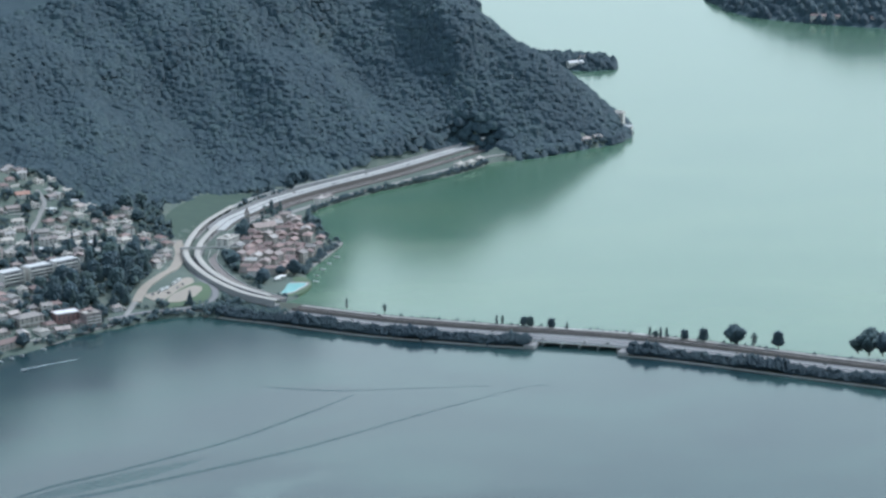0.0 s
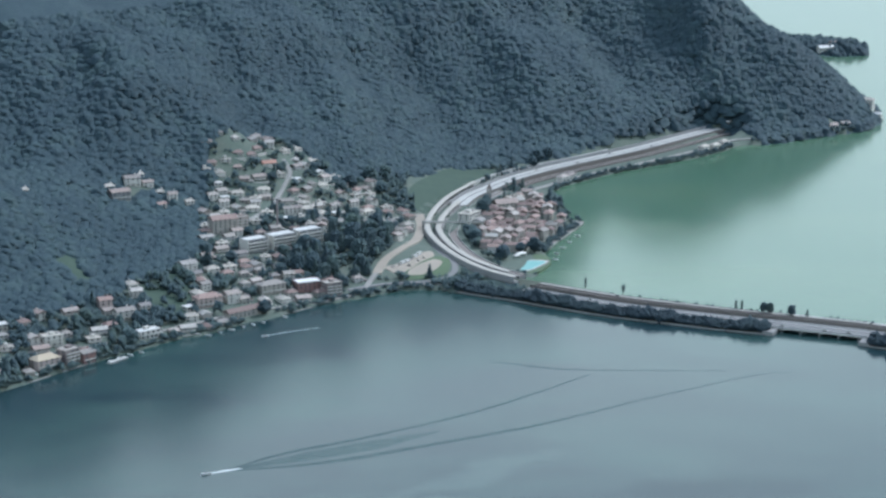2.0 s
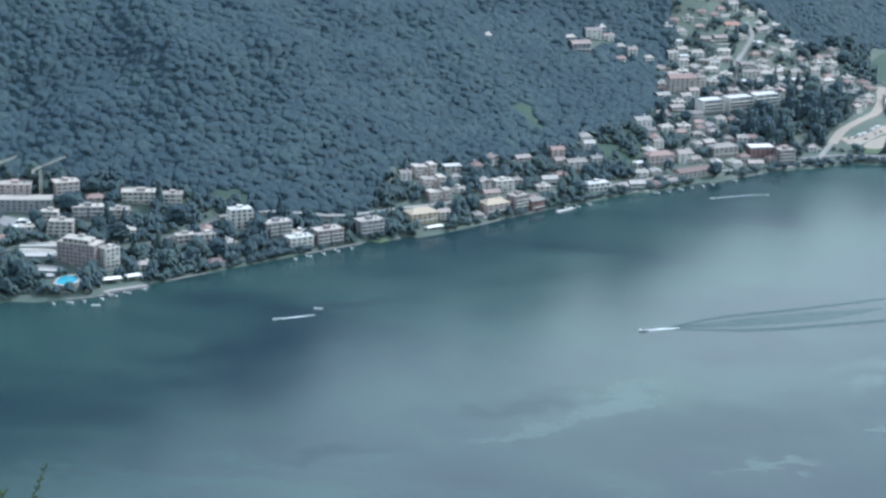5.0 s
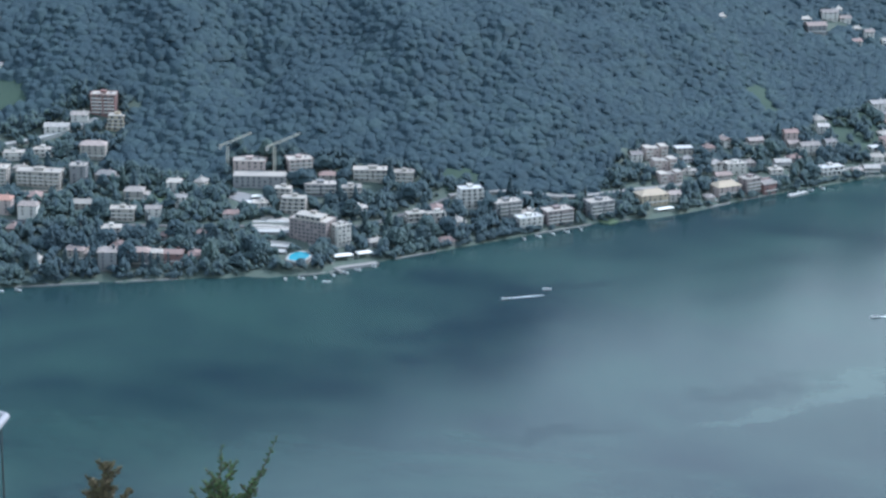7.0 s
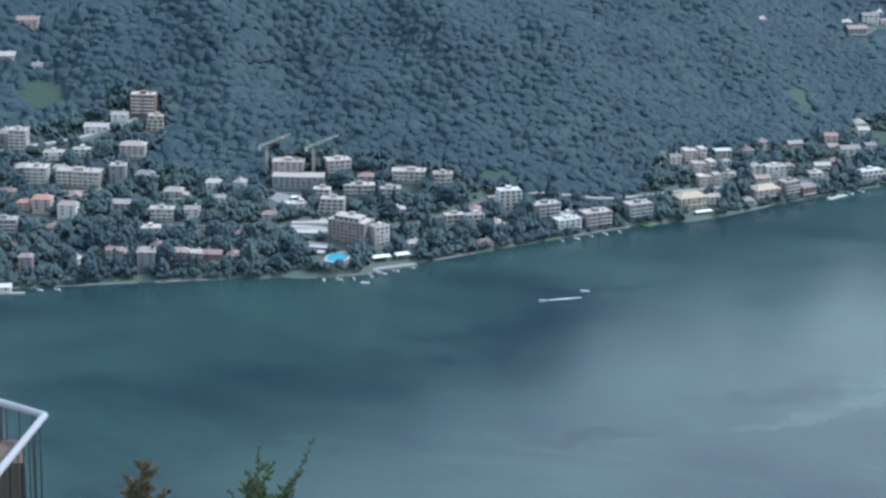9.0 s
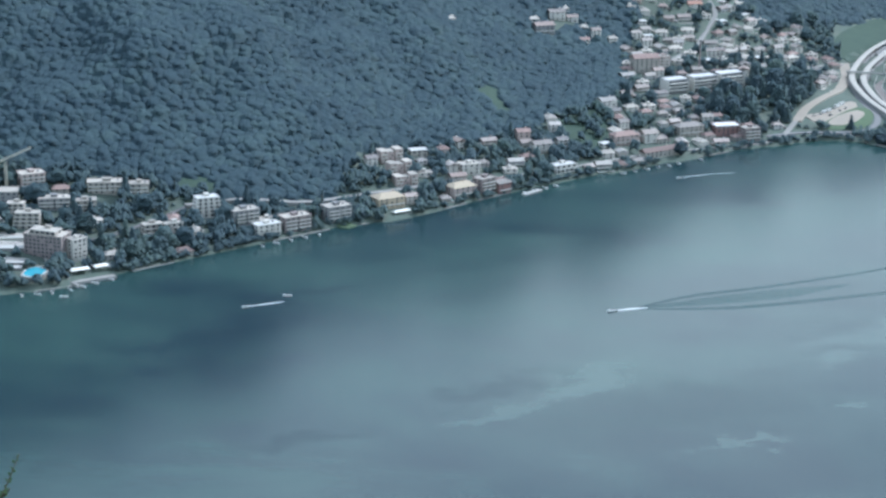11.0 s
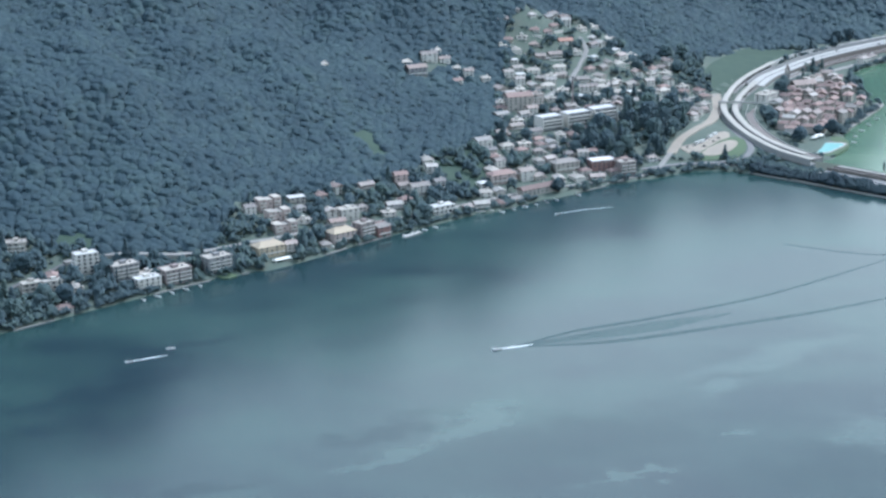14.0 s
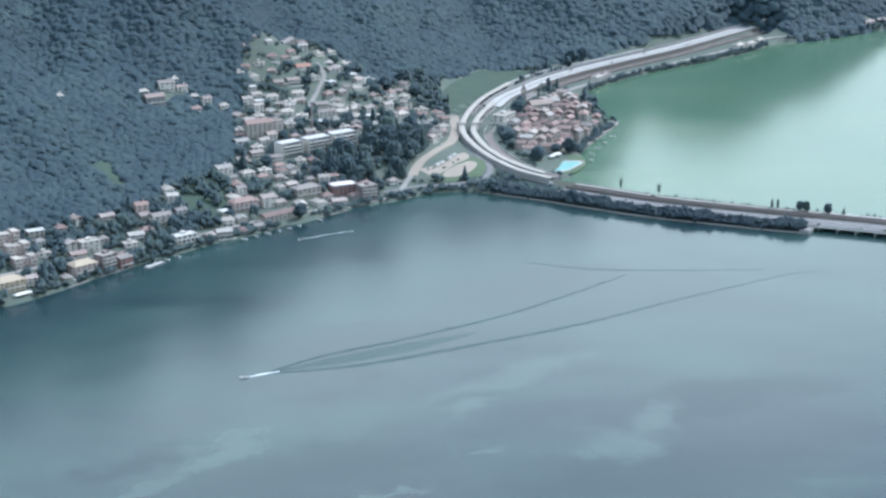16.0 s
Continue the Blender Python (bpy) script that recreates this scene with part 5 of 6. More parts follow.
def build_garden_trees():
    rng = np.random.RandomState(77)
    kinds = [tree("broad garden tree with dense green crown", 1, 5.6, 9.5, 2.0, clumps=240), tree("rounded garden tree with dense crown", 2, 4.6, 8.0, 1.8, clumps=220), tree("tall broadleaved garden tree", 3, 5.0, 13.0, 2.0, clumps=240),
             tree("dark conifer in a garden", 4, 3.6, 15.0, 1.2, "cone", 220), tree("slender dark cypress in a garden", 5, 1.3, 14.0, 0.6, "column", 150)]
    land = SETTLED_A + SETTLED_B[:16] + [(330, 2650), (372, 2560), (370, 2440), (335, 2345), (318, 2260), (300, 2215), (222, 2160), (180, 2175), (93, 2130), (-62, 1998), (-195, 1855), (-335, 1735), (-438, 1628), (-533, 1592), (-762, 1496), (-1000, 1402)]
    spots = []
    lido = [(270, 2225), (285, 2300), (330, 2310), (330, 2215)]
    yard = [(140, 2195), (215, 2195), (225, 2240), (215, 2300), (208, 2460), (190, 2440), (180, 2330), (150, 2250)]
    field = [(210, 2480), (240, 2530), (300, 2650), (330, 2700), (262, 2680), (207, 2608), (195, 2540)]
    garden = GARDEN
    spots += scatter(rng, land, 9.5, 205, 6, 4, (OLD_TOWN, lido, yard, field, garden, PARK, *OPEN_SPOTS[:2]))
    plant(kinds, spots, rng)
    tall = [tree("tall dark conifer beside the villas", 14, 3.6, 15.0, 1.2, "cone", 220), tree("tall slender cypress beside old villas", 15, 1.5, 15.0, 0.6, "column", 170), tree("big dark broadleaved tree in a park", 16, 5.4, 12.0, 2.5, "round", 230)]
    plant(tall[1:2], [(-616, 1567), (-608, 1566), (-599, 1572), (-584, 1584), (-579, 1588), (-562, 1586), (-556, 1587), (-552, 1592), (-530, 1636)], rng, scale=(0.95, 1.3))
    plant(tall[:1], [(-452, 1748), (-458, 1744), (-396, 1711), (-386, 1705), (-640, 1600), (-614, 1717), (-626, 1724), (-404, 1722), (-500, 1640), (-444, 1738)], rng, scale=(0.9, 1.4))
    plant(tall[2:], [(-639, 1610), (-623, 1555), (-556, 1647), (-617, 1601), (-548, 1640), (-484, 1630), (-494, 1641), (-645, 1568), (-520, 1618), (-602, 1620), (-700, 1575), (-392, 1694), (-374, 1712)], rng, scale=(0.85, 1.25))
    plant([copy_thing(k, pose(0, 0, 0)) for k in (tall[0], tall[2], tall[2])], scatter(rng, PARK, 8.5, 48, 6, 4), rng, scale=(0.85, 1.3))
    # shrubs and hedges too many to count
    gx, gy = np.meshgrid(np.arange(-1020, 375, 5.6), np.arange(1395, 2720, 5.6))
    gx = (gx + rng.uniform(-2.6, 2.6, gx.shape)).ravel()
    gy = (gy + rng.uniform(-2.6, 2.6, gy.shape)).ravel()
    ok = inside(land, gx, gy) & (sample(LAND_D, gx, gy) > 3)
    for ring in (OLD_TOWN, lido, yard, field):
        ok &= ~inside(ring, gx, gy)
    ok &= ~(inside(OPEN_SPOTS[0], gx, gy) & (rng.rand(len(gx)) < 0.8))
    gx, gy = gx[ok], gy[ok]
    ok = np.ones(len(gx), bool)
    for a, b, r in ((-201, 1855, 13), (-205, 1846, 10), (-168, 1896, 9), (-96, 1962, 9), (-456, 1640, 15), (-425, 1654, 10), (-411, 1664, 9), (-474, 1650, 9), (-472, 1658, 8), (-484, 1658, 8), (-489, 1680, 12), (-480, 1682, 11), (-498, 1680, 9), (-484, 1700, 9), (-498, 1697, 9), (-515, 1728, 12), (-527, 1726, 12), (-600, 1710, 11), (-690, 1694, 11), (-672, 1704, 11)):
        ok &= np.hypot(gx - a, gy - b) > r
    for a, b, r in TAKEN:
        ok &= (np.hypot(gx - a, gy - b) > 0.8 * r + 2.5) & (np.hypot(gx - a, gy - b + 0.5 * r + 4) > 0.7 * r + 2.0)
    for p in ROAD_SPOTS:
        ok &= np.hypot(gx - p[0], gy - p[1]) > 6.5
    for p in VIADUCT_SPOTS:
        ok &= np.hypot(gx - p[0], gy - p[1]) > 13
    for a, b, r in TAKEN[:NAMED]:
        ok &= ~((np.abs(gx - a) < 0.8 * r) & (gy < b) & (gy > b - 13))
    ok &= rng.rand(len(gx)) < np.where(gx > 100, 0.55, np.where(gx > -40, 0.8, 0.95))
    more = list(zip(gx[ok], gy[ok]))
    shapes = crown_shapes(5, 8)
    size = rng.uniform(1.6, 3.2, len(more)) + 2.2 * (rng.rand(len(more)) > np.array([0.45 if x < -40 else 0.75 for x, y in more]))
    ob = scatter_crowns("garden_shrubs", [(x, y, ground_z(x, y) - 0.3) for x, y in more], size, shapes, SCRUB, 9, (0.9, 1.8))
    tagged(ob, "green garden shrubs and hedges between the houses", "shrubs", kind="stuff")
    edge = coast_points()
    bank = []
    for line in edge[:2]:
        for p, q in zip(line, line[1:]):
            for k in range(7):
                x, y = p + (q - p) * rng.rand()
                bank.append((x + rng.uniform(-3, 3), y + rng.uniform(1, 9)))
    bank = [(x, y) for x, y in bank if -1000 < x < 840 and sample(LAND_D, x, y) > 1.5 and not (inside(garden, x, y) or inside(lido, x, y)) and math.hypot(x + 203, y - 1850) > 16 and math.hypot(x + 168, y - 1894) > 9 and math.sin(x * 0.05) + math.sin(x * 0.021 + 1) < 1.5]
    ob = scatter_crowns("shore_bushes", [(x, y, max(ground_z(x, y), 0.4)) for x, y in bank], rng.uniform(1.5, 3.8, len(bank)), shapes, SCRUB, 19, (0.8, 1.3))
    tagged(ob, "dark bushes along the lake shore", "bushes", kind="stuff")


build_garden_trees()


def dam_point(x, across, z):
    """The place on the causeway at plan x of its waterline, across metres towards the far side."""
    at = lambda q: np.array((q, np.interp(q, DAM_LINE[:, 0], DAM_LINE[:, 1])))
    go = at(x + 6) - at(x - 6)
    go = go / np.linalg.norm(go)
    p = at(x)
    return p[0] - go[1] * across, p[1] + go[0] * across, z, math.degrees(math.atan2(go[1], go[0]))


def build_causeway_trees():
    rng = np.random.RandomState(31)
    big = tree("large round tree on the causeway", 11, 4.6, 11.5, 0.9, "round", 420, group="causeway trees")
    oval = tree("oval tree on the causeway", 12, 3.5, 9.5, 0.8, "round", 380, group="causeway trees")
    thin = tree("thin young tree on the causeway", 13, 2.0, 7.5, 1.0, "round", 110, group="causeway trees")
    poplar = tree("narrow columnar tree on the causeway", 14, 1.2, 7.5, 0.4, "column", 110, group="causeway trees")
    spots = [(poplar, 591, 1978, 1.0), (oval, 596, 1975, 0.5), (poplar, 600, 1973, 1.0), (poplar, 605, 1971, 1.0), (oval, 619, 1962, 0.75), (oval, 634, 1953, 0.95), (big, 659, 1938, 1.15), (thin, 674, 1929, 1.1), (oval, 693, 1918, 1.15),
             (big, 764, 1880, 1.5), (big, 775, 1876, 1.25), (big, 756, 1886, 0.9), (big, 800, 1858, 1.3), (oval, 820, 1846, 1.2), (poplar, 466, 2056, 0.9), (poplar, 471, 2054, 0.9), (oval, 489, 2044, 0.7), (oval, 495, 2041, 0.75), (oval, 512, 2030, 0.75), (poplar, 525, 2022, 0.7), (poplar, 340, 2152, 0.9), (thin, 372, 2124, 0.8)]
    used = set()
    for kind, x, y, s in spots:
        ob = kind if kind not in used else copy_thing(kind, pose(0, 0, 0))
        used.add(kind)
        s *= 1.2
        ob.matrix_basis = pose(x, y, 4.4, 0, 0, rng.uniform(0, 360)) @ Matrix.Diagonal((s, s, s, 1))
    shapes = crown_shapes(5, 15)
    pts, size = [], []
    for x in np.arange(215, 1100, 1.6):
        if 476 < x < 556:
            continue
        for a in (3.0, 6.5, 10.0):
            px, py, _, _ = dam_point(x, a + rng.uniform(-1.5, 1.5), 0)
            pts.append((px + rng.uniform(-1, 1), py, 0.4 + 0.45 * (a - 2)))
            size.append(rng.uniform(2.0, 3.6) + 1.2 * (math.sin(x * 0.07) > 0.3))
    # haze blue is painted into this scrub's leaf colours too
    ob = scatter_crowns("bank_scrub", pts, size, shapes, foliage("hazy_causeway_scrub", (0.026, 0.044, 0.058), (0.034, 0.056, 0.07), (0.046, 0.074, 0.08), even=0.7), 16, (0.9, 1.5))
    tagged(ob, "dark scrub covering the causeway bank", "scrub", kind="stuff")
    # trees on the low ground under the end of the viaduct
    for x in np.arange(196, 262, 2.2):
        for a in np.arange(12, 34, 5.0):
            px, py, _, _ = dam_point(x, a + rng.uniform(-2, 2), 0)
            pts.append((px, py, 2.4))
            size.append(rng.uniform(2.0, 3.6))
    ob2 = scatter_crowns("viaduct_trees", pts[-150:], size[-150:], shapes, SCRUB, 18, (1.0, 1.6))
    tagged(ob2, "dark trees on low ground beside the viaduct end", "trees", kind="stuff")
    pts, size = [], []
    for x in np.arange(300, 760, 5.0):
        if rng.rand() < 0.6:
            px, py, _, _ = dam_point(x, 63 + rng.uniform(-1, 2), 0)
            pts.append((px, py, 4.3))
            size.append(rng.uniform(0.8, 2.0))
    ob = scatter_crowns("verge_bushes", pts, size, shapes, SCRUB, 17, (0.7, 1.2))
    tagged(ob, "small bushes along the far edge of the causeway", "bushes", kind="stuff")


build_causeway_trees()


# ---- vehicles ----
def car(label, length=4.4, wide=1.8, high=1.45, van=False):
    ob = thing("van" if van else "car", label, "van" if van else "car", group="cars on the roads")
    bm = boxes((-length / 2, length / 2, -wide / 2, wide / 2, 0.3, 0.85 if not van else high))
    bmesh.ops.bevel(bm, geom=bm.edges[:], offset=0.12, segments=2, affect="EDGES")
    part("body", bm, WHITE_ROOF if van else CAR_PAINT, ob)
    if not van:
        bm = bmesh.new()
        box(bm, -length * 0.32, length * 0.25, -wide * 0.42, wide * 0.42, 0.8, high)
        for v in bm.verts:
            if v.co.z > 1:
                v.co.x *= 0.72
        part("cabin", bm, GLASS, ob)
    for x in (-length * 0.3, length * 0.3):
        for y in (-wide / 2, wide / 2):
            bm = bmesh.new()
            bmesh.ops.create_cone(bm, cap_ends=True, segments=12, radius1=0.32, radius2=0.32, depth=0.22, matrix=Matrix.Translation((x, y, 0.32)) @ Matrix.Rotation(radians(90), 4, "X"))
            part("wheel", bm, DARK, ob)
    return ob


def build_cars():
    rng = np.random.RandomState(3)
    kinds = [car("small car on the causeway lanes"), car("long car on the causeway lanes", 4.8, 1.85, 1.4), car("white delivery van on the road", 6.5, 2.2, 2.8, True)]
    spots = []
    for x in (318, 352, 395, 440, 486, 520, 538, 575, 604, 628, 651, 690, 718, 735):
        px, py, pz, a = dam_point(x, rng.choice((17.5, 21.5, 29.5, 33.5)), 4.77)
        spots.append((px, py, pz, a))
    for x, a in ((330, 57), (545, 57), (280, 28)):
        px, py, pz, q = dam_point(x, a, 4.82)
        spots.append((px, py, pz, q))
    tail = smooth_line([(300, 2606), (331, 2654), (369, 2697), (413, 2740), (510, 2828), (611, 2934)], 8)
    for k, off in ((6, 4.5), (14, -4.5), (22, 4.5), (31, -3.5), (40, 4.5)):
        p, q = tail[k], tail[k + 1]
        a = math.atan2(q[1] - p[1], q[0] - p[0])
        spots.append((p[0] + off * math.sin(a), p[1] - off * math.cos(a), 9.03, math.degrees(a)))
    for i, (x, y) in enumerate(((170, 2232), (175, 2237), (180, 2245), (184, 2252), (189, 2262), (176, 2226), (186, 2240), (192, 2250), (160, 2222), (166, 2226))):
        spots.append((x, y, ground_z(x, y) + 0.45, 50))
    used = set()
    for x, y, z, a in spots:
        k = rng.choice(3, p=(0.5, 0.3, 0.2))
        ob = kinds[k] if k not in used else copy_thing(kinds[k], pose(0, 0, 0))
        used.add(k)
        ob.matrix_basis = pose(x, y, z, 0, 0, a)


build_cars()


# ---- lidos, jetties, cranes ----
def pool(label, x, y, z, ring, water_mat, deck=None):
    ob = thing("swimming_pool", label, "swimming pool", x, y, z)
    fine = smooth_line(ring + ring[:1], 1.5)[:-1]
    for name, k, h, mat in (("deck", 1.25, 0.0, deck or PAVING), ("coping", 1.06, 0.08, WHITE_WALL), ("basin_water", 1.0, 0.12, water_mat)):
        bm = bmesh.new()
        top = [bm.verts.new((p[0] * k, p[1] * k, h)) for p in fine]
        low = [bm.verts.new((p[0] * k, p[1] * k, -6)) for p in fine]
        bm.faces.new(top)
        for i in range(len(fine)):
            j = (i + 1) % len(fine)
            bm.faces.new((low[i], low[j], top[j], top[i]))
        bmesh.ops.recalc_face_normals(bm, faces=bm.faces[:])
        part(name, bm, mat, ob)
    return ob


pool("large pale turquoise lido pool on the lake edge", 301, 2254, 2.2, [(-17, -22), (-15, -2), (-5, 16), (16, 13), (4, -10), (-4, -20)], LIDO)
pool("bright blue kidney-shaped hotel pool", -456, 1642, 7.2, [(-6.5, -9), (-7.5, 2), (-5, 10), (1, 12), (6, 9), (7.5, 1), (6, -6), (1, -11)], POOL)
pool("small turquoise garden pool by the lake", -168, 1896, 3.4, [(-5, -2), (-5, 2), (5, 3), (5, -1)], LIDO)
pool("pale turquoise terrace pool below the construction site", -527, 1729, 20, [(-7, -4), (-7, 4), (6, 5), (7, -3)], LIDO)


def slab(name, label, category, x, y, z, turn, w, d, h, mat, trim=None):
    if z is None:
        c, s = math.cos(radians(turn)), math.sin(radians(turn))
        z = max(ground_z(x + p * w * c - q * d * s, y + p * w * s + q * d * c) for p in (-0.5, 0, 0.5) for q in (-0.5, 0.5)) + 0.2
    ob = thing(name, label, category, x, y, z, turn)
    bm = boxes((-w / 2, w / 2, -d / 2, d / 2, -h, 0))
    bmesh.ops.bevel(bm, geom=[e for e in bm.edges if all(v.co.z > -0.01 for v in e.verts)], offset=0.12, segments=1, affect="EDGES")
    part("surface", bm, mat, ob)
    part("edge", boxes((-w / 2 - 0.15, w / 2 + 0.15, -d / 2 - 0.3, -d / 2 - 0.02, -h, 0.25)), trim or STONE, ob)
    return ob


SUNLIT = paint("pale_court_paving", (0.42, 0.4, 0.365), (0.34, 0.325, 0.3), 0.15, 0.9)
pad("forecourt", "broad pale paved forecourt beside the hotel", [(-508, 1683), (-476, 1689), (-474, 1696), (-506, 1691)], SUNLIT, 0.6)
pad("forecourt", "pale paved car deck below the cream apartments", [(-504, 1701), (-474, 1705), (-474, 1711), (-502, 1708)], SUNLIT, 0.6)
pad("forecourt", "pale gravel terrace above the hotel pool", [(-494, 1656), (-468, 1659), (-467, 1667), (-492, 1666)], SUNLIT, 0.6)
pad("building_yard", "pale bare yard below the construction site", [(-540, 1732), (-512, 1722), (-506, 1734), (-536, 1744)], GREY_CONCRETE, 0.4)
slab("terrace", "long brown retaining terrace below the apartment block", "terrace", -676, 1702, None, 24, 58, 5, 6, DIRT, BROWN_WALL)
slab("terrace", "lower brown garden terrace with stone wall", "terrace", -684, 1688, None, 24, 44, 6, 6, BALLAST, BROWN_WALL)
pad("lawn", "bright green garden lawn between the villas", [(-612, 1704), (-588, 1704), (-586, 1718), (-610, 1720)], LAWN, 0.5)
slab("terrace", "paved terrace beside the hotel pool", "terrace", -474, 1650, None, 8, 12, 8, 5, CONCRETE)
slab("terrace", "sunlit gravel terrace above the pool", "terrace", -478, 1658, None, 4, 26, 6, 5, CONCRETE)
slab("terrace", "pale car deck with parapet beside the hotel", "terrace", -489, 1682, None, 10, 28, 9, 7, CONCRETE)
slab("terrace", "retaining terrace with white wall", "terrace", -492, 1700, None, 14, 34, 5, 7, CONCRETE, WHITE_WALL)
slab("quay", "pale stone bathing quay in front of the pool", "quay", -452, 1634, 1.6, 14, 30, 6, 3, PAVING)
slab("quay", "stone quay below the marquees", "quay", -412, 1650, 1.6, 38, 34, 6, 3, PAVING)
ground_path("garden_path", "pale paved path running down through the hotel garden", [(-456, 1672), (-446, 1660), (-436, 1649), (-430, 1643)], 2.2, PAVING, "path")
slab("jetty", "narrow stone jetty at the foot of the garden path", "jetty", -425, 1637, 1.6, -46, 16, 2.6, 3.5, PAVING)
slab("quay", "private stone quay with boats", "quay", -97, 1944, 1.0, 52, 22, 5, 3, CONCRETE)
pad("lawn", "small green lawn on the shore", [(-250, 1816), (-243, 1830), (-234, 1824), (-240, 1812)], LAWN, 0.5)
slab("terrace", "white oval awning terrace by the water", "terrace", -201, 1856, 2.4, 40, 18, 6, 3, PAVING)
slab("quay", "landing stage of the lakeside quarter", "quay", -668, 1512, 1.0, 18, 20, 5, 3, PAVING)


def marquee(label, x, y, z, turn, w, d):
    ob = thing("marquee", label, "marquee", x, y, z, turn, "white marquees")
    part("canopy", gable_roof(w, d, 2.6, 1.1, 0.2, 0.08, min(w, d) * 0.3), CANVAS, ob)
    for sx in (-1, 1):
        for sy in (-1, 1):
            part("pole", boxes((sx * w / 2 - 0.08, sx * w / 2 + 0.08, sy * d / 2 - 0.08, sy * d / 2 + 0.08, -1, 2.7)), HULL, ob)
    return ob


marquee("white marquee on the lakeside lawn", -425, 1656, 4.2, 34, 15, 7)
marquee("white marquee beside the quay", -411, 1667, 4.2, 38, 12, 7)
marquee("long white tent on the upper terrace", -515, 1728, 19.2, 10, 17, 6)
marquee("small white tent behind the terrace", -517, 1737, 21.5, 10, 9, 5)
marquee("white oval awning at the water's edge", -201, 1855, 2.4, 40, 16, 5)
marquee("white lido awning near the pool", 296, 2292, 3, 20, 9, 6)
marquee("white lido cabin roof near the lawn", 290, 2283, 3, 20, 6, 5)


def crane(label, x, y, mast, jib, turn, z=None):
    ob = thing("tower_crane", label, "tower crane", x, y, ground_z(x, y) if z is None else z, turn, "tower cranes")
    bm = bmesh.new()
    for sx in (-0.8, 0.8):
        for sy in (-0.8, 0.8):
            box(bm, sx - 0.22, sx + 0.22, sy - 0.22, sy + 0.22, -1, mast)
    for k in range(int(mast / 2)):
        for s in (-0.8, 0.8):
            box(bm, -0.8, 0.8, s - 0.08, s + 0.08, k * 2 + 0.9, k * 2 + 1.1)
            box(bm, s - 0.08, s + 0.08, -0.8, 0.8, k * 2 + 0.9, k * 2 + 1.1)
    part("mast", bm, CRANE, ob)
    bm = bmesh.new()
    rise = jib * 0.28
    for s in (-0.6, 0.6):
        box(bm, -7, jib, s - 0.2, s + 0.2, mast, mast + 0.4)
    box(bm, -7, jib, -0.14, 0.14, mast + 1.3, mast + 1.6)
    for k in range(int((jib + 7) / 2)):
        box(bm, -7 + 2 * k, -6.8 + 2 * k, -0.6, 0.6, mast, mast + 1.5)
    for v in bm.verts:
        v.co.z += max(v.co.x, 0) * 0.5
    part("jib", bm, CRANE, ob)
    part("counterweight", boxes((-7.2, -4.6, -0.9, 0.9, mast - 2.2, mast)), CONCRETE, ob)
    part("cab", boxes((0.8, 2.2, -1.8, -0.8, mast - 2.2, mast - 0.2)), GLASS, ob)
    return ob


crane("tall tower crane with raised jib at the building site", -514, 1777, 24, 21, 24)
crane("second tower crane behind the unfinished block", -553, 1774, 20, 20, 24)
mast = thing("radio_mast", "slim grey mast rising above the long building", "mast", 49, 2309, ground_z(49, 2309))
bm = bmesh.new()
bmesh.ops.create_cone(bm, cap_ends=True, segments=10, radius1=1.1, radius2=0.75, depth=36, matrix=Matrix.Translation((0, 0, 15)))
part("shaft", bm, BROWN_WALL, mast)
part("top", boxes((-1.2, 1.2, -1.2, 1.2, 31, 33)), GREY_WALL, mast)


def build_shore_walls():
    """Pale garden walls and landings along the water, in separate lengths."""
    rng = np.random.RandomState(14)
    a = coast_points()[0]
    k = 0
    while k < len(a) - 6:
        n = rng.randint(3, 7)
        run = a[k:k + n]
        if len(run) >= 3 and -960 < run[0][0] < 170 and rng.rand() < 0.55:
            ob = swept("shore_wall", np.column_stack([run, np.zeros(len(run))]), [(0.6, -2), (0.4, 0.9), (-0.6, 0.9), (-0.6, -2)], STONE if rng.rand() < 0.6 else PAVING)
            tagged(ob, "pale stone garden wall along the water", "wall", kind="structure")
        k += n + rng.randint(0, 2)


build_shore_walls()


# ---- boats and wakes ----
def boat(label, length=7.0, group="", cabin=True):
    ob = thing("motorboat", label, "boat", group=group)
    bm = bmesh.new()
    rings = []
    for t, w, z in ((-0.5, 0.8, 0.0), (-0.2, 1.0, 0.0), (0.2, 0.85, 0.05), (0.42, 0.4, 0.15), (0.5, 0.04, 0.25)):
        h = length * 0.17 * w
        rings.append([bm.verts.new((t * length, y, zz)) for y, zz in ((-h * 0.6, -0.3), (-h, 0.8 + z), (h, 0.8 + z), (h * 0.6, -0.3))])
    for a, b in zip(rings, rings[1:]):
        for i in range(4):
            bm.faces.new((a[i], a[(i + 1) % 4], b[(i + 1) % 4], b[i]))
    bm.faces.new(rings[0][::-1])
    bm.faces.new(rings[-1])
    bmesh.ops.recalc_face_normals(bm, faces=bm.faces[:])
    part("hull", bm, HULL, ob)
    if cabin:
        part("windscreen", boxes((-0.05 * length, 0.1 * length, -0.8, 0.8, 0.8, 1.5)), GLASS, ob)
    part("seat", boxes((-0.35 * length, -0.25 * length, -0.8, 0.8, 0.75, 1.1)), DARK, ob)
    return ob


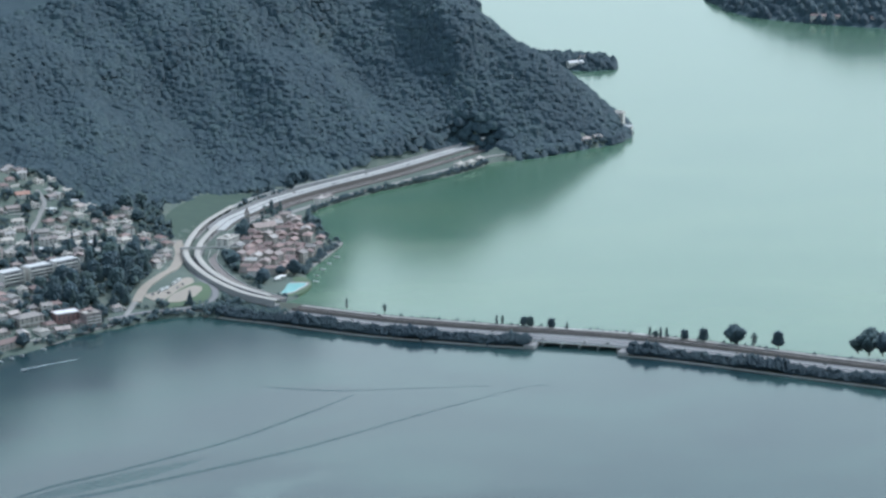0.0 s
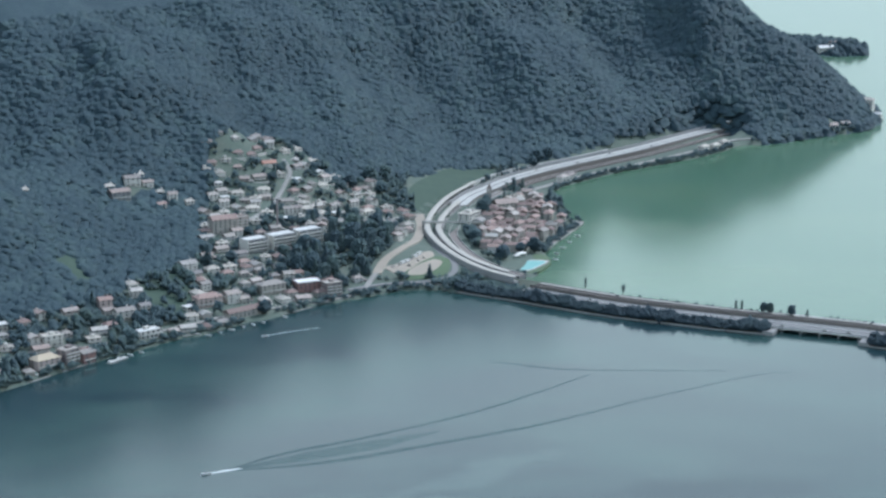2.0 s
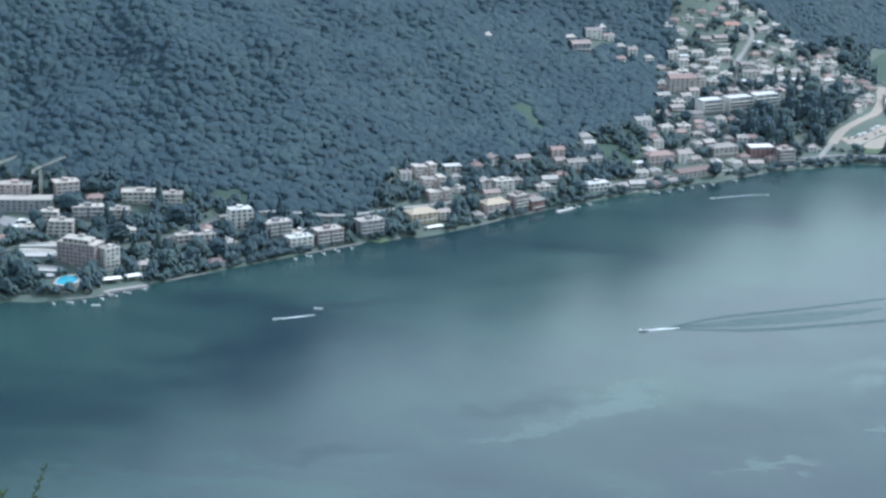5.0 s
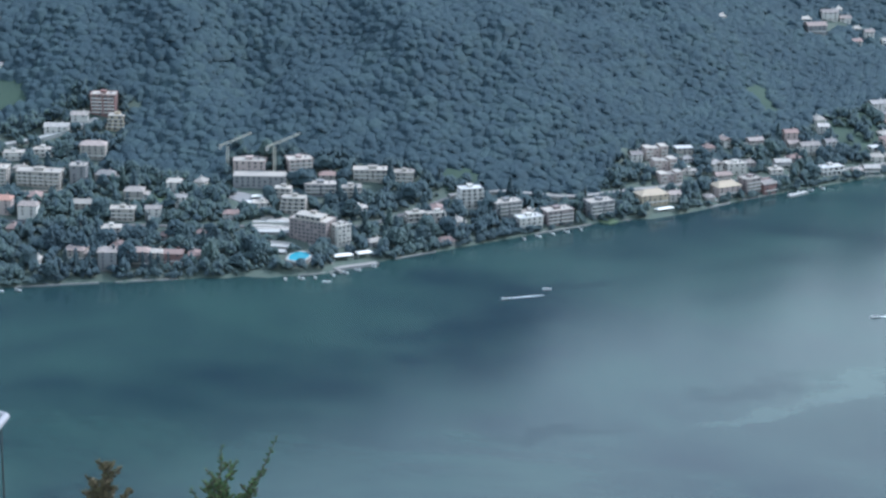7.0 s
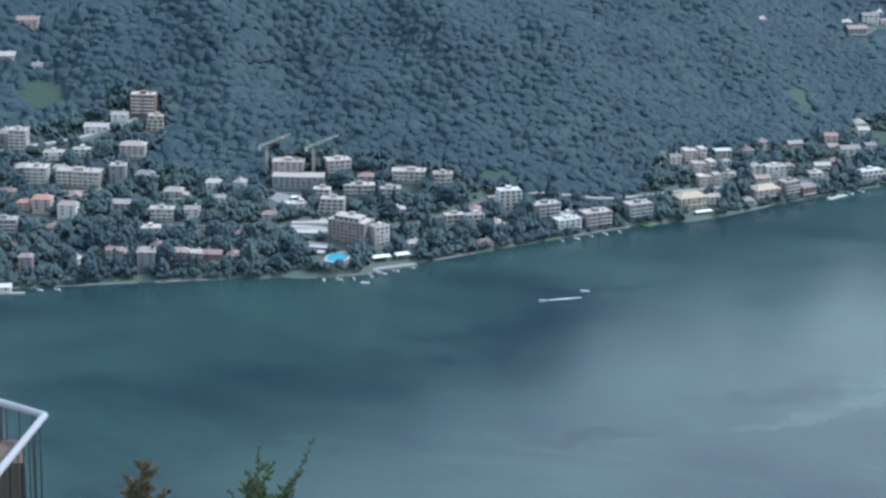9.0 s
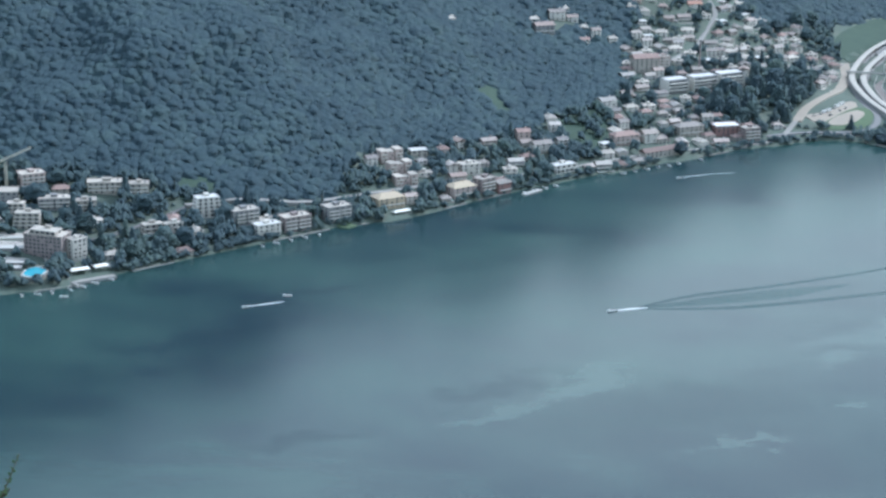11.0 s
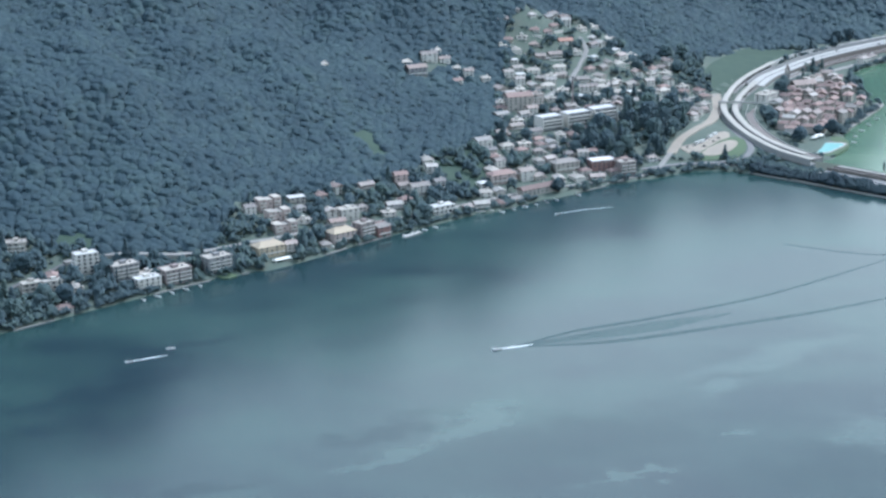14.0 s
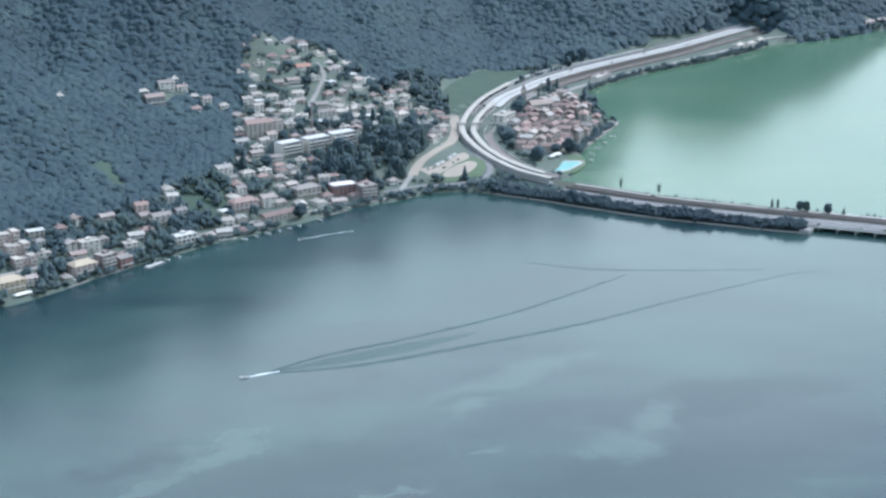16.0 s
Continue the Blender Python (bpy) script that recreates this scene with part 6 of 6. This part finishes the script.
def wake(name, label, points, widths, mat, z=0.03):
    line = smooth_line(points, 4)
    w = np.interp(np.linspace(0, 1, len(line)), np.linspace(0, 1, len(widths)), widths)
    go = np.gradient(line, axis=0)
    go /= np.linalg.norm(go, axis=1)[:, None]
    V, F = [], []
    for i, (p, g, h) in enumerate(zip(line, go, w)):
        wob = 0.25 * h * math.sin(i * 1.7) + 0.2 * h * math.sin(i * 0.63)
        V += [(p[0] - g[1] * h, p[1] + g[0] * h, z), (p[0] - g[1] * wob, p[1] + g[0] * wob, z + 0.12), (p[0] + g[1] * h, p[1] - g[0] * h, z)]
    for i in range(len(line) - 1):
        F += [(3 * i, 3 * i + 1, 3 * i + 4, 3 * i + 3), (3 * i + 1, 3 * i + 2, 3 * i + 5, 3 * i + 4)]
    ob = new(name, mesh_of(name, V, F, mat, True))
    return tagged(ob, label, "wake", kind="structure")


def ripple_water(name, rough, bump):
    m = Mat(name)
    m.set("Base Color", m.ramp(m.noise(0.08, 4), [(0.3, (0.022, 0.048, 0.052)), (0.7, (0.03, 0.06, 0.06))])).set("Roughness", rough).set("IOR", 1.33)
    m.bump(m.noise(0.5, 4), bump, 1.2)
    return m.m


RIPPLE = ripple_water("ruffled_water", 0.18, 0.34)
SOFT_RIPPLE = ripple_water("gently_ruffled_water", 0.16, 0.25)
speed = boat("white speedboat drawing a long wake", 8)
speed.matrix_basis = pose(-20, 1633, 0.1, 0, -4, 208)
wake("wake_foam", "white foam behind the speedboat", [(-17, 1634.5), (-8, 1639), (6, 1645)], [0.8, 1.6, 0.5], FOAM, 0.08)
wake("wake", "dark outer arm of the speedboat's wake", [(0, 1646), (40, 1678), (100, 1710), (185, 1764), (250, 1820), (300, 1868)], [1.5, 3.0, 2.2, 1.8, 1.6, 1.0], RIPPLE)
wake("wake", "dark inner arm of the speedboat's wake", [(0, 1640), (70, 1654), (150, 1689), (240, 1733), (340, 1797), (440, 1855), (470, 1860)], [1.5, 4.0, 3.0, 2.4, 2.0, 1.6, 1.0], RIPPLE)
wake("wake", "broad ruffled water inside the wake", [(-4, 1642), (40, 1661), (95, 1687), (160, 1722)], [0.8, 9.0, 11.0, 1.0], SOFT_RIPPLE, 0.015)
wake("wake", "older dark ripple across the bay", [(221, 1915), (280, 1886), (350, 1876), (417, 1869)], [1.0, 1.6, 1.2, 0.8], RIPPLE)
second = boat("small white motorboat under way", 6.5)
second.matrix_basis = pose(-288, 1604, 0.1, 0, -3, 215)
wake("wake_foam", "thin white foam behind the motorboat", [(-286, 1606), (-276, 1612), (-262, 1620)], [0.6, 1.0, 0.3], FOAM, 0.08)
third = boat("small motorboat near the shore", 6)
third.matrix_basis = pose(30, 2012, 0.1, 0, -3, 215)
wake("wake_foam", "pale curved trail near the shore", [(32, 2014), (42, 2020), (58, 2029), (80, 2037)], [0.5, 0.5, 0.3, 0.1], FOAM, 0.06)


def build_moored():
    rng = np.random.RandomState(12)
    first = boat("moored white motorboat at the shore", 6.5, "moored boats")
    a, b, _ = coast_points()
    spots = []
    for lo, hi, step in ((-308, -262, 8), (-660, -640, 7), (-470, -400, 9), (-110, -80, 8), (-30, 50, 11)):
        for p in a:
            if lo < p[0] < hi and (not spots or math.hypot(p[0] - spots[-1][0], p[1] - spots[-1][1]) > step):
                spots.append((p[0], p[1]))
    for p in b[6:16:2]:
        spots.append((p[0] + 9, p[1] - 2))
    for i, (x, y) in enumerate(spots):
        ob = first if i == 0 else copy_thing(first, pose(0, 0, 0))
        ob.matrix_basis = pose(x + 4 * (1 if x < 200 else 0), y - 6, 0.1, 0, 0, rng.uniform(-70, -20))
    for x, y in ((-425, 1608), (-262, 1634)):
        ob = copy_thing(first, pose(x, y, 0.1, 0, 0, 190))


build_moored()


# ---- distance: promontory beyond the spur, far shores ----
def sample_ring(edge, x, y):
    d = np.full(x.shape, 1e9)
    for p in edge:
        d = np.minimum(d, np.hypot(x - p[0], y - p[1]))
    return d


def far_hill(name, label, ring, height, slope, seed, crown=(5, 9), gap=13, trees=True):
    """Wooded land rising from a plan ring of shoreline."""
    rng = np.random.RandomState(seed)
    xs, ys = [p[0] for p in ring], [p[1] for p in ring]
    step = 14.0
    gx, gy = np.meshgrid(np.arange(min(xs) - step, max(xs) + step, step), np.arange(min(ys) - step, max(ys) + step, step))
    edge = smooth_line(ring + ring[:1], 8)
    d = np.full(gx.shape, 1e9)
    for p in edge:
        d = np.minimum(d, np.hypot(gx - p[0], gy - p[1]))
    d = np.where(inside(ring, gx, gy), d, -d)
    z = np.where(d > 0, np.minimum(height * (1 - np.exp(-d * slope / height)), height), d * 0.3) + np.clip(d / 100, 0, 1) * 8 * np.sin(gx * 0.03 + seed) * np.sin(gy * 0.023)
    r, c = gx.shape
    faces = [(j * c + i, j * c + i + 1, (j + 1) * c + i + 1, (j + 1) * c + i) for j in range(r - 1) for i in range(c - 1) if d[j, i] > -20]
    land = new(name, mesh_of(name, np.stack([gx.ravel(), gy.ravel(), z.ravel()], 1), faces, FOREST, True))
    tagged(land, label, "hill", kind="structure")
    if trees:
        tx, ty = np.meshgrid(np.arange(min(xs), max(xs), gap), np.arange(min(ys), max(ys), gap))
        tx = (tx + rng.uniform(-4, 4, tx.shape)).ravel()
        ty = (ty + rng.uniform(-4, 4, ty.shape)).ravel()
        keep = inside(ring, tx, ty) & (sample_ring(edge, tx, ty) < 230)
        tx, ty = tx[keep], ty[keep]
        i, j = ((tx - gx[0, 0]) / step).astype(int), ((ty - gy[0, 0]) / step).astype(int)
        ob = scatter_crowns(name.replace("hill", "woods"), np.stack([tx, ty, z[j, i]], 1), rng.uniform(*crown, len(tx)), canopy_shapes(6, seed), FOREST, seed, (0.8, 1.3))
        tagged(ob, "distant trees on the " + name.replace("_", " "), "woods", kind="stuff")


far_hill("promontory", "low wooded promontory beyond the spur", [(880, 3760), (930, 3660), (975, 3630), (1020, 3640), (1048, 3720), (1010, 3790), (930, 3810)], 8, 0.3, 41, (4, 8), 9)
far_hill("far_shore_hill", "hazy wooded hill on the far shore", [(1468, 4530), (1450, 4330), (1470, 4220), (1546, 4099), (1643, 4013), (1800, 3930), (2300, 3900), (2300, 4700), (1600, 4700)], 260, 0.5, 42, (8, 11), 17)
far_hill("far_point_hill", "dark wooded point at the far bend of the lake", [(760, 4360), (850, 4300), (905, 4275), (960, 4420), (1000, 4553), (960, 4640), (800, 4700)], 60, 0.35, 43, (6, 9), 12)
put(house("white house with pale roof on the promontory", 26, 12, 2, WHITE_WALL, WHITE_ROOF), 962, 3660, 15, 6)
put(house("small house among trees on the promontory", 14, 10, 3, WHITE_WALL, BROWN_TILE), 984, 3690, 15, 6)
for x, y in ((1548, 4120), (1566, 4108), (1580, 4100), (1640, 4050)):
    put(house("pale house at the foot of the far shore", 20, 12, 3, WHITE_WALL, TILE, group="far shore houses"), x, y, -30, 6)


# ---- the summit under the camera: slope, railing, shrub ----
def build_summit():
    V, F = [], []
    radii = [0, 3, 8, 15, 22, 40, 80, 150, 260, 420, 640]
    fall = [548.4, 547.6, 545.6, 542.95, 538.5, 524, 488, 425, 320, 160, -20]
    n = 48
    for r, z in zip(radii, fall):
        for k in range(n):
            a = 2 * math.pi * k / n
            w = 1 + 0.06 * math.sin(3 * a + r) if r > 30 else 1
            V.append((r * w * math.sin(a), r * w * math.cos(a), z))
    for i in range(len(radii) - 1):
        for k in range(n):
            F.append((i * n + k, i * n + (k + 1) % n, (i + 1) * n + (k + 1) % n, (i + 1) * n + k))
    ob = new("summit_slope", mesh_of("summit_slope", V, F, GRASS, True))
    tagged(ob, "steep grassy summit slope below the viewpoint", "hillside", kind="structure")


build_summit()
STEEL = paint("painted_white_rail", (0.34, 0.335, 0.36), (0.29, 0.285, 0.31), 3.0, 0.45)
IRON = paint("dark_iron", (0.05, 0.055, 0.06), (0.07, 0.075, 0.08), 3.0, 0.5)


def bar(bm, p, q, r, sides=8):
    p, q = Vector(p), Vector(q)
    rot = (q - p).to_track_quat("Z", "Y").to_matrix().to_4x4()
    bmesh.ops.create_cone(bm, cap_ends=True, segments=sides, radius1=r, radius2=r, depth=(q - p).length, matrix=Matrix.Translation((p + q) / 2) @ rot)


def build_railing():
    """A terrace corner about fifteen metres down the slope."""
    reach = 15.2
    corner = Vector((-0.3924, 0.9198, 0)) * reach
    top = EYE - 0.3912 * reach
    back = Vector((-0.4128, 0.9108, 0)) * (top - EYE) / -0.3828
    front = Vector((-0.4141, 0.9102, 0)) * (top - EYE) / -0.4201
    back = corner + (back - corner).normalized() * 4.0
    front = corner + (front - corner).normalized() * 5.0
    floor = top - 1.05
    deck = thing("viewing_terrace", "small concrete viewing terrace on the slope", "terrace")
    bm = bmesh.new()
    far = back + (front - corner)
    ring = [corner, front, far, back]
    lo = [bm.verts.new((p.x, p.y, floor - 1.6)) for p in ring]
    hi = [bm.verts.new((p.x, p.y, floor)) for p in ring]
    bm.faces.new(hi)
    bm.faces.new(lo[::-1])
    for i in range(4):
        j = (i + 1) % 4
        bm.faces.new((lo[i], lo[j], hi[j], hi[i]))
    bmesh.ops.recalc_face_normals(bm, faces=bm.faces[:])
    part("platform", bm, CONCRETE, deck)
    rail = thing("railing", "white-topped steel railing with thin dark balusters", "railing")
    for end in (back, front):
        bm = bmesh.new()
        bar(bm, (corner.x, corner.y, top), (end.x, end.y, top), 0.026, 12)
        part("handrail", bm, STEEL, rail, "white tubular handrail")
        bm = bmesh.new()
        bar(bm, (corner.x, corner.y, floor + 0.1), (end.x, end.y, floor + 0.1), 0.015)
        part("bottom_rail", bm, IRON, rail)
        n = int((end - corner).length / 0.12)
        for k in range(1, n):
            p = corner.lerp(end, k / n)
            bm = bmesh.new()
            thick = 0.022 if k % 10 == 0 else 0.006
            bar(bm, (p.x, p.y, floor), (p.x, p.y, top - 0.02), thick, 6)
            part("post" if k % 10 == 0 else "baluster", bm, IRON, rail)
    stand = min((back.lerp(corner, k / 200) for k in range(201)), key=lambda p: abs(p.x / p.y + 0.4506))
    bm = bmesh.new()
    bar(bm, (stand.x, stand.y, floor), (stand.x, stand.y, top), 0.03, 10)
    part("corner_post", bm, IRON, rail, "stout dark steel post")
    height = 0.82
    far_off = (EYE - floor - height) / 0.4142
    bin_at = Vector((-0.4057, 0.914, 0)) * far_off
    crate = thing("wooden_bin", "brown wooden litter bin inside the railing", "bin", bin_at.x - 0.2, bin_at.y + 0.08, floor, 24)
    wood = paint("brown_wood", (0.1, 0.068, 0.05), (0.13, 0.09, 0.065), 2.0, 0.8)
    for k in range(5):
        for s in (-1, 1):
            part("slat", boxes((-0.2 + k * 0.08, -0.125 + k * 0.08, s * 0.2 - 0.012, s * 0.2 + 0.012, 0.03, height)), wood, crate)
            part("slat", boxes((s * 0.212 - 0.012, s * 0.212 + 0.012, -0.19 + k * 0.077, -0.118 + k * 0.077, 0.03, height)), wood, crate)
    part("body", boxes((-0.185, 0.185, -0.18, 0.18, 0, height - 0.05)), IRON, crate)
    part("lid", boxes((-0.22, 0.22, -0.21, 0.21, height, height + 0.03)), wood, crate)


build_railing()


def build_shrub():
    """Leafy sprays of a shrub on the slope."""
    rng = np.random.RandomState(8)
    leaf_green = foliage("shrub_leaf", (0.035, 0.07, 0.028), (0.06, 0.105, 0.035), (0.1, 0.155, 0.05))
    leaf_brown = foliage("withered_leaf", (0.09, 0.066, 0.04), (0.13, 0.095, 0.055), (0.11, 0.11, 0.05))
    reach = 14.0

    def spray(tip, base, mat, parent, leaves, bend=0.0, twigs=0, big=1.0):
        """A stem from base to tip (directions from the viewpoint), with twigs and small leaves."""
        base, tip = (Vector((d[0] * reach, d[1] * reach, EYE - d[2] * reach)) for d in (base, tip))
        tip = tip + Vector((0, rng.uniform(-0.12, 0.12), 0))
        lines = [[base.lerp(tip, k / 6) + Vector((bend * math.sin(math.pi * k / 6), 0, 0)) for k in range(7)]]
        for i in range(twigs):
            p = lines[0][2 + i % 4]
            go = Vector((rng.choice([-1, 1]) * rng.uniform(0.4, 0.9), rng.uniform(-0.5, 0.5), rng.uniform(0.5, 1.0))) * rng.uniform(0.07, 0.15)
            lines.append([p, p + go * 0.55, p + go])
        bm = bmesh.new()
        for line in lines:
            for k in range(len(line) - 1):
                bar(bm, line[k], line[k + 1], 0.005 - 0.003 * k / len(line), 5)
        part("stem", bm, BARK, parent)
        V, F = [], []
        for n, line in enumerate(lines):
            count = leaves if n == 0 else leaves // 4
            for k in range(count):
                t = (0.15 + 0.85 * k / count) * (len(line) - 1)
                i = min(int(t), len(line) - 2)
                p = line[i].lerp(line[i + 1], t - i)
                a = k * 2.4 + rng.rand()
                size = rng.uniform(0.019, 0.037) * (1.15 - 0.45 * k / count) * big
                go = Vector((math.cos(a), math.sin(a) * 0.8, rng.uniform(0.1, 0.9))).normalized()
                wide = go.cross(Vector((0.2, -1, 0.3))).normalized() * size * 0.36
                b = len(V)
                V += [p, p + go * size * 0.5 + wide, p + go * size * 1.2, p + go * size * 0.5 - wide, p + go * size * 0.6 + Vector((0, -0.004, 0.003))]
                F += [(b, b + 1, b + 4), (b + 1, b + 2, b + 4), (b + 2, b + 3, b + 4), (b + 3, b, b + 4)]
        part("leaf_spray", mesh_of("leaf_spray", V, F, mat, True), mat, parent)

    green = thing("shrub", "green leafy shrub sprays on the slope below", "shrub")
    foot = (-0.3040, 0.9527, 0.4620)
    for tip, base, n, bend, twigs in (((-0.2788, 0.9604, 0.4071), (-0.2961, 0.9552, 0.4479), 34, 0.01, 2), ((-0.2937, 0.9559, 0.4153), (-0.3074, 0.9516, 0.4477), 46, -0.015, 5),
                                      ((-0.3019, 0.9534, 0.4096), (-0.3054, 0.9522, 0.4477), 30, 0.01, 3), ((-0.3102, 0.9507, 0.4275), (-0.2999, 0.954, 0.4478), 34, 0.0, 4),
                                      ((-0.3151, 0.9491, 0.4299), (-0.3074, 0.9516, 0.4477), 26, 0.0, 2), ((-0.2973, 0.9548, 0.4262), (-0.3020, 0.9530, 0.4478), 44, 0.0, 6),
                                      ((-0.2873, 0.9578, 0.4253), (-0.2961, 0.9552, 0.4479), 34, 0.0, 4), ((-0.3040, 0.9527, 0.4250), foot, 50, 0.01, 6), ((-0.2920, 0.9564, 0.4300), foot, 40, 0.0, 5)):
        spray(tip, base, leaf_green, green, n, bend, twigs)
    dry = thing("dry_shrub", "withered brown shrub spray on the slope below", "shrub")
    for tip, base, n, twigs in (((-0.3542, 0.9352, 0.4185), (-0.354, 0.9352, 0.4461), 70, 8), ((-0.3416, 0.9399, 0.4291), (-0.3511, 0.9363, 0.4462), 40, 3), ((-0.3569, 0.9341, 0.4234), (-0.354, 0.9352, 0.4461), 60, 6), ((-0.3515, 0.9362, 0.4240), (-0.354, 0.9352, 0.4461), 60, 6)):
        spray(tip, base, leaf_brown, dry, n, 0.0, twigs, 1.1)


build_shrub()
